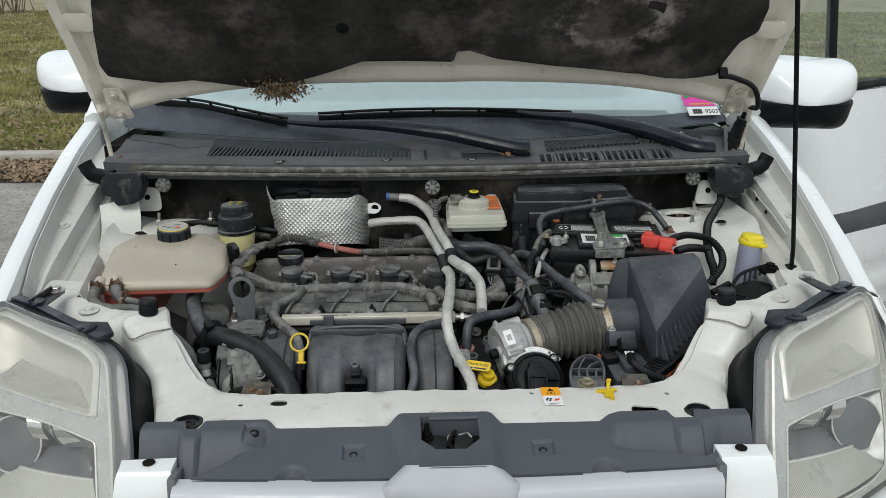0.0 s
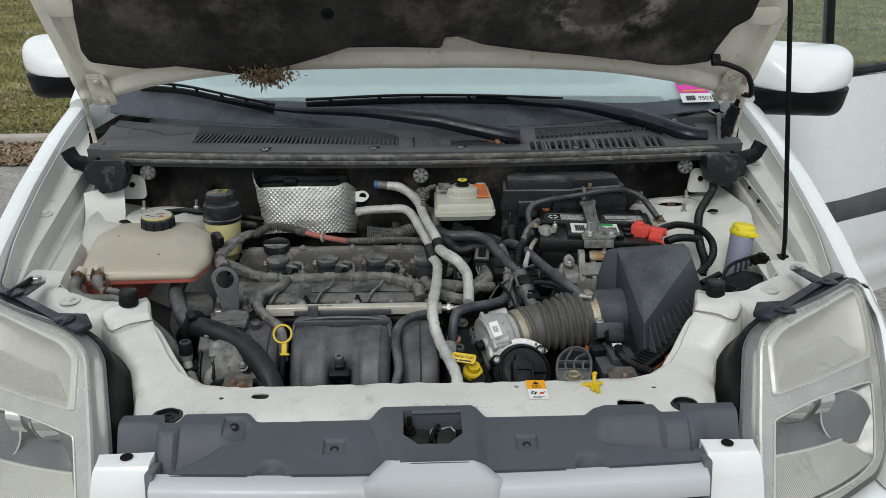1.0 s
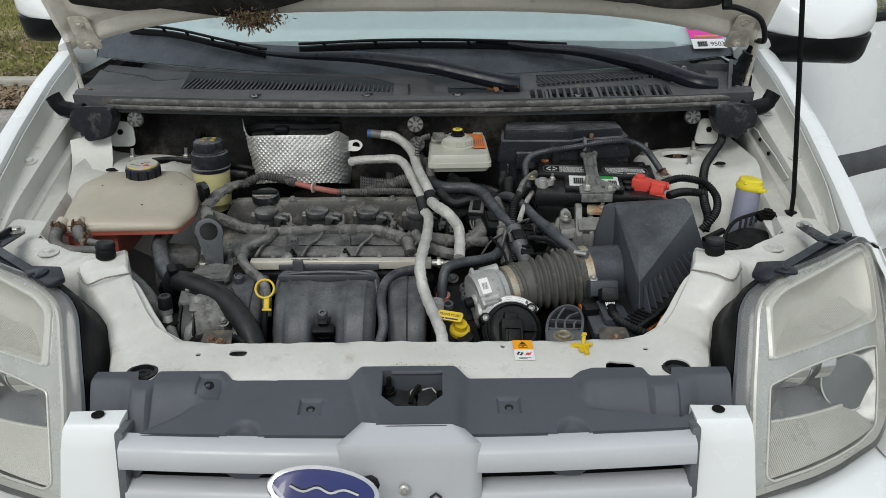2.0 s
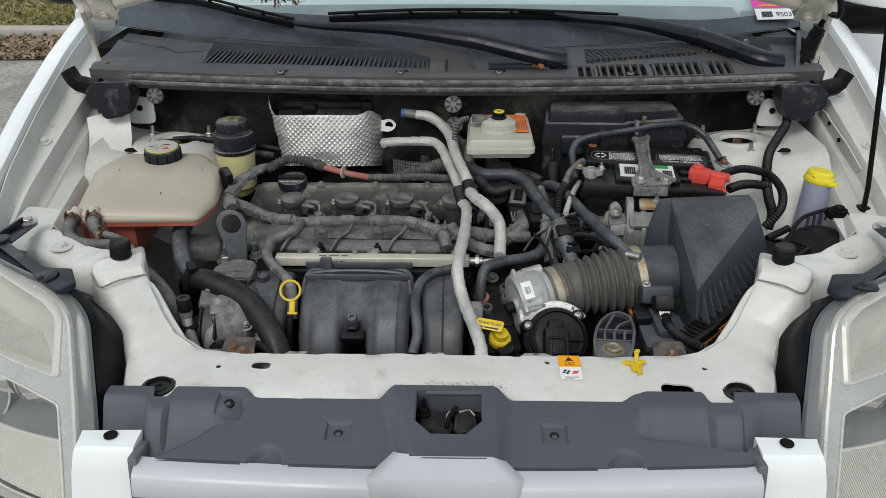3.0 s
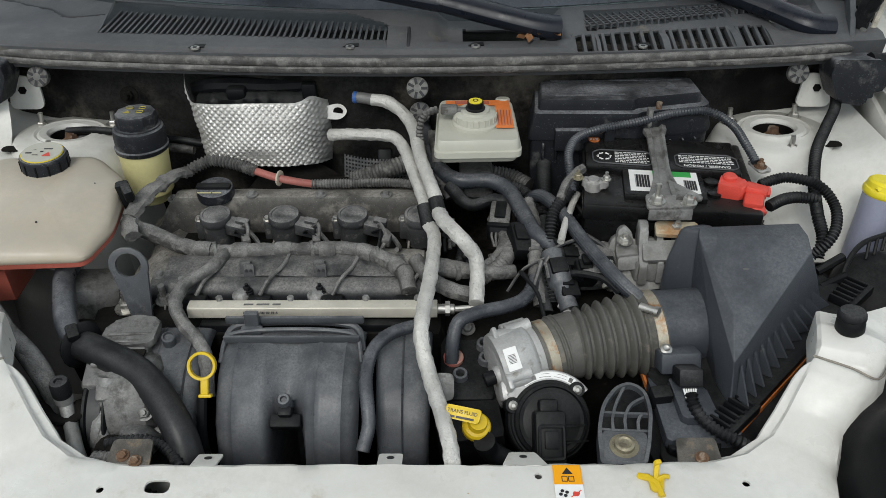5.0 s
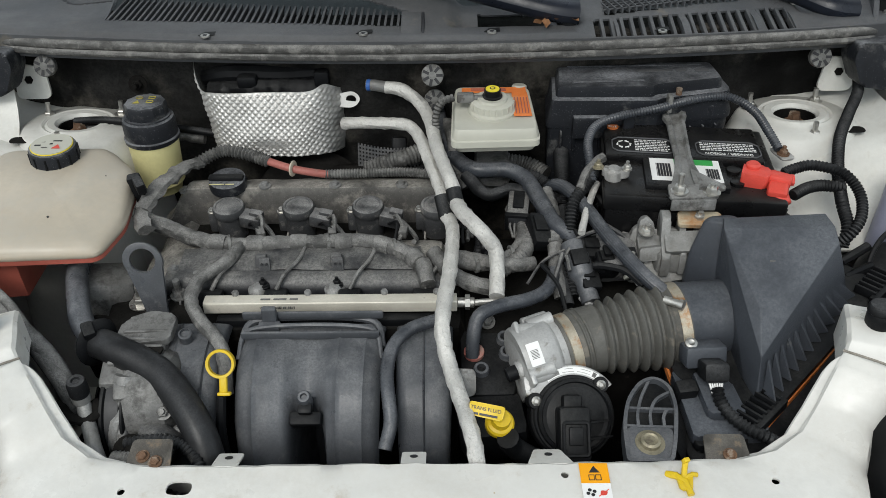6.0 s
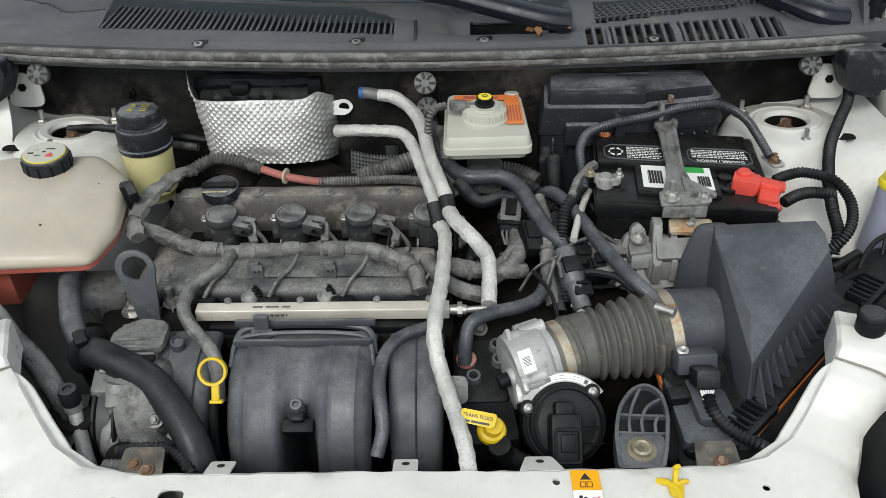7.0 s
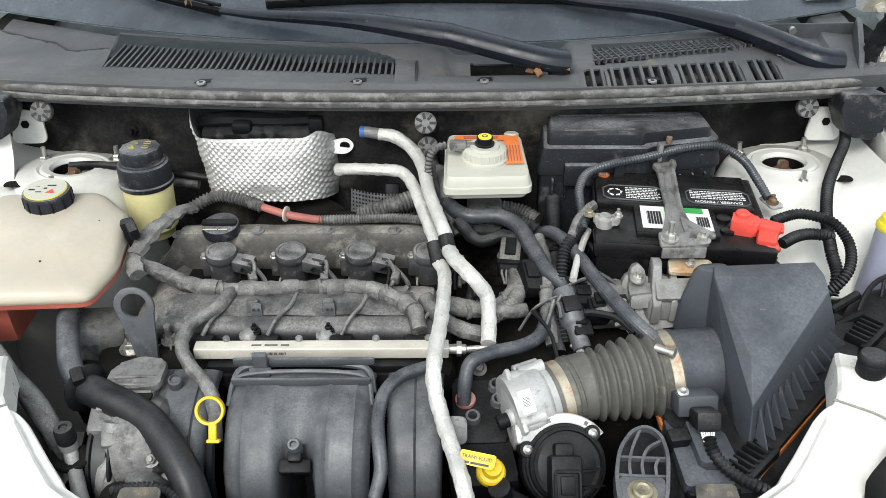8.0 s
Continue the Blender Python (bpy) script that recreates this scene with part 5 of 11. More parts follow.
def wiper(name_arm, pivot, knee, joint, tip, blade_pts, off):
    pivot, knee, joint, tip = map(Vector, (pivot, knee, joint, tip))
    b = B()
    tube(b, [pivot + Vector((0.012, 0, 0.008)), pivot + Vector((-0.02, 0, 0.012)), mix3(pivot, knee, 0.5) + Vector((0, -0.004, 0.004)), knee], 0.022, 12, 0.01, r2=0.021, flat=0.8)
    tube(b, [knee + (pivot - knee) * 0.03, mix3(knee, joint, 0.4) + Vector((0, 0, 0.006)), mix3(knee, joint, 0.8), joint], 0.0215, 12, 0.01, r2=0.007, flat=0.8)
    w = part("wiper", b, M_ARM, van, "matt black windscreen wiper")
    b = B()
    lathe(b, pivot, (0, 0, 1), [(0.0165, -0.01), (0.016, 0.018), (0.0145, 0.021), (0.011, 0.022), (0, 0.0215)], 20)
    part("pivot_cap", b, M_BLACK, w)
    b = B()
    tube(b, [joint, tip], 0.0042, 8)
    part("arm_rod", b, M_BLACK, w)
    b = B()
    tube(b, blade_pts, 0.004, 8, 0.02, flat=1.8)
    bl = part("wiper_blade", b, M_RUBBER, w)
    b = B()
    up = [Vector(p) + Vector(off) for p in blade_pts]
    tube(b, up, 0.0032, 8, 0.02)
    for t in (0.08, 0.25, 0.42, 0.6, 0.78, 0.94):
        n = len(up) - 1
        i = min(int(t * n), n - 1)
        q = mix3(up[i], up[i + 1], t * n - i)
        tube(b, [q, q - Vector(off) * 0.9 + Vector((0.008, 0, 0))], 0.003, 6)
    part("blade_bracket", b, M_BLACK, bl)


wiper("a", (0.198, 0.757, 1.160), (0.032, 0.793, 1.199), (-0.321, 0.882, 1.209), (-0.45, 0.918, 1.226), [(-0.647, 0.997, 1.240), (-0.540, 0.963, 1.236), (-0.429, 0.921, 1.220), (-0.326, 0.894, 1.203)], (0.004, -0.010, 0.014))
wiper("b", (0.612, 0.788, 1.150), (0.479, 0.865, 1.190), (0.200, 0.895, 1.226), (0.130, 0.899, 1.230), [(-0.253, 0.899, 1.214), (-0.091, 0.900, 1.221), (0.052, 0.901, 1.222), (0.20, 0.904, 1.218), (0.328, 0.908, 1.211)], (0.0, -0.010, 0.013))
# leaves caught beside the wiper pivot
r3 = random.Random(3)
for i in range(5):
    c = Vector((0.155 + 0.012 * i + r3.uniform(-0.004, 0.004), 0.742 + r3.uniform(-0.008, 0.012), 1.158 + 0.002 * i))
    b = B()
    q = [Vector((-0.012, 0, 0)), Vector((0, -0.006, 0.003)), Vector((0.013, 0.001, 0.005)), Vector((0.002, 0.007, 0.001))]
    R = rot(r3.uniform(-25, 25), r3.uniform(-25, 25), r3.uniform(0, 360))
    v = [b.verts.new(c + R @ p) for p in q]
    m = b.verts.new(c + R @ Vector((0, 0, -0.002)))
    for k in range(4):
        b.faces.new((v[k], v[(k + 1) % 4], m))
    lone("dry_leaf", b, M_LEAF, "small brown dry leaf caught by the wiper pivot", "leaf", "leaves on the cowl")

# label inside the windscreen
LX, LY = Vector((1, 0.14, 0.0)).normalized(), Vector((-0.06, 0.81, 0.585)).normalized()
L0 = Vector((0.622, 0.945, 1.204))
b = B()
prism(b, [(0, 0), (0.080, 0.0), (0.078, 0.028), (0, 0.030)], L0, LX, LY, 0.0008)
tag = lone("windscreen_label", b, M_LABEL, "white and pink auction label on the windscreen", "label")
b = B()
prism(b, [(-0.001, 0.032), (0.078, 0.030), (0.052, 0.068), (-0.004, 0.078)], L0, LX, LY, 0.0008)
part("pink_field", b, M_PINK, tag)
b = B()
prism(b, [(0.002, 0.058), (0.014, 0.058), (0.013, 0.070), (0.002, 0.071)], L0 + LX.cross(LY) * 0.0012, LX, LY, 0.0006)
part("green_mark", b, M_GREEN, tag)
b = B()
for k in range(14):
    prism(b, [(0.012 + k * 0.0017, 0.006), (0.0129 + k * 0.0017 + 0.0004 * (k % 3), 0.006), (0.0129 + k * 0.0017 + 0.0004 * (k % 3), 0.021), (0.012 + k * 0.0017, 0.021)], L0 + LX.cross(LY) * 0.0011, LX, LY, 0.0004)
part("bar_code", b, M_INK, tag)
b = B()
for k in range(11):
    prism(b, [(0.010 + k * 0.0052, 0.035), (0.014 + k * 0.0052, 0.035), (0.014 + k * 0.0052, 0.040), (0.010 + k * 0.0052, 0.040)], L0 + LX.cross(LY) * 0.0012, LX, LY, 0.0004)
part("print", b, M_YELLOW, tag)


def lettering(name, text, at, x_axis, y_axis, size, mat, parent, depth=0.0002):
    """Words set in the built-in font, laid flat on the plane of the two axes."""
    cu = bpy.data.curves.new("t", "FONT")
    cu.body, cu.size, cu.extrude, cu.align_x = text, size, depth, "CENTER"
    tmp = bpy.data.objects.new("t", cu)
    scene.collection.objects.link(tmp)
    bpy.context.view_layer.update()
    me = bpy.data.meshes.new_from_object(tmp.evaluated_get(bpy.context.evaluated_depsgraph_get()))
    bpy.data.objects.remove(tmp)
    X, Y = Vector(x_axis).normalized(), Vector(y_axis).normalized()
    Z = X.cross(Y)
    m = Matrix((X, Y, Z)).transposed().to_4x4()
    b = B()
    b.from_mesh(me)
    bmesh.ops.transform(b, matrix=Matrix.Translation(at) @ m, verts=b.verts)
    bpy.data.meshes.remove(me)
    return part(name, b, mat, parent)


lettering("lettering", "9503", L0 + LX * 0.060 + LY * 0.007 + LX.cross(LY) * 0.0012, LX, LY, 0.0175, M_INK, tag)

# ---------------------------------------------------------------- headlights
LAMP = {"bl": (0.468, -0.040, 0.745), "br": (0.742, 0.110, 0.745), "tl": (0.484, 0.125, 1.012), "tr": (0.775, 0.322, 1.000)}


def lamp_pt(u, v, n=0.0, s=1):
    p = mix3(mix3(LAMP["bl"], LAMP["br"], u), mix3(LAMP["tl"], LAMP["tr"], u), v)
    bulge = 0.028 * (1 - (2 * u - 1) ** 2) + 0.012 * (1 - (2 * v - 1) ** 2)
    out = Vector((0.28, -0.82, 0.30)).normalized()
    p = p + out * (bulge + n)
    return Vector((s * p.x, p.y, p.z))


LENS_UV = rounded([(-0.080, 0.03), (0.40, 0.045), (0.83, 0.065), (0.925, 0.13), (0.93, 0.45), (0.925, 0.72), (0.885, 1.0), (0.79, 1.065), (0.40, 1.04), (0.12, 1.02), (0.00, 0.965), (-0.045, 0.90), (-0.095, 0.55), (-0.100, 0.25)],
                  [0.02, 0.10, 0.06, 0.05, 0.1, 0.1, 0.06, 0.04, 0.10, 0.06, 0.05, 0.05, 0.1, 0.1], 4)
UPPER_UV = rounded([(0.145, 0.640), (0.31, 0.645), (0.86, 0.630), (0.890, 0.66), (0.885, 0.83), (0.855, 0.965), (0.74, 0.975), (0.22, 0.915), (0.145, 0.86)], [0.02, 0.05, 0.02, 0.02, 0.05, 0.04, 0.05, 0.04, 0.03], 4)
LOWER_UV = rounded([(0.105, 0.115), (0.14, 0.085), (0.44, 0.088), (0.72, 0.095), (0.87, 0.12), (0.890, 0.31), (0.885, 0.495), (0.74, 0.525), (0.45, 0.552), (0.30, 0.548), (0.115, 0.52)], [0.02, 0.02, 0.1, 0.05, 0.03, 0.1, 0.02, 0.1, 0.05, 0.05, 0.02], 4)


def shrunk(k):
    """The lens outline drawn in, most on the side of the grille."""
    return [(0.43 + (u - 0.43) * (k if u < 0.43 else 1 - (1 - k) * 0.15), 0.5 + (v - 0.5) * (1 - (1 - k) * 0.3)) for u, v in LENS_UV]


def wider(u, v, w):
    """A point of the upper window's outline moved outwards, most towards the grille and the top."""
    a, c = max(-1, min(1, (u - 0.52) / 0.34)), max(-0.25, min(1, (v - 0.70) / 0.2))
    return u + w * (0.038 * a if a < 0 else 0.015 * a), v + w * 0.038 * c


def lens_in(k, n, s):
    return [lamp_pt(u, v, n, s) for u, v in shrunk(k)]


def bezel_face(outer, holes, n, s):
    """A face over the outline with the window outlines left open."""
    b = B()
    for loop in (outer, *holes):
        vs = [b.verts.new((u, v, 0)) for u, v in loop]
        for p, q in zip(vs, vs[1:] + vs[:1]):
            b.edges.new((p, q))
    bmesh.ops.triangle_fill(b, edges=b.edges[:], use_beauty=True)
    for v in b.verts:
        v.co = lamp_pt(v.co.x, v.co.y, n, s)
    return b


# bowl dark, facets bright: chrome reflections put into the two colours
M_TUNNEL = material("lamp_bowl", (0.15, 0.152, 0.155), 0.12, metal=0.95, vary=0.2, scale=18, bump=0.04, bump_scale=60, spread=0.05)
M_CHROME = material("mirror_facets", (0.60, 0.60, 0.595), 0.10, metal=0.95, vary=0.1, scale=18, bump=0.06, bump_scale=50, spread=0.05)
for s in (-1, 1):
    b = B()
    low = Vector((0, 0, -0.06))
    loft(b, [lens_in(1.0, -0.006, s), lens_in(1.0, -0.020, s), [p + low * 0.5 for p in lens_in(0.97, -0.05, s)], [p + low for p in lens_in(0.9, -0.15, s)]], True, False)
    rings_fill(b, LENS_UV, lambda u, v, k: lamp_pt(0.43 + (u - 0.43) * 0.9, 0.5 + (v - 0.5) * 0.9, -0.15, s) + low, 3)
    lamp = part("headlight", b, M_BLACK, van, "hazed clear headlight in a black housing")
    # grey flange under the rim of the lens, a bright bead, then the bezel round both chambers
    b = B()
    loft(b, [lens_in(1.0, -0.004, s), lens_in(0.985, 0.001, s), lens_in(0.965, -0.008, s), lens_in(0.93, -0.012, s), lens_in(0.86, -0.011, s), lens_in(0.825, -0.007, s), lens_in(0.815, -0.018, s)], True, False)
    part("lamp_flange", b, M_FLANGE, lamp)
    b = B()
    loft(b, [lens_in(0.820, -0.012, s), lens_in(0.812, -0.0030, s), lens_in(0.795, -0.001, s), lens_in(0.782, -0.004, s), lens_in(0.772, -0.020, s)], True, False)
    part("bezel_bead", b, M_BEZEL, lamp)
    part("bezel", bezel_face(shrunk(0.775), (UPPER_UV, LOWER_UV), -0.0155, s), M_FRAME, lamp)
    # broad pale moulding round the upper window, thin bead round the lower one
    b = B()
    loft(b, [[lamp_pt(*wider(u, v, w), n, s) for u, v in UPPER_UV] for w, n in ((1.0, -0.0165), (0.92, -0.0125), (0.6, -0.0095), (0.25, -0.0105), (0.0, -0.0145), (-0.12, -0.026))], True, False)
    part("window_moulding", b, M_BEZEL, lamp)
    b = B()
    line = [lamp_pt(u, v, -0.0145, s) for u, v in LOWER_UV]
    tube(b, line + [line[0]], 0.0017, 6, 0.006)
    part("window_bead", b, M_BEZEL, lamp)
    b = B()
    rings_fill(b, UPPER_UV, lambda u, v, k: lamp_pt(u, v, -0.017 - 0.050 * (1 - k ** 2.4), s), 12)
    up = part("upper_reflector", b, M_REFLECT, lamp)
    b = B()
    for k in range(56):
        u = 0.165 + 0.69 * k / 55
        tube(b, [lamp_pt(u, 0.655, -0.024, s), lamp_pt(u - 0.010, 0.69, -0.040, s), lamp_pt(u - 0.022, 0.725 + 0.04 * k / 55, -0.054, s)], 0.0010, 4, 0.03)
    tagged(part("flutes", b, M_BEZEL, up), kind="stuff")
    b = B()
    rings_fill(b, LOWER_UV, lambda u, v, k: lamp_pt(u, v, -0.017 - 0.085 * (1 - k ** 2.0) + 0.006 * abs(math.sin(u * 19 + v * 3)) * (1 - k ** 6), s), 14)
    lw = part("lower_reflector", b, M_MIRROR, lamp)
    b = B()
    sheet(b, lambda u, v: lamp_pt(0.115 + 0.76 * u, 0.095 + 0.02 * u + (0.215 - 0.115 * u) * v, -0.018 - 0.040 * v, s), 40, 6, 0.002)
    sh = part("fluted_shelf", b, M_REFLECT, lw)
    b = B()
    for k in range(72):
        w = k / 71
        u = 0.12 + 0.75 * w
        tube(b, [lamp_pt(u, 0.100 + 0.02 * w, -0.0165, s), lamp_pt(u - 0.03 * (1 - w), 0.308 - 0.095 * w, -0.0555, s)], 0.0010, 4, 0.2)
    tagged(part("flutes", b, M_BEZEL, sh), kind="stuff")
    b = B()
    tube(b, [lamp_pt(0.115 + 0.76 * i / 12, 0.312 - 0.095 * i / 12, -0.056, s) for i in range(13)], 0.0025, 6, 0.02)
    part("shelf_lip", b, M_BEZEL, sh)
    b = B()
    sheet(b, lambda u, v: lamp_pt(0.13 + 0.66 * u, 0.310 - 0.085 * u + (0.10 * math.sin(math.pi * (0.12 + 0.80 * u)) + 0.012) * v, -0.057 - 0.030 * v, s), 24, 5, 0.002)
    part("shelf_tier", b, M_FLANGE, lw)
    for k, (ua, ub, tilt) in enumerate(((0.12, 0.20, 0.016), (0.205, 0.31, -0.010), (0.315, 0.40, 0.020), (0.405, 0.49, -0.014), (0.495, 0.56, 0.012))):
        b = B()
        lo = 0.345 + 0.085 * math.sin(math.pi * (ua + 0.02))
        sheet(b, lambda u, v: lamp_pt(ua + (ub - ua) * u, lo + (0.535 - lo) * v, -0.088 + 0.010 * k + tilt * (u - 0.5) + (0.040 - 0.006 * k) * v + 0.006 * math.sin(3.1 * v), s), 6, 6, 0.0015)
        part("reflector_facet", b, M_CHROME, lw)
    b = B()
    c = lamp_pt(0.745, 0.345, -0.050, s)
    ax = (lamp_pt(0.66, 0.39, 0.06, s) - c).normalized()
    m = basis(ax)
    rings = []
    for rad, dep in ((0.0445, 0.004), (0.0435, 0.0), (0.039, -0.012), (0.031, -0.022), (0.020, -0.030), (0.009, -0.033)):
        rings.append([c + ax * (dep + 0.003 * ((k * 5 + round(rad * 400)) % 3) * (0.009 < rad < 0.043)) + m @ Vector((rad * math.cos(2 * math.pi * k / 14), rad * math.sin(2 * math.pi * k / 14), 0)) for k in range(14)])
    loft(b, rings, True, True)
    part("lamp_bowl", b, M_TUNNEL, lw, sharp=0.1)
    b = B()
    line = [c + ax * 0.004 + m @ Vector((0.0445 * math.cos(a), 0.0445 * math.sin(a), 0)) for a in (2 * math.pi * i / 28 for i in range(29))]
    tube(b, line, 0.0015, 6, 0.006)
    part("bowl_ring", b, M_BEZEL, lw)
    b = B()
    c = lamp_pt(0.745, 0.345, -0.078, s)
    lathe(b, c, ax, [(0.010, -0.01), (0.010, 0.004), (0.008, 0.005), (0.006, 0.001), (0.005, 0.022), (0, 0.024)], 20)
    part("bulb_holder", b, M_MIRROR, lw)
    b = B()
    rings_fill(b, LENS_UV, lambda u, v, k: lamp_pt(u, v, 0.003 + 0.003 * (1 - k ** 6), s), 8)
    ln = part("lens", b, M_LENS, lamp, "yellowed clear plastic lens")
    ln.visible_shadow = False
    # trim strip and clips along the top of the lamp
    b = B()
    o = rounded([(0.712, 0.290), (0.664, 0.258), (0.540, 0.144), (0.512, 0.119), (0.503, 0.121), (0.494, 0.140), (0.517, 0.182), (0.560, 0.182), (0.600, 0.220), (0.652, 0.268), (0.702, 0.306)], 0.004, 2)
    prism(b, [(s * x, y) for x, y in o][:: s], (0, 0, 1.0235), (1, 0, 0), (0, 1, 0), -0.007, 0.0015)
    st = part("trim_panel", b, M_ARM, lamp, "dark grey trim panel with two clips")
    for x, y in ((0.544, 0.152), (0.664, 0.262)):
        b = B()
        d = Vector((s * 0.74, 0.67, 0))
        q = Vector((s * 0.67, -0.74, 0))
        c = Vector((x * s, y, 1.0225))
        prism(b, rounded([(-0.017, 0.006), (0.017, 0.006), (0.013, -0.012), (0.004, -0.022), (-0.004, -0.022), (-0.013, -0.012)], 0.004, 2), c, d * s, -q * s, 0.004 * s, 0.0012)
        box(b, c + q * 0.004 + Vector((0, 0, 0.003)), (0.012, 0.010, 0.006), 0.002, rot(0, 0, s * 42))
        part("lens_clip", b, M_ARM, st)
    b = B()
    d = Vector((s * 0.012, 0.118, -0.020)).normalized()
    w = Vector((0, 0, 1)).cross(d) * -s
    prism(b, rounded([(-0.013, 0.0), (0.013, 0.0), (0.011, 0.120), (-0.011, 0.120)][:: s], 0.005), (s * 0.655, 0.256, 1.022), w, d, 0.003, 0.001)
    prism(b, rounded([(-0.002, 0.0), (0.002, 0.0), (0.002, 0.115), (-0.002, 0.115)], 0.0005), Vector((s * 0.655, 0.256, 1.022)) + w * 0.011, w, d, -0.010)
    part("lamp_bracket", b, M_ARM, lamp)
    b = B()
    hexbolt(b, (s * 0.667, 0.366, 1.006), (0, -0.1, 1), 0.008, 0.006, 0.014)
    part("bracket_bolt", b, M_STEEL, lamp)
    # black sheet added for the deep shade between lamp and crossmember
    b = B()
    sheet(b, lambda u, v: (s * (0.458 + 0.02 * v), 0.03 + 0.09 * v + 0.16 * u, 0.66 + 0.285 * v - 0.02 * (1 - u)), 8, 8, 0.004)
    part("lamp_well", b, M_BLACK, van)
    # bumper corner beneath and outside of the lamp
    b = B()
    secs = []
    for i in range(9):
        t = i / 8
        a, q = lamp_pt(t, 0.0, 0.004, s), Vector((0, 0, 1))
        f = Vector((0.2 * s, -0.9, 0)).normalized()
        secs.append([a - f * 0.03 - q * 0.004, a + f * 0.006 - q * 0.006, a + f * 0.045 - q * 0.025, a + f * 0.075 - q * 0.10, a + f * 0.08 - q * 0.22, a + f * 0.06 - q * 0.40, a - f * 0.05 - q * 0.42])
    secs.append([(s * 0.872, 0.36 + 0.01 * k, 0.80 - [0, 0.01, 0.03, 0.10, 0.22, 0.40, 0.42][k]) for k in range(7)])
    loft(b, secs, False)
    bmesh.ops.recalc_face_normals(b, faces=b.faces)
    bmesh.ops.solidify(b, geom=b.faces[:], thickness=0.003)
    part("bumper_corner", b, M_PAINT, van)
    # fender edge that wraps the outside of the lamp
    b = B()
    secs = []
    for i in range(13):
        v = i / 12
        a = lamp_pt(0.955 - 0.13 * sstep(0.75, 1.02, v) - 0.10 * sstep(0.25, 0, v), v, 0.0, s)
        secs.append([a + Vector((s * 0.004, 0.02, 0)), a + Vector((s * 0.006, -0.004, 0)), a + Vector((s * 0.014, -0.006, -0.001)), a + Vector((s * 0.026, 0.004, -0.008)), a + Vector((s * 0.038, 0.03, -0.030)), a + Vector((s * 0.055, 0.11, -0.09)), (s * 0.868, 0.44, 0.50 + 0.32 * v)])
    loft(b, secs, False)
    bmesh.ops.recalc_face_normals(b, faces=b.faces)
    bmesh.ops.solidify(b, geom=b.faces[:], thickness=0.003)
    part("fender_edge", b, M_PAINT, van)

# ---------------------------------------------------------------- radiator cover, latch, grille, emblem
def cover_back(x):
    y = 0.054 + 0.014 * sstep(0.085, 0.062, abs(x + 0.004)) + 0.007 * (sstep(-0.240, -0.262, x) + sstep(0.238, 0.258, x))
    notch = sstep(-0.350, -0.356, x) * sstep(-0.380, -0.373, x) if x < 0 else sstep(0.368, 0.361, x) * sstep(0.326, 0.333, x)
    return y - 0.022 * notch


def cover_side(x, t):
    """How far a spot belongs to the raised end blocks, from 0 to 1."""
    left = -0.252 - 0.045 * t - 0.055 * t * t
    right = 0.228 + 0.018 * t + 0.24 * sstep(0.55, 1.05, t)
    return max(sstep(left + 0.004, left - 0.012, x), sstep(right - 0.004, right + 0.014, x))


def cover_z(x, t):
    z = 0.901 - 0.017 * t
    block = 0.9125 - 0.045 * sstep(0.24, 0.80, t) - 0.002 * t
    m_ = cover_side(x, t)
    z = z * (1 - m_) + block * m_
    w0, w1 = -0.086 + 0.030 * t, 0.080 - 0.006 * t
    m_ = sstep(w0 - 0.004, w0 + 0.020, x) * sstep(w1 + 0.004, w1 - 0.020, x)
    z += (0.0125 + 0.006 * t) * m_
    for sx, sy in ((-0.277, 0.24), (-0.134, 0.50), (0.134, 0.50)):
        z -= 0.005 * sstep(0.018, 0.0145, abs(x - sx)) * sstep(0.17, 0.14, abs(t - sy))
    for sx in (-0.216, 0.214):
        d = ((x - sx) / 0.024) ** 2 + ((t - 1.02) / 0.30) ** 2
        z -= 0.012 * sstep(1.0, 0.45, d)
    return z


def cover_pt(u, v):
    x = -0.437 + 0.882 * u
    yb, yf = cover_back(x), -0.036 * sstep(0.402, 0.366, abs(x)) - 0.018 * (1 - (x / 0.44) ** 2)
    return (x, yb + (yf - yb) * v, cover_z(x, v))


bm = B()
sheet(bm, cover_pt, 340, 60, 0.003, lambda u, v: abs(-0.437 + 0.882 * u - 0.003) < 0.044 - 0.022 * max(0.0, (v - 0.53) / 0.20) and 0.09 < v < 0.73)
cov = part("radiator_cover", bm, M_COVER, van, "matt grey plastic radiator cover with screw pockets")
bm = B()
sheet(bm, lambda u, v: (-0.437 + 0.882 * u, cover_pt(u, 1)[1] - 0.004 * v, cover_pt(u, 1)[2] - 0.05 * v), 60, 2, 0.003)
part("cover_skirt", bm, M_COVER, cov)
bm = B()
rim_ = [(-0.041, 0.09), (-0.041, 0.53), (-0.019, 0.73), (0.025, 0.73), (0.047, 0.53), (0.047, 0.09), (-0.041, 0.09)]
tube(bm, [cover_pt((x + (x2 - x) * k / 6 + 0.437) / 0.882, v + (v2 - v) * k / 6) for (x, v), (x2, v2) in zip(rim_, rim_[1:]) for k in range(6)], 0.0032, 8, 0.004)
for (x, v), (x2, v2) in zip(rim_, rim_[1:]):
    p, q = Vector(cover_pt((x + 0.437) / 0.882, v)), Vector(cover_pt((x2 + 0.437) / 0.882, v2))
    loft(bm, [[p, p - Vector((0, 0, 0.03)), p - Vector((0, 0, 0.03)) + Vector((0, 0.002, 0)), p + Vector((0, 0.002, 0))], [q, q - Vector((0, 0, 0.03)), q - Vector((0, 0, 0.03)) + Vector((0, 0.002, 0)), q + Vector((0, 0.002, 0))]])
part("latch_opening_rim", bm, M_COVER, cov)
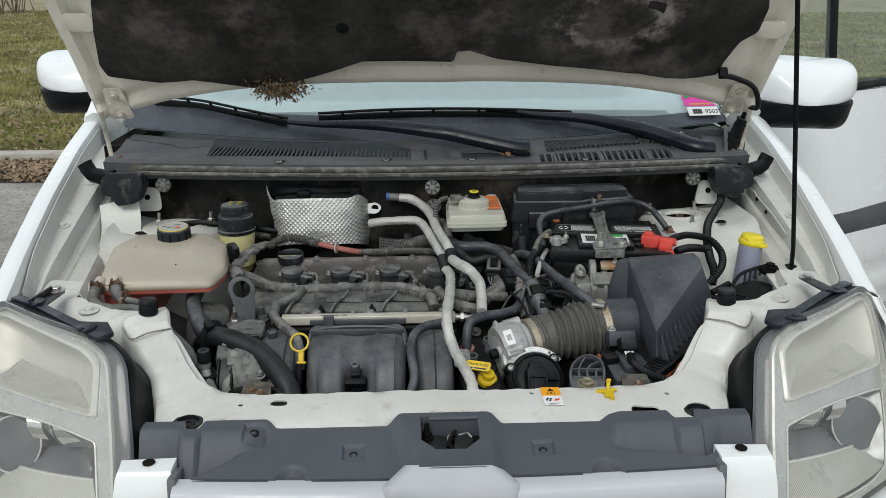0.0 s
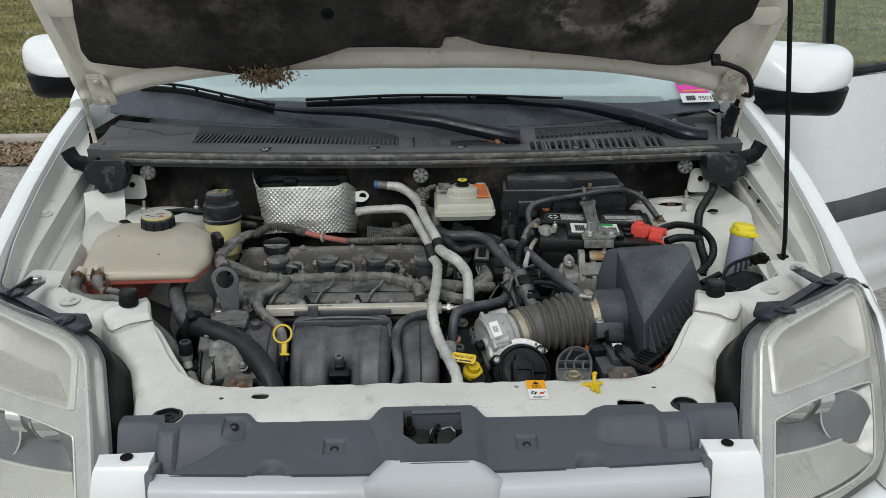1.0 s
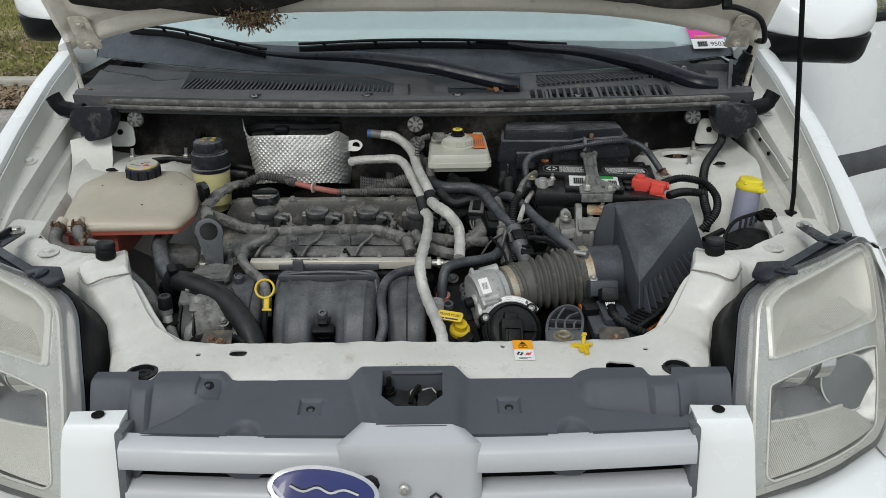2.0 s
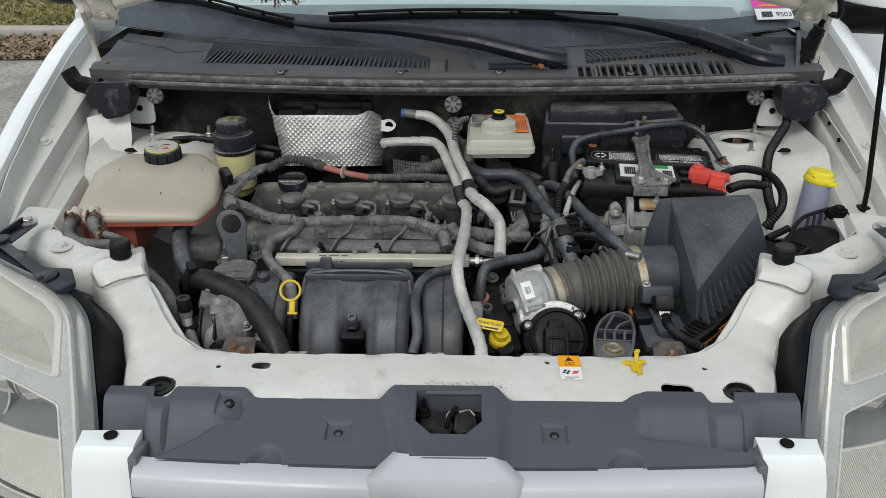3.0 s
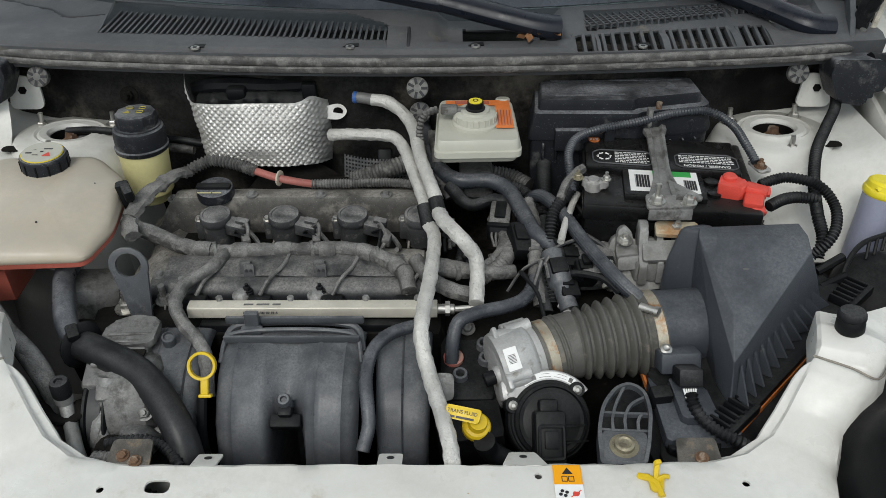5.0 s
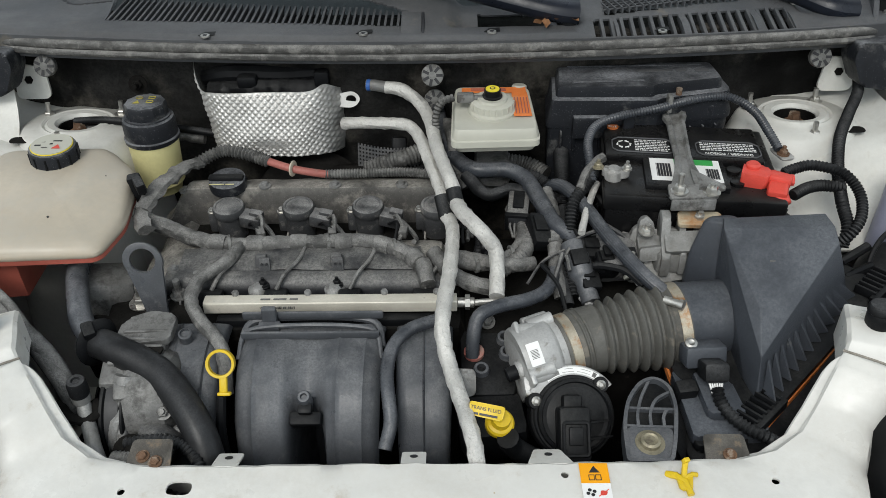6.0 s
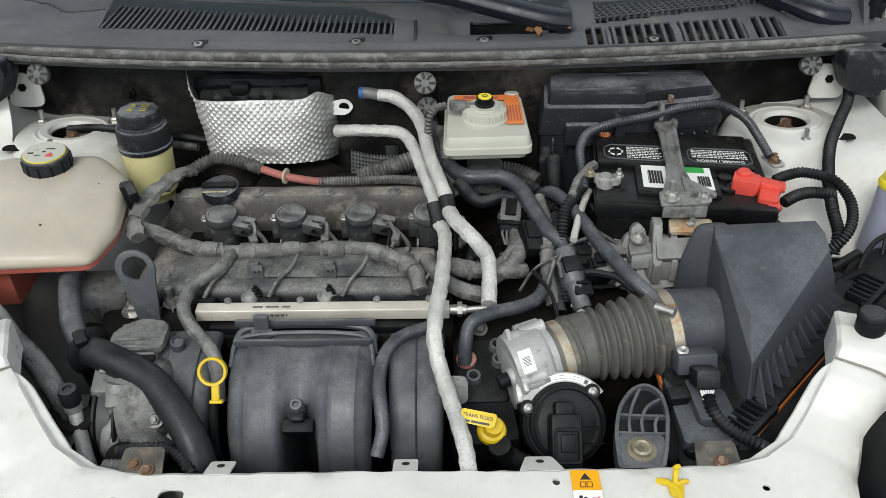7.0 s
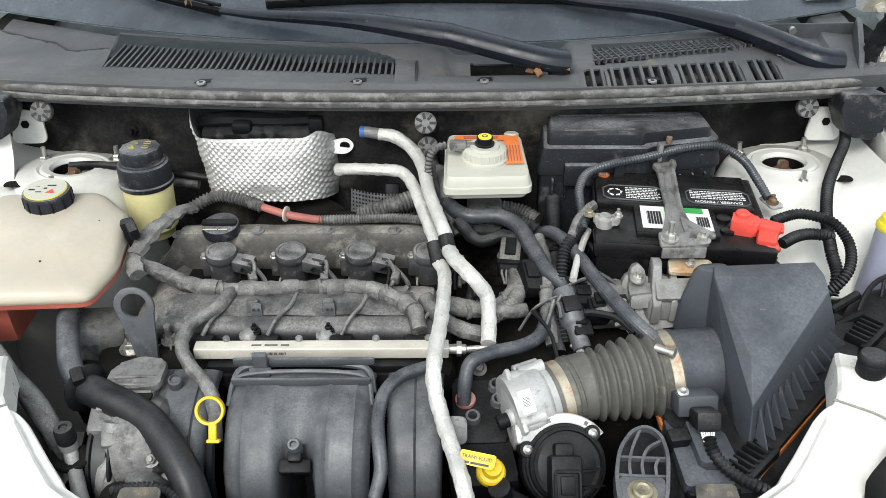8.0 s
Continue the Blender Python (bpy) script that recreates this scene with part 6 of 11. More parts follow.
for s in (0, 1):
    bm = B()
    sheet(bm, lambda u, v: (cover_pt(s, u)[0] + (0.003 if s else -0.003) * v, cover_pt(s, u)[1], cover_pt(s, u)[2] - 0.06 * v), 12, 2, 0.003)
    part("cover_end", bm, M_COVER, cov)
for x, t in ((-0.277, 0.24), (-0.134, 0.50), (0.134, 0.50)):
    u = (x + 0.437) / 0.882
    p = Vector(cover_pt(u, t))
    b = B()
    lathe(b, p, (0, -0.35, 1), [(0.0068, 0), (0.0068, 0.0025), (0.0045, 0.004), (0.002, 0.002), (0, 0.002)], 16)
    part("cover_screw", b, M_BLACK, cov)
for x in (-0.3645, 0.347):
    b = B()
    cyl(b, (x, 0.042, 0.9005), (x, 0.042, 0.903), 0.006, seg=12)
    part("clip", b, M_RUST, cov)

latch = thing("hood_latch", (0.004, 0.045, 0.87), "greasy black hood latch set into the radiator cover", "latch")
b = B()
box(b, (0.004, 0.030, 0.858), (0.12, 0.08, 0.02), 0.004)
box(b, (0.004, 0.066, 0.878), (0.12, 0.012, 0.042), 0.003)
part("latch_plate", b, M_BATTERY, latch)
b = B()
prism(b, rounded([(-0.036, -0.014), (-0.006, -0.020), (0.010, -0.012), (0.004, 0.012), (-0.03, 0.016)], 0.006), (0.0, 0.044, 0.872), (1, 0, 0), (0, 0.8, 0.6), 0.012, 0.003)
part("latch_jaw", b, M_BLACK, latch)
b = B()
prism(b, rounded([(0.008, -0.018), (0.038, -0.012), (0.036, 0.014), (0.012, 0.012)], 0.006), (0.0, 0.042, 0.876), (1, 0, 0), (0, 0.8, 0.6), 0.012, 0.003)
part("latch_lever", b, M_BLACK, latch)
b = B()
prism(b, rounded([(-0.034, -0.02), (0.0, -0.026), (0.002, 0.004), (-0.028, 0.006)], 0.005), (0.002, 0.012, 0.880), (1, 0, 0), (0, 0.9, 0.4), 0.008, 0.002)
part("striker_plate", b, M_BLACK, latch)
b = B()
prism(b, rounded([(0.006, -0.03), (0.03, -0.026), (0.034, 0.0), (0.008, 0.002)], 0.005), (0.002, 0.012, 0.878), (1, 0, 0), (0, 0.9, 0.4), 0.008, 0.002)
part("safety_catch", b, M_BATTERY, latch)
b = B()
tube(b, [(0.0, 0.02, 0.886), (0.004, 0.035, 0.893), (0.012, 0.05, 0.895)], 0.003, 8)
part("latch_spring", b, M_DARK, latch)
b = B()
hexbolt(b, (-0.030, 0.046, 0.888), (0, 0, 1), 0.007, 0.008, 0.010, 0.014)
part("latch_bolt", b, M_DARK, latch)
# pale sliver of metal added as a glint inside the latch
b = B()
prism(b, rounded([(-0.002, -0.006), (0.002, -0.007), (0.004, 0.006), (0.007, 0.009), (0.003, 0.010), (-0.003, 0.004)], 0.0015), (0.002, 0.036, 0.889), (1, 0, 0), (0, 0.9, 0.4), 0.0025, 0.0006)
part("striker_edge", b, M_CAST, latch, "pale metal sliver standing for a glint in the latch")
b = B()
tube(b, [(0.016, 0.044, 0.892), (0.030, 0.047, 0.893), (0.036, 0.040, 0.890)], 0.0015, 6)
part("release_wire", b, M_STEEL, latch)
# old grease and moss on the crossmember behind the latch
b = B()
r5 = random.Random(11)
for i in range(420):
    x, y = r5.gauss(0.0, 0.05), 0.080 + abs(r5.gauss(0, 0.011))
    r = r5.uniform(0.0002, 0.0008)
    c = Vector((x, y, 0.9015 + (y - 0.06) * 0.14))
    v = [b.verts.new(c + Vector((r * math.cos(a) * 1.6, r * math.sin(a), r * 0.4 * (k % 2)))) for k, a in enumerate((0, 1.2, 2.4, 3.6, 4.9))]
    b.faces.new(v)
lone("moss_specks", b, material("moss", (0.34, 0.28, 0.17), 0.95, vary=0.5, scale=80, bump=0.2), "brown moss and dirt specks on the crossmember", "dirt", kind="stuff")

grille = part("grille", box(B(), (0, 0.0, 0.72), (0.76, 0.02, 0.30), 0.004), M_BLACK, van, "silver twin-bar grille")


def bar_section(x, z, k=1.0):
    y = -0.040 - 0.018 * (1 - (x / 0.4) ** 2)
    return [(x, y + dy, z + dz * k) for dy, dz in ((0.006, -0.006), (0.004, 0.0), (-0.010, 0.0), (-0.022, -0.004), (-0.026, -0.008), (-0.031, -0.028), (-0.030, -0.033), (-0.012, -0.040), (0.0, -0.040))]


for z in (0.884, 0.818, 0.752):
    for x0, x1 in ((-0.372, -0.075), (0.075, 0.372)):
        b = B()
        loft(b, [bar_section(x0 + (x1 - x0) * i / 16, z) for i in range(17)])
        part("grille_bar", b, M_SILVER, grille)
b = B()


def badge_pt(u, v):
    """Flat top that widens to the front, then the face down to the lower bars."""
    k = 2 * u - 1
    top = min(1.0, v / 0.22)
    w = 0.060 + 0.030 * top
    y = -0.050 - 0.034 * top - 0.020 * max(0.0, (v - 0.22) / 0.78)
    z = 0.900 - 0.010 * top - 0.17 * max(0.0, (v - 0.22) / 0.78)
    e = sstep(0.90, 1.0, abs(k))
    return (k * w, y + 0.012 * e, z - 0.008 * e)


sheet(b, badge_pt, 30, 24, 0.004)
bp = part("badge_panel", b, M_SILVER, grille)
AX = Vector((0, -0.96, 0.28)).normalized()
b = B()
lathe(b, Vector((0.0, -0.094, 0.792)), AX, [(0.082, -0.004), (0.082, 0.004), (0.078, 0.008), (0.072, 0.006), (0.069, -0.010), (0.0, -0.012)], 48)
part("badge_ring", b, M_SILVER, bp)
b = B()
lathe(b, Vector((-0.006, -0.100, 0.838)), AX, [(0.007, 0), (0.007, 0.006), (0.004, 0.007), (0.003, 0.004), (0, 0.004)], 14)
part("badge_screw", b, M_STEEL, bp)
b = B()
tube(b, [(0.028, -0.104, 0.812), (0.028, -0.102, 0.826), (0.034, -0.101, 0.831), (0.040, -0.102, 0.826), (0.040, -0.104, 0.812)], 0.002, 6)
part("key_slot", b, M_INK, bp)
# white posts beside the grille
for s in (-1, 1):
    b = B()
    secs = []
    for z, yf, dx in ((0.893, -0.022, 0.0), (0.892, -0.032, 0.0), (0.886, -0.038, 0.002), (0.86, -0.045, 0.006), (0.78, -0.065, 0.012), (0.66, -0.08, 0.018)):
        secs.append([(s * (0.379 - 0.006 * k), y, z) for k, y in ((0, 0.0), (0, yf))] + [(s * (0.452 + dx), yf + 0.004, z - 0.002), (s * (0.455 + dx), 0.0, z - 0.002)])
    loft(b, secs)
    bmesh.ops.bevel(b, geom=[e for e in b.edges if e.calc_face_angle(0) > 0.9], offset=0.004, segments=2, affect="EDGES")
    post = part("grille_post", b, M_PAINT, van, "white grille surround post")
    b = B()
    lathe(b, (s * 0.414, -0.012, 0.8935), (0, 0, 1), [(0.0085, 0), (0.0085, 0.0015), (0.006, 0.003), (0.003, 0.0015), (0, 0.0015)], 16)
    part("post_clip", b, M_DARK, post)
    b = B()
    box(b, (s * 0.374, -0.040, 0.84), (0.012, 0.045, 0.10), 0.003, rot(-10, 0, 0))
    part("post_edge", b, M_FLANGE, post)
b = B()
box(b, (0, -0.06, 0.50), (1.0, 0.14, 0.30), 0.05, None, 4)
part("front_bumper", b, M_PAINT, van)
# loose oval emblem, swung out from its panel
EC, EX, EY = Vector((-0.100, -0.150, 0.877)), Vector((0.98, 0.02, -0.16)).normalized(), Vector((0.06, 0.72, 0.69)).normalized()
oval = [(0.068 * math.cos(a), 0.029 * math.sin(a)) for a in (2 * math.pi * i / 48 for i in range(48))]
b = B()
prism(b, oval, EC - EX.cross(EY) * 0.006, EX, EY, 0.006, 0.0025, 3)
emblem = part("emblem", b, M_CHROME, grille, "loose oval chrome-rimmed blue badge")
b = B()
prism(b, [(p[0] * 0.90, p[1] * 0.84) for p in oval], EC, EX, EY, 0.0012, 0.0005)
part("blue_field", b, M_BLUE, emblem)
b = B()
tube(b, [EC + EX * x + EY * y + EX.cross(EY) * 0.0015 for x, y in ((-0.040, 0.002), (-0.024, -0.003), (-0.008, 0.003), (0.008, -0.002), (0.024, 0.003), (0.042, -0.001))], 0.0026, 6, 0.003)
part("badge_swash", b, M_CHROME, emblem)
b = B()
tube(b, [EC - EX.cross(EY) * 0.006 + EX * 0.03, Vector((-0.05, -0.10, 0.85)), Vector((-0.04, -0.085, 0.83))], 0.008, 8)
part("badge_hinge", b, M_BLACK, emblem)

# ---------------------------------------------------------------- engine
engine = thing("engine", (-0.17, 0.45, 0.5), "dusty four-cylinder engine with a black plastic cam cover", "engine")
b = B()
box(b, (-0.17, 0.50, 0.72), (0.42, 0.30, 0.40), 0.02)
part("block", b, M_DARK, engine, "near-black engine block, coloured for deep bay shade")

VC = [(0.650, 0.900), (0.642, 0.945), (0.630, 0.968), (0.610, 0.976), (0.592, 0.975), (0.588, 0.966), (0.584, 0.906), (0.526, 0.902), (0.518, 0.930), (0.508, 0.942), (0.490, 0.947), (0.460, 0.945),
      (0.440, 0.938), (0.426, 0.926), (0.417, 0.910), (0.404, 0.906), (0.402, 0.880)]
b = B()
secs = []
for i in range(33):
    t = i / 32
    x = -0.388 + 0.412 * t
    k = sstep(0.0, 0.10, t) * sstep(1.0, 0.96, t)
    out = []
    for y, z in VC:
        zz = 0.90 + (z - 0.90) * (0.35 + 0.65 * k) if z > 0.9 else z
        if 0.515 < y < 0.585:
            zz += 0.022 * (1 - sstep(0.10, 0.16, t)) * k
        out.append((x + 0.015 * (y - 0.52) * (1 - t) * -1.0, 0.52 + (y - 0.52) * (0.86 + 0.14 * k), zz))
    secs.append(out)
loft(b, secs, False)
bmesh.ops.recalc_face_normals(b, faces=b.faces)
for v in b.verts:
    v.co += Vector((0, 0, 0.0012 * noise.noise(v.co * 30)))
bmesh.ops.solidify(b, geom=b.faces[:], thickness=0.003)
vc = part("cam_cover", b, M_ENGINE, engine, "dust-covered black plastic cam cover")
b = B()
tube(b, [(-0.342, 0.437, 0.926), (-0.30, 0.434, 0.928), (-0.15, 0.431, 0.927), (0.0, 0.430, 0.926), (0.018, 0.431, 0.920)], 0.0195, 16, 0.01)
part("front_duct", b, M_DUCT, vc, "dusty moulded duct along the front of the cover")
b = B()
sheet(b, lambda u, v: (-0.328 + 0.312 * u, 0.476 - 0.040 * v, 0.9495 + 0.0022 * math.sin(u * 3.3 * math.pi) ** 2 - 0.006 * v ** 3 + 0.0008 * noise.noise((u * 30, v * 6, 4))), 60, 8, 0.003)
part("duct_shoulder", b, M_DUCT, vc, "dusty dark shoulder of the moulded duct")
for x in (-0.216, -0.122):
    b = B()
    cyl(b, (x, 0.410, 0.910), (x, 0.414, 0.939), 0.0082, seg=16, bevel=0.0015)
    hexbolt(b, (x, 0.414, 0.939), (0, 0.1, 1), 0.0048, 0.005, 0.0072, 0.004)
    gp = part("duct_grommet", b, M_BLACK, vc, "black rubber grommet with a bolt")
    b = B()
    prism(b, rounded([(-0.0075, 0.0), (0.0075, 0.0), (0.0065, 0.026), (-0.0065, 0.026)], 0.002), (x, 0.431, 0.938), (1, 0, 0), (0, 0.30, 1), -0.004, 0.001)
    part("clip_tab", b, M_COIL, gp)
    for dx in (-0.003, 0.003):
        b = B()
        cyl(b, (x + dx, 0.4345, 0.9565), (x + dx, 0.4325, 0.957), 0.0017, seg=8)
        part("tab_hole", b, M_INK, gp)
for x in (-0.30, -0.205, -0.108, -0.012):
    b = B()
    box(b, (x, 0.556, 0.914), (0.003, 0.055, 0.030), 0.0008)
    part("well_rib", b, M_ENGINE, vc)
for i in range(13):
    x = -0.345 + 0.028 * i
    b = B()
    box(b, (x, 0.419, 0.921), (0.0022, 0.010, 0.030), 0.0005, rot(-25, 0, 0))
    part("rib", b, M_DUCT, vc)
b = B()
box(b, (-0.160, 0.4085, 0.912), (0.372, 0.010, 0.010), 0.002, rot(-12, 0, 0))
ledge = part("front_ledge", b, M_DUCT, vc, "dusty ribbed ledge along the front of the cover")
for i in range(22):
    b = B()
    box(b, (-0.338 + 0.0168 * i, 0.4045, 0.917), (0.003, 0.013, 0.012), 0.0008, rot(-25, 0, 0))
    part("ledge_rib", b, M_DUCT, ledge)
for x, y, z in ((-0.355, 0.60, 0.968), (-0.24, 0.598, 0.976), (-0.14, 0.598, 0.976), (-0.045, 0.598, 0.976), (-0.335, 0.440, 0.945), (-0.15, 0.415, 0.918), (-0.05, 0.415, 0.918)):
    b = B()
    hexbolt(b, (x, y, z), (0, -0.1, 1), 0.005, 0.005, 0.009)
    part("cover_bolt", b, M_DIRTYALU, vc)
# coils
COILS = (-0.285, -0.188, -0.091, 0.004)
for i, x in enumerate(COILS):
    b = B()
    ax = Vector((0, -0.10, 1)).normalized()
    c = Vector((x, 0.560, 0.926))
    lathe(b, c, ax, [(0.0195, -0.05), (0.0205, 0.030), (0.022, 0.032), (0.0225, 0.040), (0.021, 0.044), (0.0175, 0.045), (0.0165, 0.0435), (0.012, 0.044), (0, 0.0445)], 28)
    box(b, c + Vector((-0.022, -0.002, 0.018)), (0.014, 0.016, 0.030), 0.003)
    coil = part("ignition_coil", b, M_COIL, engine, "dusty black round-topped ignition coil")
    b = B()
    box(b, c + Vector((0.032, -0.012, 0.026)), (0.030, 0.022, 0.020), 0.003, rot(10, 8, -12))
    box(b, c + Vector((0.040, -0.014, 0.037)), (0.018, 0.010, 0.006), 0.001, rot(10, 8, -12))
    part("plug", b, M_COIL, coil)
    b = B()
    tube(b, [c + Vector((0.046, -0.016, 0.024)), c + Vector((0.060, -0.030, 0.016)), c + Vector((0.068, -0.052, 0.018)), c + Vector((0.066, -0.080, 0.032))], 0.0034, 8, rough=0.0006)
    part("lead", b, M_HOSE, coil)
    b = B()
    hexbolt(b, c + Vector((-0.024, -0.004, 0.033)), ax, 0.0045, 0.005, 0.006)
    part("coil_bolt", b, M_STEEL, coil)
# oil filler cap
b = B()
lathe(b, (-0.292, 0.600, 0.974), (0, -0.12, 1), [(0.026, 0), (0.027, 0.008), (0.0255, 0.015), (0.021, 0.0165), (0, 0.017)], 28)
cap = part("oil_filler_cap", b, M_FUSE, engine, "black oil filler cap with faded yellow print")
b = B()
box(b, (-0.292, 0.594, 0.993), (0.050, 0.012, 0.006), 0.003, rot(7, 0, 0))
part("cap_grip", b, M_BLACK, cap)
b = B()
for k, (dx, w) in enumerate(((-0.012, 0.02), (0.010, 0.012))):
    prism(b, [(0, 0), (w, 0), (w, 0.0016), (0, 0.0016)], (-0.300 + dx, 0.576, 0.9915), (1, 0, 0), (0, 1, 0.1), 0.0005)
part("print", b, M_AMBER, cap)
# fuel rail
b = B()
prism(b, rounded([(-0.009, -0.008), (0.009, -0.008), (0.009, 0.008), (-0.009, 0.008)], 0.002), (-0.282, 0.378, 0.937), (0, 1, 0), (0, 0, 1), 0.312, 0.001)
rail = part("fuel_rail", b, M_RAIL, engine, "pale brass-coloured fuel rail with a printed code")
b = B()
cyl(b, (0.030, 0.378, 0.937), (0.052, 0.378, 0.936), 0.0065, seg=12, bevel=0.001)
cyl(b, (0.040, 0.378, 0.937), (0.046, 0.378, 0.937), 0.0095, seg=6)
cyl(b, (0.052, 0.378, 0.936), (0.092, 0.380, 0.938), 0.0042, seg=10)
part("rail_union", b, M_STEEL, rail)
b = B()
box(b, (-0.135, 0.366, 0.917), (0.265, 0.014, 0.018), 0.003)
part("rail_shield", b, M_BLACK, rail)
b = B()
for k in range(20):
    w = 0.0006 + 0.0008 * ((k * 7) % 3)
    box(b, (-0.212 + 0.0022 * k, 0.3688, 0.938), (w, 0.0004, 0.0038))
part("bar_code", b, M_CLIP, rail)
b = B()
for k, (x, w) in enumerate(((-0.212, 0.012), (-0.196, 0.016), (-0.176, 0.010))):
    box(b, (x + w / 2, 0.3765, 0.9455), (w, 0.0028, 0.0005))
part("print", b, M_CLIP, rail)
for x in (-0.245, -0.155, -0.06, 0.005):
    b = B()
    hexbolt(b, (x, 0.387, 0.945), (0, 0, 1), 0.0045, 0.005)
    part("rail_bolt", b, M_DIRTYALU, rail)
# injector plugs and their clips
for x in (-0.300, -0.218, -0.125, -0.205 + 0.175):
    b = B()
    box(b, (x + 0.02, 0.398, 0.930), (0.030, 0.022, 0.020), 0.004, rot(-15, 0, 5))
    inj = part("injector_plug", b, M_BLACK, engine)
    b = B()
    tube(b, [(x + 0.02, 0.405, 0.938), (x + 0.03, 0.42, 0.952), (x + 0.044, 0.448, 0.954), (x + 0.05, 0.478, 0.955)], 0.0027, 8, rough=0.0005)
    part("lead", b, M_HOSE, inj)
for x in (-0.222, -0.125):
    b = B()
    lathe(b, (x, 0.412, 0.918), (0, -0.1, 1), [(0.013, 0), (0.013, 0.018), (0.009, 0.020), (0.006, 0.024), (0, 0.024)], 18)
    st = part("cover_stud", b, M_DIRTYALU, engine)
    b = B()
    box(b, (x, 0.446, 0.950), (0.016, 0.012, 0.026), 0.004, rot(-20, 0, 0))
    tube(b, [(x, 0.446, 0.944), (x - 0.001, 0.420, 0.934)], 0.005, 8)
    part("harness_clip", b, M_COIL, st)
r9 = random.Random(21)
# single wires and taped tails over the cam cover
for i, x in enumerate((-0.255, -0.158, -0.062, 0.030)):
    for k in range(2):
        b = B()
        q = Vector((x + 0.006 * k, 0.536 + 0.008 * k, 0.950))
        tube(b, [q, q + Vector((0.012 + r9.uniform(-0.006, 0.006), -0.014, 0.012 + 0.006 * k)), q + Vector((0.020 + r9.uniform(-0.012, 0.008), -0.034, 0.010)), q + Vector((0.010, -0.056, 0.004))], 0.0021 + 0.0008 * k, 6)
        part("wire", b, M_HOSE if k else M_BLACK, engine)
    b = B()
    box(b, (x + 0.022, 0.506, 0.957), (0.012, 0.020, 0.012), 0.003, rot(0, 0, 20 - 14 * i))
    part("tape_wrap", b, M_HOSE, engine)
for x, y, z in ((-0.372, 0.415, 0.935), (-0.325, 0.415, 0.935), (-0.30, 0.425, 0.94)):
    b = B()
    cyl(b, (x, y, z - 0.03), (x, y - 0.004, z + 0.015), 0.0045, seg=8)
    hexbolt(b, (x, y, z - 0.012), (0, -0.1, 1), 0.009, 0.009, 0.012)
    part("stud", b, M_DIRTYALU, engine)
# lifting eye
b = B()
o = []
for k in range(19):
    a = radians(-35 + 250 * k / 18)
    o.append((0.024 * math.cos(a), 0.086 + 0.024 * math.sin(a)))
o += [(-0.016, 0.05), (-0.010, 0.02), (-0.016, 0.0), (0.016, 0.0), (0.013, 0.02)]
prism(b, o, (-0.343, 0.378, 0.906), (1, 0.1, 0), (-0.15, 0.32, 1), 0.006, 0.0012)
eye = part("lifting_eye", b, M_INTAKE, engine, "grey steel lifting eye")
bpy.context.view_layer.update()
cb = B()
c0 = Vector((-0.343, 0.378, 0.906)) + Vector((-0.15, 0.32, 1)).normalized() * 0.087
nrm = Vector((1, 0.1, 0)).cross(Vector((-0.15, 0.32, 1))).normalized()
cyl(cb, c0 - nrm * 0.02 - eye.location, c0 + nrm * 0.03 - eye.location, 0.0155, seg=24)
for v in cb.verts:
    v.co += eye.location
cut(eye, cb)
b = B()
hexbolt(b, (-0.343, 0.372, 0.914), (0, -1, 0.35), 0.008, 0.007, 0.012)
part("eye_bolt", b, M_DIRTYALU, eye)

# intake manifold
MAN = [(0.352, 0.900), (0.350, 0.925), (0.342, 0.934), (0.322, 0.935), (0.296, 0.932), (0.270, 0.924), (0.247, 0.910), (0.228, 0.890), (0.214, 0.865), (0.205, 0.835), (0.200, 0.80), (0.198, 0.74), (0.20, 0.66)]


def runner_bm(x0, x1, grooves=(), split=None, shrink=0.10, dy=0.0, dz=0.0):
    """A moulded runner: the profile bent down to the front, rounded at its sides; grooves: lines along it."""
    b = B()
    n = 44
    secs = []
    for i in range(n + 1):
        u = i / n
        e = math.sqrt(max(0.0, 1 - abs(2 * u - 1) ** 6))
        sec = []
        for k, (y, z) in enumerate(MAN):
            t = k / (len(MAN) - 1)
            c = (x0 + x1) / 2
            x = c + (x0 + (x1 - x0) * u - c) * (1 - shrink * t)
            d = -0.018 * (1 - e)
            for g in grooves:
                d += 0.0032 * math.exp(-((u - g) / 0.012) ** 2) * sstep(0.1, 0.2, t)
            if split:
                w = abs(u - split) * (x1 - x0)
                d -= 0.020 * math.exp(-(w / 0.026) ** 2) * sstep(0.15, 0.5, t) + 0.115 * sstep(0.022, 0.013, w) * sstep(0.52, 0.76, t)
            nn = Vector((0, -0.6, 0.8)) if t < 0.6 else Vector((0, -0.95, 0.3))
            sec.append(Vector((x, y + dy, z + dz)) + nn * d)
        secs.append(sec)
    loft(b, secs, False)
    bmesh.ops.recalc_face_normals(b, faces=b.faces)
    bmesh.ops.solidify(b, geom=b.faces[:], thickness=0.003)
    return b


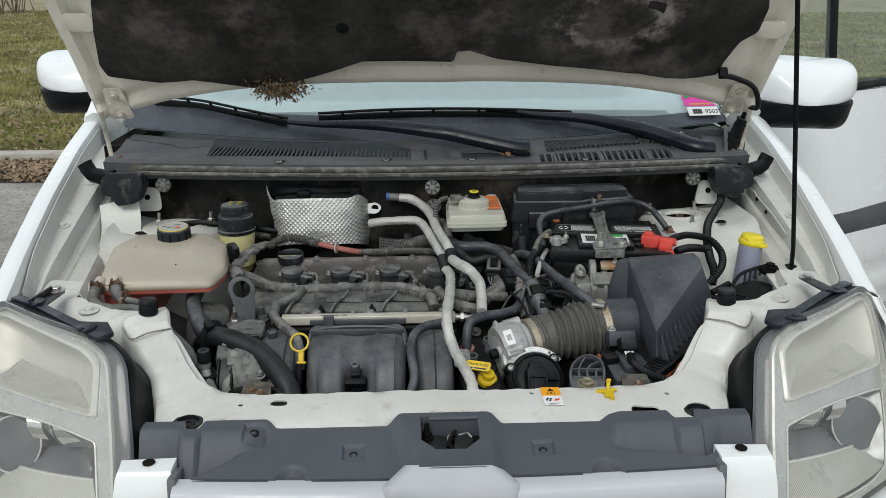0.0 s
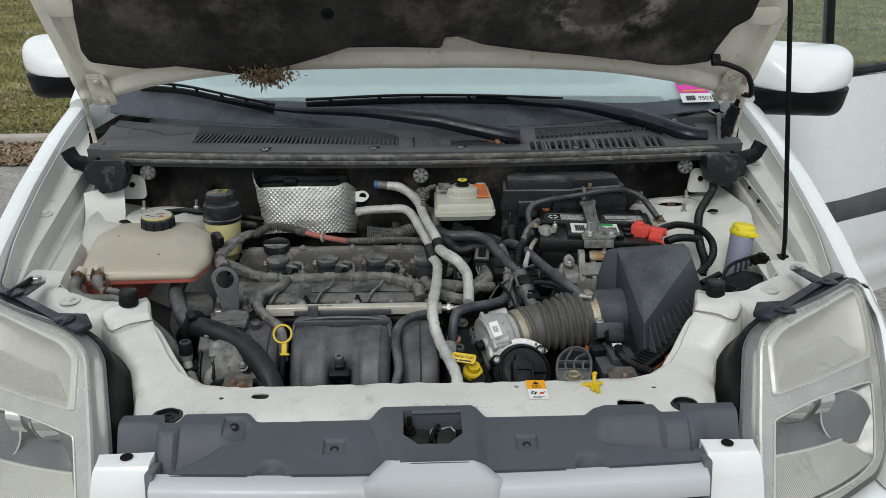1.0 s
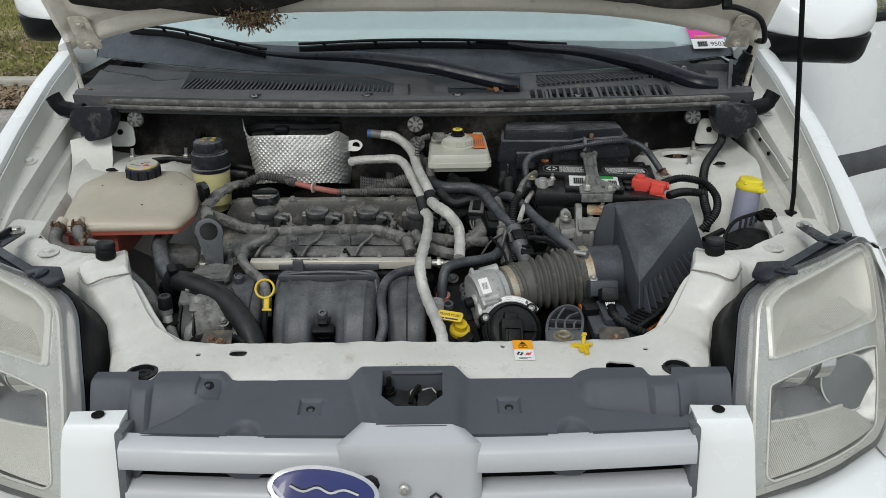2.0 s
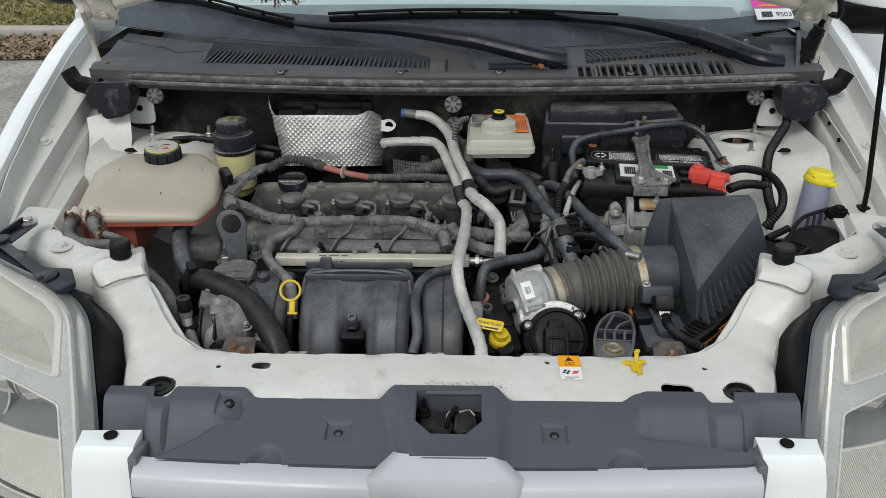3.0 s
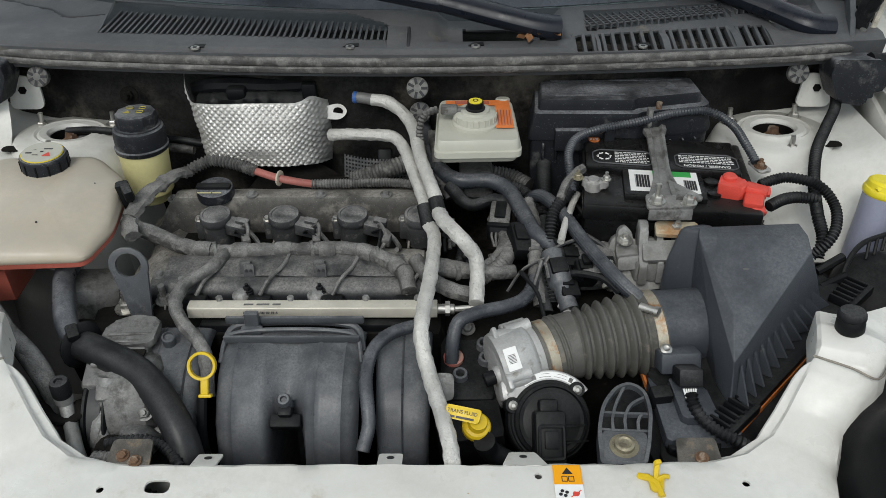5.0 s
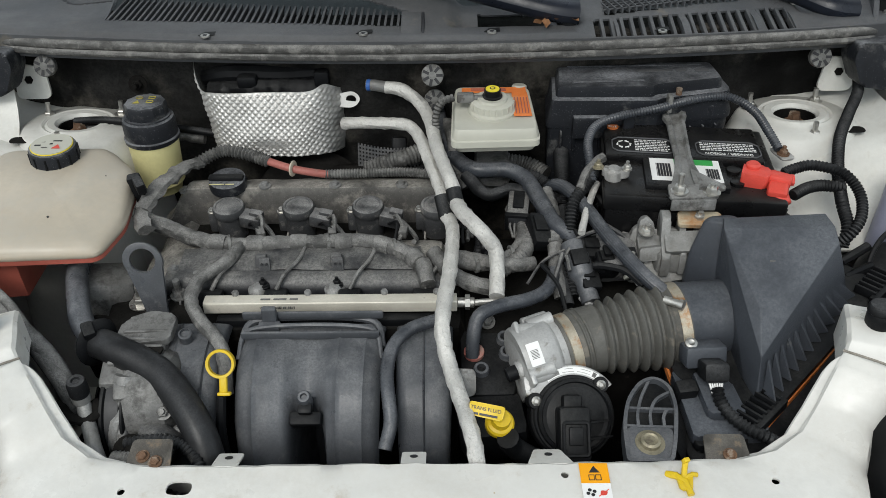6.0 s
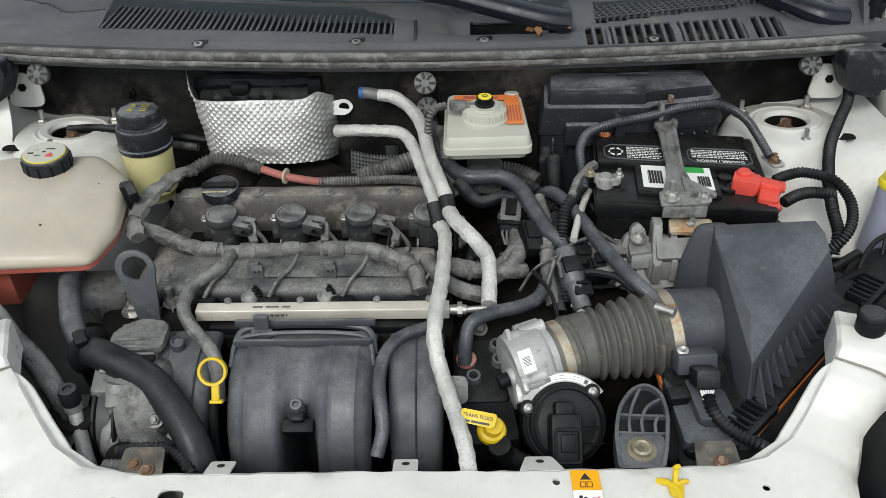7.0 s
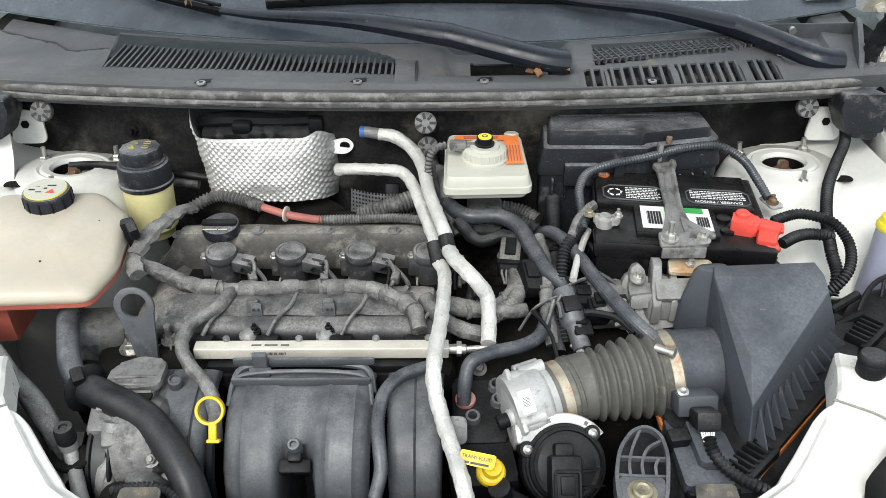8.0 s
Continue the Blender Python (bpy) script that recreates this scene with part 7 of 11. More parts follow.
man = part("intake_manifold", runner_bm(-0.232, -0.056, (0.14, 0.33, 0.70, 0.88), 0.50), M_INTAKE, engine, "moulded black plastic intake manifold")
part("runner", runner_bm(-0.046, 0.026, (0.5,), None, 0.22, 0.006, -0.008), M_INTAKE, man)
part("runner", runner_bm(-0.320, -0.246, (0.22, 0.75), None, 0.10, 0.008, -0.004), M_INTAKE, man)
for dy, dz, r in ((0.0, 0.0, 0.0045), (-0.020, 0.004, 0.003)):
    b = B()
    tube(b, [(-0.228, 0.318 + dy, 0.918), (-0.223, 0.342 + dy, 0.932 + dz), (-0.20, 0.350 + dy, 0.936 + dz), (-0.145, 0.351 + dy, 0.938 + dz), (-0.09, 0.350 + dy, 0.936 + dz), (-0.066, 0.342 + dy, 0.932 + dz), (-0.060, 0.318 + dy, 0.918)], r, 8)
    part("flange_rim", b, M_INTAKE, man)
b = B()
box(b, (-0.195, 0.342, 0.945), (0.018, 0.010, 0.030), 0.003)
box(b, (-0.195, 0.334, 0.938), (0.026, 0.012, 0.008), 0.002)
part("flange_clip", b, M_INTAKE, man)
# bracket and peg in the middle groove
b = B()
box(b, (-0.144, 0.240, 0.893), (0.016, 0.012, 0.018), 0.003, rot(30, 0, 0))
box(b, (-0.144, 0.236, 0.882), (0.036, 0.016, 0.016), 0.003, rot(30, 0, 0))
part("sensor_mount", b, M_BLACK, man)
b = B()
lathe(b, (-0.145, 0.247, 0.903), (0, -0.45, 0.9), [(0.0085, -0.012), (0.0085, 0.006), (0.0065, 0.010), (0.004, 0.010), (0.0035, 0.006), (0, 0.006)], 18)
part("sensor_peg", b, M_INTAKE, man)
# moulded frame of the upper flange
for p, q in (((-0.229, 0.347, 0.944), (-0.059, 0.347, 0.944)), ((-0.226, 0.318, 0.9375), (-0.062, 0.318, 0.9375))):
    b = B()
    p, q = Vector(p), Vector(q)
    box(b, (p + q) / 2, (max(0.006, abs(q.x - p.x)), max(0.005, abs(q.y - p.y)), 0.011), 0.0025, rot(18 if p.x == q.x else 0, 0, 0))
    part("flange_frame", b, M_INTAKE, man)
b = B()
lathe(b, (-0.292, 0.320, 0.930), (0.1, -0.3, 0.95), [(0.008, 0), (0.008, 0.014), (0.006, 0.016), (0.0055, 0.012), (0, 0.012)], 14)
part("vacuum_port", b, M_INTAKE, man)
b = B()
prism(b, rounded([(-0.014, -0.016), (0.014, -0.016), (0.014, 0.016), (-0.014, 0.016)], 0.008), (0.036, 0.270, 0.905), (1, 0, 0), (0, 0.6, 0.8), 0.005, 0.001)
part("runner_ear", b, M_DIRTYALU, man)

# alternator, pulley, tensioner on the belt side
M_SOOTALU = material("sooty_aluminium", (0.175, 0.174, 0.168), 0.55, metal=0.3, vary=0.35, scale=24, grime=(0.045, 0.043, 0.040), grime_at=0.46, grime_scale=42, grime_width=0.2, bump=0.35, bump_scale=400, dust=DUST, dust_amount=0.25)
b = B()
lathe(b, (-0.349, 0.272, 0.885), (1, 0, 0), [(0.030, -0.002), (0.050, 0.0), (0.055, 0.008), (0.055, 0.040), (0.052, 0.050), (0.040, 0.058), (0.0, 0.060)], 36)
box(b, (-0.345, 0.288, 0.915), (0.070, 0.075, 0.045), 0.008, rot(12, 4, 6))
alt = part("alternator", b, M_SOOTALU, engine, "grimy ribbed aluminium alternator")
for k in range(5):
    b = B()
    box(b, (-0.342 + 0.002 * k, 0.272 + 0.011 * k, 0.938 + 0.0022 * k), (0.052, 0.0045, 0.006), 0.0018, rot(12, 4, 6))
    part("cooling_fin", b, M_SOOTALU, alt)
b = B()
prism(b, rounded([(-0.012, -0.005), (0.016, -0.006), (0.018, 0.004), (-0.012, 0.005)], 0.002), (-0.326, 0.286, 0.9425), (1, 0.05, 0), (0, 1, 0.2), 0.003, 0.001)
part("vent_slot", b, M_DARK, alt)
b = B()
prism(b, rounded([(-0.030, -0.020), (0.034, -0.016), (0.036, 0.024), (0.004, 0.032), (-0.026, 0.020)], 0.008), (-0.340, 0.318, 0.936), (1, 0.08, 0), (0, 1, 0.15), 0.012, 0.004)
part("end_frame", b, M_SOOTALU, alt)
b = B()
tube(b, [(-0.352, 0.245, 0.915), (-0.358, 0.228, 0.900), (-0.358, 0.218, 0.870), (-0.350, 0.212, 0.83)], 0.0075, 10)
part("alternator_pipe", b, M_SOOTALU, alt)
b = B()
box(b, (-0.338, 0.246, 0.918), (0.036, 0.022, 0.024), 0.004, rot(30, 0, 8))
part("pipe_flange", b, M_SOOTALU, alt)
for k, (x, y, z, s) in enumerate(((-0.355, 0.330, 0.925, 0.03), (-0.33, 0.33, 0.93, 0.036), (-0.37, 0.315, 0.92, 0.026), (-0.345, 0.245, 0.905, 0.032))):
    b = B()
    box(b, (x, y, z), (s, 0.022, 0.024), 0.005, rot(20 * k, 10, 15 * k))
    part("casting_lug", b, M_SOOTALU, alt)
b = B()
lathe(b, (-0.372, 0.270, 0.868), (1, 0, 0), [(0.050, -0.001), (0.0600, 0.0), (0.0625, 0.002), (0.0625, 0.005), (0.0595, 0.0065), (0.0595, 0.0235), (0.0625, 0.025), (0.0625, 0.0275), (0.060, 0.029), (0.045, 0.029), (0.030, 0.024), (0, 0.024)], 48)
pul = part("pulley", b, M_BLACK, engine, "dark belt pulley beside the compressor")
b = B()
lathe(b, (-0.3652, 0.270, 0.868), (1, 0, 0), [(0.0598, 0.0), (0.0612, 0.0008), (0.0612, 0.0158), (0.0598, 0.0166)], 48)
part("belt", b, M_BELT, pul, "worn grey drive belt")
for pts, r in (([(-0.345, 0.235, 0.905), (-0.352, 0.222, 0.895), (-0.357, 0.214, 0.87), (-0.352, 0.21, 0.84)], 0.0085), ([(-0.325, 0.19, 0.885), (-0.30, 0.185, 0.88), (-0.285, 0.20, 0.895)], 0.009),
               ([(-0.345, 0.175, 0.885), (-0.315, 0.172, 0.885), (-0.288, 0.160, 0.875), (-0.270, 0.15, 0.855)], 0.011)):
    b = B()
    tube(b, pts, r, 10, ribs=0.0016 if r > 0.01 else 0, pitch=0.005)
    part("pipe", b, M_DIRTYALU if r < 0.01 else M_HOSE, engine)
b = B()
box(b, (-0.318, 0.190, 0.868), (0.05, 0.04, 0.05), 0.012, rot(15, 20, 30))
lathe(b, (-0.335, 0.20, 0.872), (0.3, -0.6, 0.7), [(0.018, 0), (0.019, 0.010), (0.013, 0.016), (0.008, 0.022), (0, 0.022)], 16)
part("belt_tensioner", b, M_DARK, engine)
for pts, r, mat_, nm in (([(-0.349, 0.254, 0.925), (-0.352, 0.243, 0.915), (-0.351, 0.226, 0.895), (-0.343, 0.205, 0.870), (-0.335, 0.190, 0.84)], 0.0068, M_DIRTYALU, "coolant_pipe"),
                          ([(-0.335, 0.192, 0.893), (-0.312, 0.193, 0.897), (-0.290, 0.193, 0.897), (-0.268, 0.186, 0.894), (-0.250, 0.168, 0.888), (-0.244, 0.152, 0.875)], 0.0062, M_RUBBER, "sensor_conduit"),
                          ([(-0.322, 0.222, 0.880), (-0.300, 0.212, 0.880), (-0.280, 0.200, 0.872)], 0.0150, M_DUCT, "elbow"),
                          ([(-0.268, 0.245, 0.895), (-0.276, 0.228, 0.885), (-0.290, 0.218, 0.880)], 0.0075, M_DIRTYALU, "return_pipe")):
    b = B()
    tube(b, pts, r, 14, ribs=0.0016 if nm == "sensor_conduit" else 0.0, pitch=0.0045, rough=0.0004)
    part(nm, b, mat_, engine)
b = B()
lathe(b, (-0.345, 0.256, 0.930), (-0.1, -0.5, -0.85), [(0.0115, -0.004), (0.0125, 0.0), (0.0125, 0.006), (0.0090, 0.009)], 20)
part("pipe_nut", b, M_DIRTYALU, engine)
for x, y, z, d in ((-0.333, 0.244, 0.915, (0.2, -0.6, 0.75)), (-0.300, 0.228, 0.905, (0.1, -0.7, 0.7)), (-0.372, 0.300, 0.945, (0, -0.4, 0.9))):
    b = B()
    hexbolt(b, (x, y, z), d, 0.0065, 0.006, 0.0095, 0.004)
    part("casing_bolt", b, M_DIRTYALU, engine)

# dipstick
b = B()
c = Vector((-0.237, 0.262, 0.945))
up_, rt_ = Vector((0, 0.55, 0.83)).normalized(), Vector((1, 0, 0))
fw_ = rt_.cross(up_)
secs = []
for i in range(29):
    a = 2 * math.pi * i / 28
    d = rt_ * math.cos(a) + up_ * math.sin(a)
    secs.append([c + d * 0.0132 - fw_ * 0.0035, c + d * 0.0162 - fw_ * 0.004, c + d * 0.0166, c + d * 0.0162 + fw_ * 0.004, c + d * 0.0132 + fw_ * 0.0035, c + d * 0.0128])
loft(b, secs)
box(b, c - up_ * 0.024 + Vector((0.003, 0, 0)), (0.009, 0.006, 0.020), 0.002, rot(-33, 0, 0))
box(b, c - up_ * 0.034 + Vector((0.004, 0, 0)), (0.015, 0.009, 0.004), 0.0015, rot(-33, 0, 0))
dip = lone("oil_dipstick", b, M_YELLOW, "yellow ring-handled oil dipstick", "dipstick")
b = B()
tube(b, [c - up_ * 0.036, (-0.238, 0.235, 0.90), (-0.240, 0.225, 0.86), (-0.235, 0.22, 0.78)], 0.0062, 8)
part("dipstick_tube", b, M_BLACK, dip)

# ---------------------------------------------------------------- hoses and looms
def hose(name, label, pts, r, mat, category="hose", **k):
    b = B()
    tube(b, pts, r, k.pop("seg", 12), **k)
    return lone(name, b, mat, label, category)


hose("heater_pipe", "thin black pipe along the felt firewall", [(-0.545, 0.725, 1.018), (-0.500, 0.722, 1.021), (-0.440, 0.722, 1.014), (-0.380, 0.716, 1.008), (-0.320, 0.712, 1.000)], 0.0058, M_RUBBER, "pipe")
hose("heater_pipe", "thin black pipe along the felt firewall", [(-0.540, 0.728, 1.000), (-0.480, 0.726, 1.004), (-0.420, 0.724, 0.996), (-0.350, 0.716, 0.990)], 0.0075, M_HOSE, "pipe")
eloom = hose("engine_loom", "dusty fabric-taped loom over the cam cover", [(-0.377, 0.500, 0.982), (-0.347, 0.497, 0.970), (-0.307, 0.487, 0.958), (-0.262, 0.482, 0.954), (-0.210, 0.483, 0.955), (-0.145, 0.485, 0.955), (-0.086, 0.483, 0.956),
      (-0.048, 0.466, 0.957), (-0.015, 0.436, 0.955), (-0.006, 0.403, 0.945)], 0.0108, M_HOSE, "loom", rough=0.002)
for c, d in (((-0.285, 0.484, 0.956), (1, -0.15, 0)), ((-0.235, 0.4825, 0.9545), (1, 0, 0)), ((-0.178, 0.484, 0.955), (1, 0, 0)), ((-0.118, 0.484, 0.9555), (1, 0, 0)), ((-0.066, 0.475, 0.9565), (1, -0.5, 0)), ((-0.022, 0.443, 0.956), (0.6, -1, 0))):
    b = B()
    d = Vector(d).normalized()
    lathe(b, Vector(c) - d * 0.011, d, [(0.0112, 0), (0.0122, 0.002), (0.0126, 0.011), (0.0120, 0.020), (0.0112, 0.022)], 14)
    part("tape_band", b, M_HOSE, eloom)
hose("loom_branch", "dusty taped loom branch down to the intake", [(-0.254, 0.478, 0.955), (-0.270, 0.432, 0.957), (-0.291, 0.407, 0.956), (-0.295, 0.370, 0.952), (-0.277, 0.337, 0.945), (-0.255, 0.314, 0.938), (-0.243, 0.294, 0.925), (-0.240, 0.27, 0.89)], 0.0085, M_HOSE, "loom", rough=0.0015)
hose("corrugated_conduit", "grey corrugated conduit behind the engine", [(-0.343, 0.622, 0.998), (-0.305, 0.640, 1.010), (-0.268, 0.637, 1.006), (-0.236, 0.626, 1.000)], 0.0082, M_HOSE, "conduit", ribs=0.003, pitch=0.005)
red = hose("red_hose", "faded red rubber hose behind the engine", [(-0.238, 0.627, 1.000), (-0.202, 0.612, 0.996), (-0.170, 0.610, 0.990), (-0.150, 0.612, 0.986)], 0.0056, M_REDHOSE)
b = B()
tube(b, [(-0.200 + 0.0075 * math.cos(a) * 0.3, 0.612 + 0.0075 * math.cos(a), 0.996 + 0.0075 * math.sin(a)) for a in (6.283 * i / 12 for i in range(13))], 0.0022, 6, 0.003, flat=2.0)
part("hose_clamp", b, M_TANK, red)
hose("grey_conduit", "dusty grey conduit along the back of the engine", [(-0.155, 0.612, 0.986), (-0.087, 0.618, 0.984), (-0.030, 0.617, 0.985), (0.03, 0.60, 0.985)], 0.0065, M_HOSE, "conduit", ribs=0.0015, pitch=0.004)
b = B()
tube(b, [(-0.372, 0.472, 0.985), (-0.384, 0.50, 0.99), (-0.382, 0.535, 0.998), (-0.372, 0.575, 1.002)], 0.011, 8, rough=0.006, flat=0.7)
tube(b, [(-0.384, 0.505, 0.995), (-0.372, 0.545, 1.004), (-0.352, 0.60, 1.006), (-0.335, 0.625, 1.000)], 0.012, 8, rough=0.006, flat=0.6)
lone("torn_sleeve", b, M_HOSE, "torn dusty black sleeve at the corner of the engine", "sleeve")
b = B()
box(b, (-0.394, 0.535, 1.01), (0.018, 0.014, 0.05), 0.004, rot(10, -8, 10))
box(b, (-0.386, 0.52, 1.025), (0.012, 0.02, 0.02), 0.003, rot(20, -8, 30))
lone("connector", b, M_RUBBER, "dark connector tied to the loom", "connector")
hose("heater_hose", "thick black heater hose", [(0.004, 0.745, 1.03), (0.015, 0.676, 1.012), (0.035, 0.626, 1.000), (0.062, 0.603, 0.996), (0.102, 0.603, 0.996), (0.129, 0.583, 0.992), (0.145, 0.536, 0.986), (0.160, 0.495, 0.976), (0.183, 0.472, 0.966), (0.192, 0.440, 0.950)], 0.0116, M_SMOOTH)
qc = thing("hose_coupling", (0.188, 0.43, 0.95), "dusty grey quick coupling on the heater hose", "coupling")
b = B()
lathe(b, (0.179, 0.458, 0.969), (0.012, -0.045, -0.026), [(0.0135, 0), (0.0155, 0.003), (0.0155, 0.016), (0.0135, 0.018), (0.0165, 0.021), (0.0170, 0.048), (0.0145, 0.052), (0.0120, 0.056), (0.0120, 0.085)], 24)
part("coupling_body", b, M_INTAKE, qc)
b = B()
box(b, (0.186, 0.428, 0.968), (0.022, 0.022, 0.008), 0.002, rot(28, 0, 12))
part("coupling_clip", b, M_BLACK, qc)
hose("braided_hose", "black braided hose running down to the intake duct", [(0.160, 0.575, 0.975), (0.166, 0.572, 0.988), (0.180, 0.556, 0.994), (0.198, 0.512, 0.996), (0.219, 0.452, 0.990), (0.240, 0.403, 0.984), (0.262, 0.370, 0.974), (0.280, 0.356, 0.964)], 0.0090, M_SMOOTH, seg=40, flutes=0.00016)
hose("vacuum_hose", "black bent vacuum hose", [(0.162, 0.50, 0.955), (0.160, 0.47, 0.95), (0.156, 0.429, 0.946), (0.142, 0.391, 0.945), (0.117, 0.372, 0.945), (0.079, 0.360, 0.944), (0.056, 0.349, 0.938), (0.049, 0.334, 0.918), (0.048, 0.325, 0.895)], 0.0088, M_SMOOTH)
hose("corrugated_conduit", "black corrugated conduit over the battery", [(0.212, 0.528, 1.02), (0.210, 0.555, 1.040), (0.212, 0.585, 1.050), (0.227, 0.617, 1.056), (0.261, 0.637, 1.060), (0.316, 0.653, 1.063), (0.377, 0.678, 1.066), (0.428, 0.684, 1.066), (0.455, 0.650, 1.060), (0.464, 0.609, 1.050), (0.472, 0.579, 1.037)], 0.0059, M_SMOOTH, "conduit", ribs=0.0013, pitch=0.0042)
hose("ground_cable", "taped grey battery ground cable", [(0.224, 0.553, 1.030), (0.206, 0.528, 1.018), (0.185, 0.504, 1.000), (0.179, 0.476, 0.972), (0.173, 0.454, 0.942), (0.171, 0.420, 0.920)], 0.0078, M_RUBBER, "cable", ribs=0.0016, pitch=0.0045)
hose("white_lead", "short white cable beside the battery", [(0.222, 0.545, 1.006), (0.210, 0.515, 1.002), (0.198, 0.480, 0.996), (0.190, 0.452, 0.988)], 0.0048, M_WRAP, "cable", rough=0.0008)
hose("corrugated_conduit", "thick black corrugated conduit down the inner fender", [(0.648, 0.782, 1.075), (0.645, 0.765, 1.070), (0.632, 0.722, 1.056), (0.602, 0.672, 1.046), (0.568, 0.612, 1.036), (0.549, 0.556, 1.016), (0.537, 0.500, 1.0), (0.535, 0.466, 0.985), (0.527, 0.45, 0.965)], 0.0076, M_RUBBER, "conduit", ribs=0.0018, pitch=0.0048)
hose("corrugated_conduit", "black corrugated battery cable loop", [(0.462, 0.526, 1.030), (0.480, 0.532, 1.034), (0.503, 0.534, 1.037), (0.538, 0.522, 1.032), (0.555, 0.500, 1.016), (0.552, 0.473, 1.000), (0.538, 0.455, 0.985), (0.520, 0.452, 0.965)], 0.0068, M_RUBBER, "conduit", ribs=0.0015, pitch=0.0042)
hose("corrugated_conduit", "short black corrugated conduit beside the battery", [(0.465, 0.490, 1.018), (0.490, 0.508, 1.018), (0.515, 0.519, 1.015), (0.545, 0.520, 1.010)], 0.0072, M_RUBBER, "conduit", ribs=0.002, pitch=0.005)
hose("corrugated_conduit", "black conduit from the positive terminal", [(0.444, 0.512, 1.014), (0.449, 0.495, 1.002), (0.456, 0.484, 0.985), (0.458, 0.47, 0.96)], 0.0095, M_RUBBER, "conduit", ribs=0.003, pitch=0.006)
hose("coolant_hose", "grey-brown coolant hose from the tank", [(-0.604, 0.390, 1.005), (-0.606, 0.378, 0.999), (-0.608, 0.369, 0.985), (-0.598, 0.360, 0.976), (-0.574, 0.351, 0.974), (-0.527, 0.343, 0.974), (-0.490, 0.325, 0.955), (-0.455, 0.295, 0.937), (-0.419, 0.258, 0.920), (-0.40, 0.24, 0.88)], 0.0108, M_HOSE)
hose("coolant_hose", "grey-brown coolant hose beside the first", [(-0.573, 0.392, 1.006), (-0.570, 0.379, 1.001), (-0.565, 0.370, 0.992), (-0.552, 0.366, 0.986)], 0.0100, M_HOSE)
hose("coolant_hose", "thin grey coolant pipe", [(-0.556, 0.367, 0.987), (-0.540, 0.361, 0.986), (-0.519, 0.352, 0.983), (-0.495, 0.335, 0.972), (-0.470, 0.312, 0.952), (-0.440, 0.285, 0.935)], 0.0060, M_HOSE)
for c, d in (((-0.605, 0.384, 1.002), (-0.1, -1, -0.55)), ((-0.572, 0.386, 1.004), (0.2, -1, -0.45)), ((-0.553, 0.366, 0.9862), (1, -0.35, -0.15))):
    b = B()
    d = Vector(d).normalized()
    lathe(b, Vector(c) - d * 0.004, d, [(0.0105, 0), (0.0122, 0.0004), (0.0122, 0.0076), (0.0105, 0.008)], 18)
    side = d.cross(Vector((0, 0, 1))).normalized()
    up = side.cross(d)
    for k in (-1, 1):
        box(b, Vector(c) + up * 0.014 + side * 0.006 * k, (0.003, 0.007, 0.009), 0.001, rot(0, 18 * k, 0))
    lone("hose_clamp", b, M_RUST, "rusty spring hose clamp on the tank hose", "hose clamp", "hose clamps")
hose("coolant_hose", "wide dark coolant hose below the tank", [(-0.545, 0.372, 0.962), (-0.520, 0.350, 0.960), (-0.482, 0.318, 0.952), (-0.445, 0.290, 0.936), (-0.420, 0.264, 0.920), (-0.408, 0.250, 0.890)], 0.0110, M_HOSE)
hose("radiator_hose", "black ribbed radiator hose", [(-0.458, 0.50, 0.955), (-0.452, 0.430, 0.956), (-0.440, 0.390, 0.955), (-0.424, 0.348, 0.949), (-0.411, 0.326, 0.942), (-0.390, 0.307, 0.939)], 0.0140, M_SMOOTH)
rh = hose("radiator_hose", "black fabric-ribbed radiator hose", [(-0.392, 0.308, 0.938), (-0.366, 0.290, 0.943), (-0.308, 0.262, 0.930), (-0.262, 0.213, 0.906), (-0.243, 0.182, 0.872), (-0.236, 0.165, 0.82)], 0.0178, M_EPDM, seg=64, flutes=0.00017)
b = B()
tube(b, [(-0.391 + 0.023 * math.cos(a) * 0.5, 0.308 + 0.023 * math.cos(a) * 0.8, 0.938 + 0.023 * math.sin(a)) for a in (6.283 * i / 20 for i in range(21))], 0.004, 6, 0.004, flat=2)
box(b, (-0.394, 0.300, 0.963), (0.014, 0.02, 0.012), 0.003, rot(20, 0, 30))
part("hose_clamp", b, M_BLACK, rh)
hose("corrugated_hose", "dusty corrugated breather hose beside the runner", [(0.006, 0.335, 0.945), (-0.026, 0.318, 0.945), (-0.045, 0.294, 0.940), (-0.051, 0.261, 0.930), (-0.048, 0.231, 0.915), (-0.046, 0.212, 0.900), (-0.052, 0.190, 0.882)], 0.0080, M_SMOOTH, ribs=0.0005, pitch=0.004)
hose("corrugated_conduit", "thin black conduit behind the battery", [(0.198, 0.69, 0.97), (0.188, 0.66, 0.99), (0.184, 0.62, 0.99), (0.182, 0.585, 0.98), (0.178, 0.55, 0.96)], 0.010, M_RUBBER, "conduit", ribs=0.003, pitch=0.006)
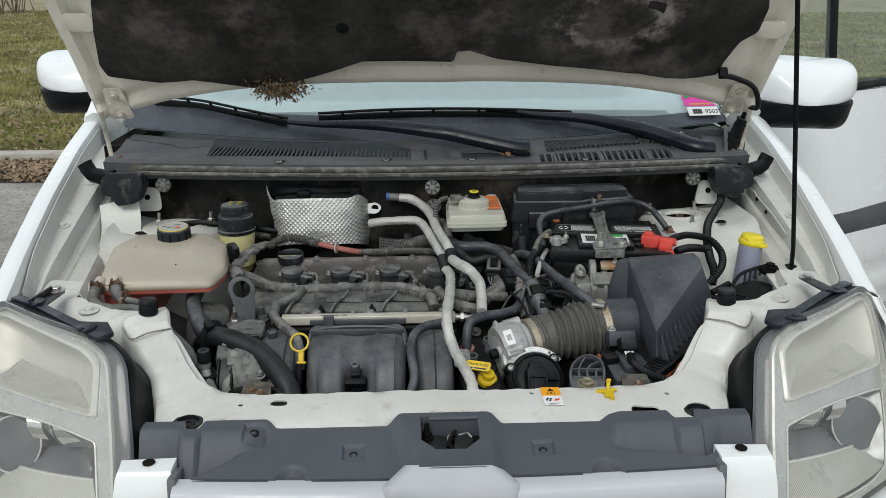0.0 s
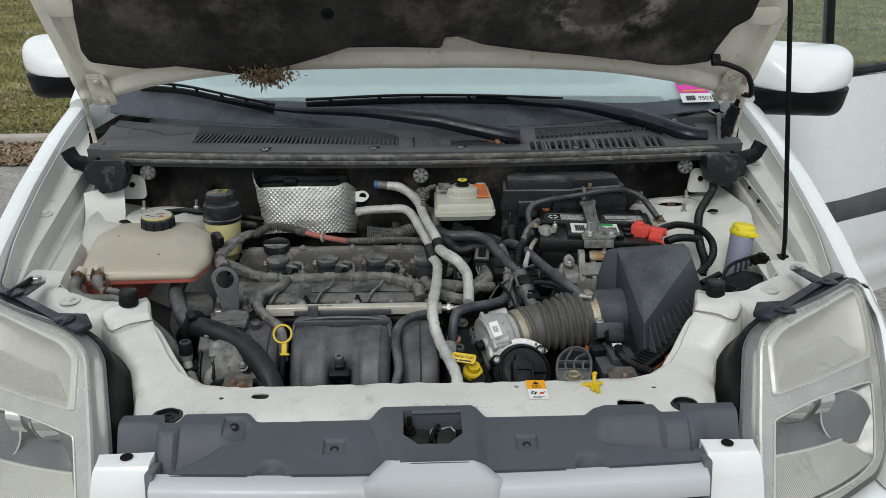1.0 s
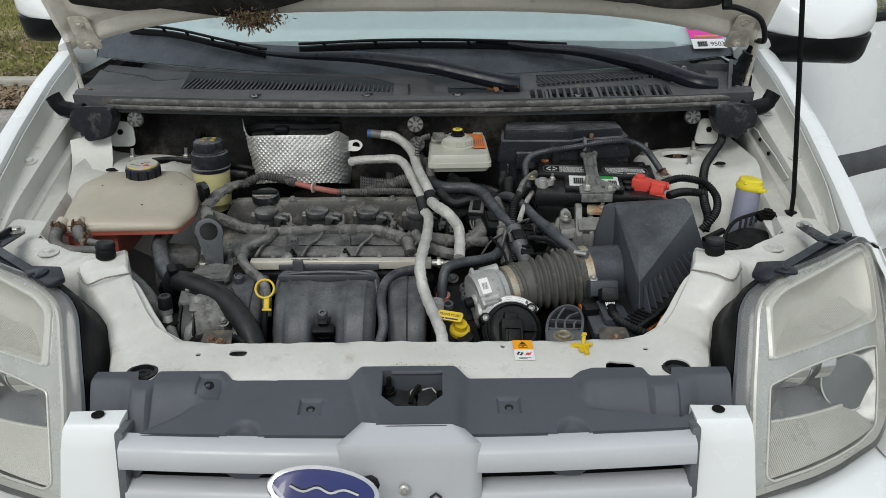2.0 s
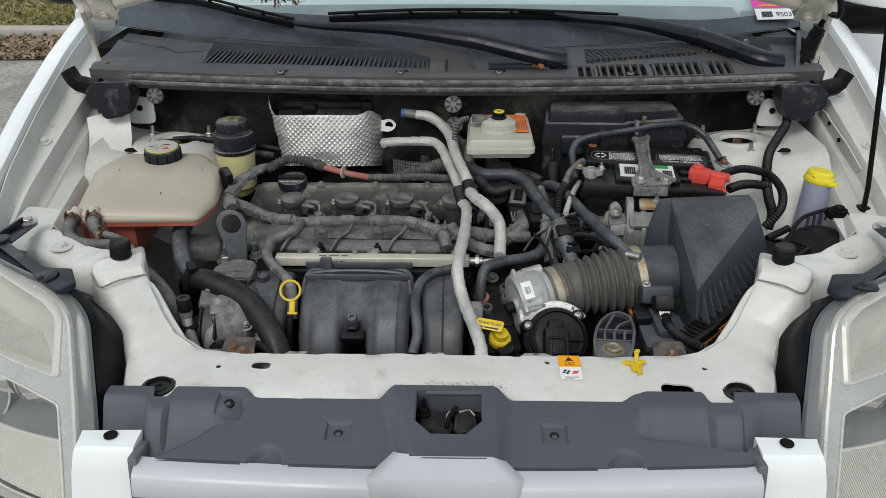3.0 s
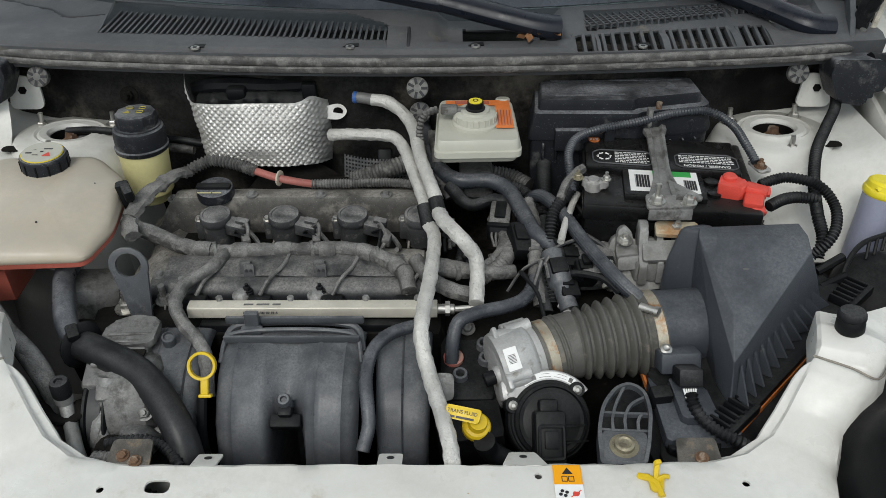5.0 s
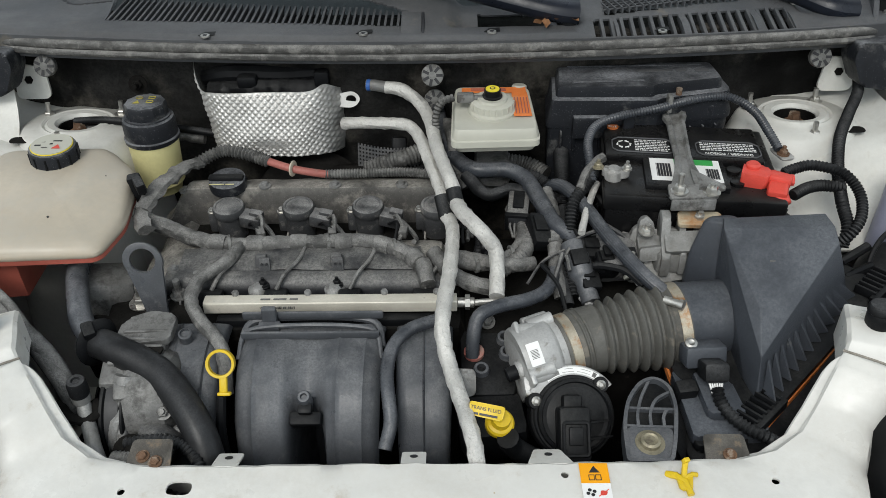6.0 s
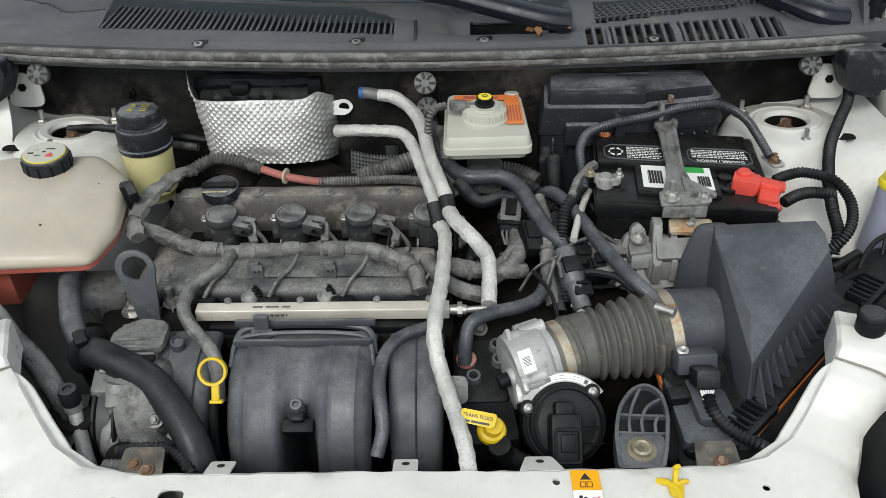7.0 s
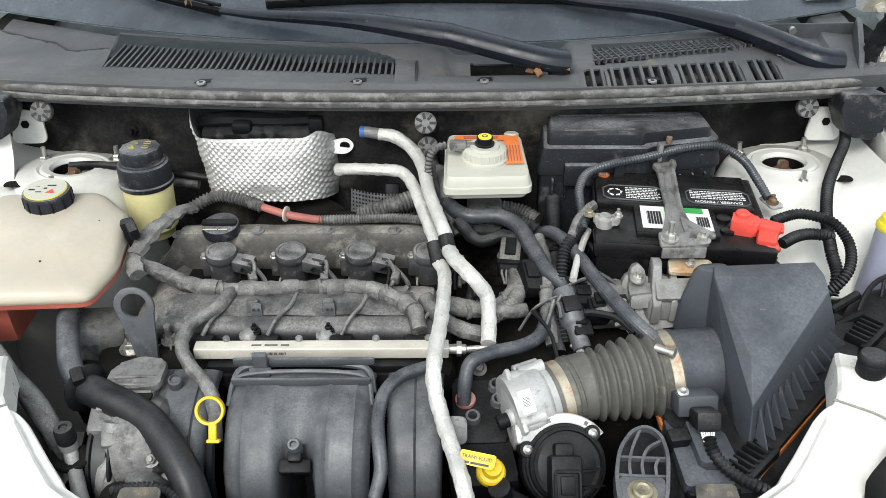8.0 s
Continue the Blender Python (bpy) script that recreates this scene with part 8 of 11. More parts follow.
for i, (pts, r, m) in enumerate((
    ([(0.045, 0.60, 0.99), (0.075, 0.57, 0.975), (0.11, 0.575, 0.98), (0.142, 0.56, 0.975)], 0.009, M_RUBBER),
    ([(0.12, 0.61, 0.985), (0.14, 0.60, 0.985), (0.158, 0.585, 0.98), (0.172, 0.55, 0.965)], 0.010, M_RUBBER),
    ([(0.03, 0.45, 0.955), (0.06, 0.44, 0.955), (0.095, 0.43, 0.955), (0.13, 0.44, 0.95)], 0.0095, M_HOSE),
    ([(0.11, 0.56, 0.96), (0.125, 0.50, 0.955), (0.115, 0.45, 0.955), (0.085, 0.425, 0.95)], 0.0105, M_HOSE),
    ([(0.0, 0.455, 0.96), (0.02, 0.425, 0.95), (0.05, 0.405, 0.945), (0.085, 0.40, 0.94)], 0.0105, M_HOSE),
    ([(0.04, 0.545, 0.965), (0.058, 0.52, 0.96), (0.062, 0.49, 0.95), (0.055, 0.45, 0.94)], 0.0055, M_RUBBER),
    ([(0.175, 0.53, 0.975), (0.17, 0.48, 0.96), (0.168, 0.43, 0.94), (0.17, 0.39, 0.92)], 0.0085, M_RUBBER),
    ([(0.07, 0.70, 0.985), (0.10, 0.67, 0.975), (0.14, 0.66, 0.97), (0.165, 0.64, 0.965)], 0.0125, M_HOSE),
    ([(0.02, 0.70, 1.02), (0.028, 0.66, 1.02), (0.032, 0.63, 1.0), (0.05, 0.60, 0.97)], 0.010, M_HOSE),
    ([(-0.10, 0.66, 0.965), (-0.05, 0.655, 0.985), (-0.01, 0.665, 0.99), (0.03, 0.64, 0.97)], 0.013, M_HOSE))):
    hose("loom", "dusty dark loom among the hoses", pts, r, m, "loom", ribs=0.002 if i % 2 else 0.0, pitch=0.005, rough=0.001)

# ---------------------------------------------------------------- foil-wrapped air-conditioning lines
b = B()
tube(b, [(-0.069, 0.715, 1.073), (-0.045, 0.708, 1.072), (-0.020, 0.690, 1.060), (-0.004, 0.650, 1.050), (0.006, 0.590, 1.040), (0.022, 0.528, 1.028), (0.029, 0.508, 1.018)], 0.0092, 12, rough=0.0015)
la = lone("refrigerant_line", b, M_WRAP, "pipe wrapped in crinkled silver foil", "pipe", "refrigerant lines")
b = B()
tube(b, [(0.030, 0.500, 1.008), (0.040, 0.470, 1.008), (0.062, 0.430, 1.006), (0.078, 0.425, 0.985), (0.081, 0.410, 0.965), (0.079, 0.374, 0.948)], 0.0098, 12, rough=0.0015)
part("foil_sleeve", b, M_WRAP, la)
b = B()
tube(b, [(-0.098, 0.722, 1.074), (-0.085, 0.720, 1.074), (-0.066, 0.714, 1.073)], 0.0085, 12)
part("pipe_end", b, M_DIRTYALU, la)
b = B()
lathe(b, (-0.098, 0.722, 1.074), (1, -0.15, 0), [(0.008, 0), (0.009, 0.002), (0.009, 0.006), (0.0075, 0.007)], 18)
part("blue_collar", b, material("blue_plastic", (0.03, 0.10, 0.32), 0.4, vary=0.1, bump=0.02), la, "blue plastic collar")
b = B()
tube(b, [(-0.135, 0.705, 1.020), (-0.10, 0.69, 1.028), (-0.060, 0.675, 1.034), (-0.034, 0.660, 1.037), (-0.018, 0.630, 1.032), (-0.005, 0.585, 1.022), (0.010, 0.530, 1.010), (0.014, 0.512, 1.006)], 0.0088, 12, rough=0.0015)
lb = lone("refrigerant_line", b, M_WRAP, "pipe wrapped in crinkled silver foil", "pipe", "refrigerant lines")
b = B()
tube(b, [(0.017, 0.496, 0.990), (0.026, 0.470, 0.985), (0.022, 0.40, 0.978), (0.013, 0.320, 0.968), (0.012, 0.295, 0.955), (0.020, 0.270, 0.930), (0.033, 0.225, 0.918), (0.044, 0.175, 0.912), (0.048, 0.150, 0.89), (0.05, 0.14, 0.85)], 0.0092, 12, rough=0.0015)
part("foil_sleeve", b, M_WRAP, lb)
for c0, c1 in (((0.012, 0.515, 1.007), (0.018, 0.493, 0.988)), ((0.027, 0.511, 1.020), (0.032, 0.495, 1.006))):
    b = B()
    tube(b, [c0, mix3(c0, c1, 0.5), c1], 0.0104, 12)
    part("rubber_joint", b, M_RUBBER, lb if c0[0] < 0.02 else la)

# ---------------------------------------------------------------- heat shield
def shield_pt(u, v):
    w = 0.112 - 0.012 * (1 - v)
    cx = -0.246 + 0.006 * (1 - v)
    x = cx + (2 * u - 1) * w
    arc = (1 - abs(2 * u - 1) ** 5.0)
    y = 0.758 - 0.082 * arc - 0.004 * math.sin(v * 3.1) - 0.010 * (1 - v)
    top = 1.084 - 0.030 * abs(2 * u - 1) ** 5 * sstep(0.0, 0.12, u) + 0.014 * sstep(0.10, 0.0, u) + 0.010 * math.exp(-((u - 0.90) / 0.06) ** 2)
    bot = 0.987 - 0.030 * abs(2 * u - 1) ** 5
    z = bot + (top - bot) * v
    flat = (0.35 + 0.65 * sstep(0.07, 0.13, math.hypot((u - 0.53) * 0.8, (v - 0.20) * 1.3))) * sstep(1.0, 0.94, abs(2 * u - 1)) * sstep(0.99, 0.95, v)
    q, p = x * 640, z * 640
    emb = abs(math.sin((q + p) / 2 * 1.0)) * abs(math.sin((q - p) / 2 * 1.0))
    wr = 0.0048 * noise.noise((x * 26, z * 30, 2)) + 0.0020 * abs(noise.noise((x * 75, z * 60, 5))) * sstep(0.5, 1.0, v)
    nrm = Vector(((2 * u - 1) * 0.9, -0.8, 0.1)).normalized()
    return Vector((x, y, z)) + nrm * (0.0021 * emb * flat + wr)


b = B()
sheet(b, shield_pt, 260, 150, 0.0008)
hs = lone("heat_shield", b, M_FOIL, "quilted silver aluminium heat shield, creased at its rim", "heat shield", sharp=1.2)
b = B()
o = rounded([(-0.02, -0.010), (0.008, -0.013), (0.020, 0.0), (0.008, 0.013), (-0.022, 0.008)], 0.010)
prism(b, o, (-0.128, 0.735, 1.045), (1, 0.1, 0), (0, 0.35, 1), 0.002)
ey = part("shield_ear", b, M_FOIL, hs)
b = B()
cyl(b, (-0.124, 0.7335, 1.0462), (-0.124, 0.732, 1.0458), 0.0075, seg=16)
part("ear_hole", b, M_DARK, ey)
b = B()
prism(b, rounded([(-0.016, 0.0), (0.016, 0.0), (0.016, 0.003), (-0.016, 0.003)], 0.0015), (-0.235, 0.668, 0.992), (1, 0, 0), (0, 0.1, 1), 0.001)
part("stamped_mark", b, M_FOIL, hs)
# what stands behind the shield
b = B()
tube(b, [(-0.345, 0.765, 1.070), (-0.30, 0.75, 1.082), (-0.22, 0.75, 1.080), (-0.15, 0.755, 1.082)], 0.014, 10)
tube(b, [(-0.335, 0.74, 1.055), (-0.25, 0.735, 1.062), (-0.17, 0.74, 1.060)], 0.018, 10, rough=0.003)
box(b, (-0.275, 0.735, 1.078), (0.03, 0.03, 0.02), 0.006)
box(b, (-0.165, 0.735, 1.080), (0.022, 0.02, 0.026), 0.004)
lone("rear_duct", b, M_BLACK, "black duct and plugs behind the heat shield", "duct")
b = B()
lathe(b, (-0.20, 0.70, 0.84), (0.2, -0.5, 0.8), [(0.09, 0), (0.10, 0.05), (0.085, 0.10), (0.05, 0.115), (0, 0.118)], 28)
tube(b, [(-0.20, 0.70, 0.92), (-0.12, 0.68, 0.93), (-0.04, 0.68, 0.93), (0.03, 0.67, 0.90)], 0.03, 12, rough=0.003)
lone("exhaust_manifold", b, M_DARK, "dark exhaust manifold behind the engine", "exhaust")
# perforated black sleeve between engine and firewall
b = B()
sheet(b, lambda u, v: (-0.115 + 0.115 * u, 0.70 - 0.018 * math.sin(u * 3.1) - 0.03 * (1 - v), 0.935 + 0.055 * v), 46, 22, 0.0012, lambda u, v: int(u * 46) % 2 == 1 and int(v * 22) % 2 == 1)
lone("perforated_guard", b, M_DUCT, "black perforated sheet behind the engine", "guard")
b = B()
box(b, (-0.052, 0.69, 0.965), (0.022, 0.012, 0.07), 0.003, rot(-20, 0, 0))
lone("guard_strap", b, M_BLACK, "black strap across the perforated guard", "strap")

# ---------------------------------------------------------------- brake fluid reservoir
brake = thing("brake_fluid_reservoir", (0.086, 0.64, 1.0), "milky plastic brake fluid reservoir on the firewall", "reservoir")
b = B()
secs = []
for z, g in ((1.030, 0.60), (1.036, 0.90), (1.044, 0.97), (1.0455, 1.02), (1.054, 1.02), (1.0555, 0.985), (1.062, 0.975), (1.068, 0.95), (1.070, 0.93)):
    o = rounded([(-0.060, -0.066), (0.060, -0.062), (0.056, 0.062), (-0.056, 0.064)], 0.012, 4)
    secs.append([(0.086 + p[0] * g, 0.642 + p[1] * g, z + (p[1] + 0.06) * 0.06) for p in o])
loft(b, secs)
part("tank", b, M_MILK, brake)
b = B()
lathe(b, (0.083, 0.634, 1.072), (0, -0.04, 1), [(0.033, 0), (0.033, 0.004), (0.0295, 0.006), (0.0295, 0.016), (0.027, 0.018), (0.021, 0.0185), (0.020, 0.022), (0.0, 0.022)], 36, None)
cap = part("cap", b, M_MILK, brake)
b = B()
lathe(b, (0.083, 0.634, 1.092), (0, -0.04, 1), [(0.0135, 0), (0.0140, 0.004), (0.0115, 0.005), (0.0115, 0.013), (0.0, 0.0135)], 20)
part("float_switch", b, M_BLACK, cap, "black float switch")
b = B()
lathe(b, (0.083, 0.6335, 1.1052), (0, -0.04, 1), [(0.0095, 0), (0.0095, 0.0012), (0.005, 0.0016), (0, 0.0016)], 20)
part("yellow_cap", b, M_CAPYEL, cap, "yellow disc with a black symbol")
b = B()
tube(b, [(0.083 + 0.0035 * math.cos(a), 0.6332 + 0.0035 * math.sin(a), 1.1070) for a in (6.283 * i / 12 for i in range(13))], 0.0006, 5, 0.002)
part("symbol", b, M_INK, cap)
b = B()
for k in range(22):
    a = 6.283 * k / 22
    cyl(b, (0.083 + 0.0297 * math.cos(a), 0.634 + 0.0297 * math.sin(a), 1.078), (0.083 + 0.0297 * math.cos(a), 0.634 + 0.0297 * math.sin(a), 1.088), 0.0013, seg=6)
tagged(part("cap_ribs", b, M_MILK, cap), kind="stuff")
b = B()
box(b, (0.046, 0.636, 1.092), (0.024, 0.016, 0.012), 0.003)
box(b, (0.062, 0.635, 1.092), (0.02, 0.008, 0.006), 0.001)
plug = part("sensor_plug", b, M_CLIP, brake, "dusty grey sensor plug")
b = B()
tube(b, [(0.030, 0.636, 1.092), (0.012, 0.635, 1.085), (0.004, 0.63, 1.06), (0.010, 0.62, 1.03), (0.02, 0.61, 1.0)], 0.0052, 10, ribs=0.0014, pitch=0.005)
part("sensor_lead", b, M_HOSE, plug)
b = B()
prism(b, [(-0.046, 0.0), (0.046, 0.0), (0.046, 0.016), (-0.046, 0.014)], (0.088, 0.680, 1.0785), (1, 0, 0), (0, 1, 0.06), 0.0006)
prism(b, [(0, -0.066), (0.025, -0.066), (0.023, 0.002), (0.001, 0.002)], (0.112, 0.678, 1.0785), (1, 0, 0), (0, 1, 0.06), 0.0006)
lab = part("label", b, M_ORANGE, brake, "faded orange warning label")
b = B()
for k in range(5):
    prism(b, [(0, 0), (0.0012, 0), (0.0012, 0.045), (0, 0.045)], (0.1155 + 0.0042 * k, 0.618, 1.0762), (1, 0, 0), (0, 1, 0.06), 0.0004)
for k in range(3):
    prism(b, [(0, 0), (0.05, 0), (0.05, 0.0012), (0, 0.0012)], (0.055, 0.6835 + 0.0035 * k, 1.0798), (1, 0, 0), (0, 1, 0.06), 0.0004)
part("print", b, M_REDHOSE, lab)
b = B()
cyl(b, (0.126, 0.700, 1.06), (0.126, 0.704, 1.080), 0.011, seg=16, bevel=0.002)
part("filler_neck", b, M_MILK, brake)
b = B()
cyl(b, (0.086, 0.66, 0.93), (0.086, 0.76, 0.95), 0.022, seg=18, bevel=0.003)
box(b, (0.086, 0.65, 0.975), (0.05, 0.06, 0.04), 0.008)
part("master_cylinder", b, M_DIRTYALU, brake)

# ---------------------------------------------------------------- fuse box
fuse = thing("fuse_box", (0.30, 0.72, 0.95), "dusty black fuse box behind the battery", "fuse box")
b = B()
secs = []
for z, g, h in ((0.93, 0.97, 0), (1.030, 0.985, 0), (1.031, 1.01, 0), (1.040, 1.01, 0), (1.046, 0.99, 0), (1.064, 0.975, 0), (1.072, 0.955, 0)):
    o = rounded([(-0.138, -0.050), (0.020, -0.052), (0.026, -0.044), (0.130, -0.022), (0.138, -0.010), (0.130, 0.055), (-0.128, 0.055)], 0.008, 3)
    secs.append([(0.302 + p[0] * g, 0.712 + p[1] * g, z + 0.02 * max(0, p[1]) * (z > 1.04)) for p in o])
loft(b, secs)
part("body", b, M_FUSE, fuse)
b = B()
secs = []
for z, g in ((1.068, 1.0), (1.084, 0.985), (1.088, 0.96)):
    o = rounded([(-0.126, -0.036), (0.014, -0.038), (0.020, -0.030), (0.122, -0.008), (0.118, 0.050), (-0.118, 0.048)], 0.008, 3)
    secs.append([(0.302 + p[0] * g, 0.712 + p[1] * g, z) for p in o])
loft(b, secs)
part("lid", b, M_FUSE, fuse)
for x, y, w in ((0.225, 0.654, 0.05), (0.28, 0.655, 0.016), (0.395, 0.690, 0.03)):
    b = B()
    box(b, (x, y, 1.036), (w, 0.012, 0.034), 0.003)
    part("lid_latch", b, M_FUSE, fuse)
b = B()
for k, w in enumerate((0.05, 0.014, 0.02)):
    prism(b, rounded([(0, 0), (w, 0), (w, 0.010), (0, 0.010)], 0.003), (0.30 + 0.028 * k + (0.03 if k else 0), 0.724, 1.0885), (1, 0, 0), (0, 1, 0), 0.0008)
part("moulded_mark", b, M_COWL, fuse)
for k in range(13):
    x = 0.185 + 0.019 * k
    y = 0.658 if x < 0.325 else 0.658 + (x - 0.325) * 0.22
    b = B()
    box(b, (x, y, 1.012), (0.003, 0.008, 0.03), 0.001)
    part("rib", b, M_FUSE, fuse)
for x0, x1, y in ((0.20, 0.305, 0.690), (0.20, 0.40, 0.745)):
    b = B()
    tube(b, [(x0, y, 1.0885), (x1, y + 0.004, 1.0885)], 0.0018, 6, 0.05)
    part("lid_bead", b, M_FUSE, fuse)

# ---------------------------------------------------------------- battery
battery = thing("battery", (0.36, 0.57, 0.86), "black car battery under a grimy steel clamp", "battery")
BX0, BX1, BY0, BY1, BZ = 0.243, 0.482, 0.480, 0.676, 1.024
bcx, bcy = (BX0 + BX1) / 2, (BY0 + BY1) / 2
b = B()
box(b, (bcx, bcy, (0.86 + BZ) / 2 - 0.004), (BX1 - BX0, BY1 - BY0, BZ - 0.86 - 0.008), 0.006)
case = part("case", b, M_BATTERY, battery)
b = B()
box(b, (bcx, bcy, BZ - 0.012), (BX1 - BX0 + 0.006, BY1 - BY0 + 0.006, 0.024), 0.004)
part("lid", b, M_BATTERY, battery)
b = B()
box(b, (bcx - 0.006, bcy + 0.036, BZ + 0.004), (0.225, 0.098, 0.014), 0.004)
pl = part("raised_lid", b, M_BATTERY, battery)
for x0, x1 in ((0.255, 0.343), (0.376, 0.466)):
    b = B()
    o = rounded([(x0, 0.582), (x0 + 0.008, 0.575), (x1 - 0.008, 0.573), (x1, 0.580), (x1, 0.606), (x1 - 0.010, 0.615), (x0 + 0.010, 0.615), (x0, 0.606)], 0.003)
    line = [Vector((p[0], p[1], BZ + 0.0118)) for p in o]
    tube(b, line + [line[0]], 0.0011, 6, 0.004)
    part("moulded_rim", b, M_COWL, battery)
r6 = random.Random(5)
b = B()
for x0, x1, y1 in ((0.288, 0.338, 0.611), (0.382, 0.461, 0.611)):
    for row in range(7 if x0 < 0.3 else 5):
        x, y = x0, y1 - 0.0048 * row
        while x < x1 - 0.003:
            w = r6.uniform(0.0012, 0.0065)
            w = min(w, x1 - x)
            prism(b, [(0, 0), (w, 0), (w, 0.0019), (0, 0.0019)], (x, y - 0.002, BZ + 0.0112), (1, 0, 0), (0, 1, 0), 0.0003)
            x += w + 0.0014
tagged(part("print", b, M_LABEL, battery, "fine white print, unreadable"), kind="stuff")
lettering("lettering", "DANGER / POISON", (0.421, 0.5835, BZ + 0.0114), (-1, 0, 0), (0, -1, 0), 0.0080, M_LABEL, battery)
b = B()
for k in range(6):
    a0 = 6.283 * k / 6
    c = Vector((0.272 + 0.009 * math.cos(a0), 0.596 + 0.009 * math.sin(a0), BZ + 0.0115))
    d = Vector((-math.sin(a0), math.cos(a0), 0))
    tube(b, [c - d * 0.0034, c + d * 0.0030], 0.0009, 5)
    tube(b, [c + d * 0.0030, c + d * 0.0030 - d * 0.002 + Vector((math.cos(a0), math.sin(a0), 0)) * 0.002], 0.0007, 5)
part("recycling_mark", b, M_LABEL, battery)
b = B()
cyl(b, (0.258, 0.648, BZ + 0.0100), (0.258, 0.648, BZ + 0.0118), 0.0092, seg=24)
ds = part("date_dot", b, M_ORANGE, battery, "round orange date dot")
lettering("lettering", "3/18", (0.258, 0.650, BZ + 0.0121), (-1, 0, 0), (0, -1, 0), 0.0075, M_LABEL, battery)
# big label in front
b = B()
box(b, (0.354, 0.534, BZ + 0.003), (0.114, 0.078, 0.010), 0.002)
part("label_pad", b, M_BATTERY, battery)
b = B()
prism(b, [(0, 0), (0.097, 0), (0.097, 0.058), (0, 0.058)], (0.306, 0.506, BZ + 0.0085), (1, 0, 0), (0, 1, 0), 0.0006)
wl_ = part("label", b, M_LABEL, battery)
b = B()
prism(b, [(0, 0), (0.054, 0), (0.054, 0.014), (0, 0.014)], (0.340, 0.549, BZ + 0.0092), (1, 0, 0), (0, 1, 0), 0.0005)
part("green_field", b, M_GREEN, battery)
b = B()
prism(b, [(0, 0), (0.009, 0), (0.009, 0.022), (0, 0.022)], (0.342, 0.514, BZ + 0.0092), (1, 0, 0), (0, 1, 0), 0.0005)
part("red_field", b, M_RED, battery)
b = B()
for k in range(16):
    w = 0.0006 + 0.0006 * ((k * 5) % 3)
    prism(b, [(0, 0), (w, 0), (w, 0.034), (0, 0.034)], (0.314 + 0.0013 * k, 0.516, BZ + 0.0092), (1, 0, 0), (0, 1, 0), 0.0004)
part("bar_code", b, M_INK, battery)
b = B()
for k in range(16):
    w = 0.0005 + 0.0004 * ((k * 5) % 3)
    prism(b, [(0, 0), (w, 0), (w, 0.026), (0, 0.026)], (0.382 + 0.0011 * k, 0.514, BZ + 0.0092), (1, 0, 0), (0, 1, 0), 0.0004)
part("bar_code", b, M_INK, battery)
for k in range(2):
    b = B()
    lathe(b, (0.424, 0.552 - 0.032 * k, BZ + 0.0005), (0, 0, 1), [(0.010, 0), (0.010, 0.004), (0.007, 0.005), (0, 0.005)], 18)
    part("vent_plug", b, M_BATTERY, battery)
b = B()
for dx in (0.0,):
    lathe(b, (0.254, 0.536, BZ), (0, 0, 1), [(0.012, 0), (0.0118, 0.004), (0.0115, 0.012), (0.0085, 0.0135), (0.008, 0.016), (0, 0.016)], 24)
neg = part("negative_post", b, M_LEAD, battery, "corroded grey battery post clamp")
b = B()
prism(b, rounded([(-0.016, -0.004), (-0.008, -0.009), (0.010, -0.009), (0.022, -0.005), (0.022, 0.006), (-0.016, 0.008)], 0.004), (0.254, 0.538, BZ + 0.003), (1, 0, 0), (0, 1, 0), 0.010, 0.002)
part("clamp", b, M_LEAD, neg)
b = B()
hexbolt(b, (0.272, 0.539, BZ + 0.013), (0, 0, 1), 0.005, 0.005, 0.007, 0.005)
part("clamp_nut", b, M_STEEL, neg)
b = B()
hexbolt(b, (0.232, 0.540, BZ + 0.013), (0, 0, 1), 0.0055, 0.005, 0.008, 0.005)
part("cable_nut", b, M_ZINC, neg)
b = B()
tube(b, [(0.240, 0.56, BZ + 0.018), (0.228, 0.55, BZ + 0.014), (0.215, 0.535, BZ + 0.004), (0.208, 0.515, BZ - 0.008)], 0.0064, 10, rough=0.002)
part("cable_lug", b, M_HOSE, neg)
neg.location.y -= 0.016
battery.location, battery.rotation_euler, battery.scale = (0.344, 0.566, 0.86), (0, 0, radians(-7.0)), (0.94, 1, 1)
# red positive cover
pos = thing("terminal_cover", (0.43, 0.52, BZ), "red plastic cover on the positive terminal", "terminal cover")
b = B()
prism(b, rounded([(-0.034, -0.014), (0.004, -0.018), (0.012, 0.0), (0.004, 0.018), (-0.028, 0.022)], 0.005), (0.425, 0.534, BZ + 0.002), Vector((1, -0.25, 0)), Vector((0.25, 1, 0)), 0.026, 0.004)
part("cover_body", b, M_RED, pos)
b = B()
lathe(b, (0.412, 0.548, BZ + 0.026), (0, 0, 1), [(0.011, 0), (0.011, 0.007), (0.008, 0.010), (0, 0.011)], 18)
part("cover_knob", b, M_RED, pos)
b = B()
box(b, (0.448, 0.527, BZ + 0.016), (0.034, 0.022, 0.020), 0.004, rot(0, 6, -24))
part("cover_bridge", b, M_RED, pos)
b = B()
box(b, (0.440, 0.508, BZ + 0.004), (0.030, 0.030, 0.026), 0.006, rot(15, 0, -20))
cyl(b, (0.441, 0.512, BZ + 0.002), (0.445, 0.492, BZ - 0.012), 0.0145, seg=18, bevel=0.002)
part("cover_boot", b, M_RED, pos)
b = B()
tube(b, [(0.455, 0.532, BZ + 0.012), (0.470, 0.530, BZ + 0.012)], 0.010, 10)
part("cover_collar", b, M_RED, pos)
pos.scale = (0.86, 0.86, 0.74)
pos.location = (0.434, 0.498, BZ - 0.002)
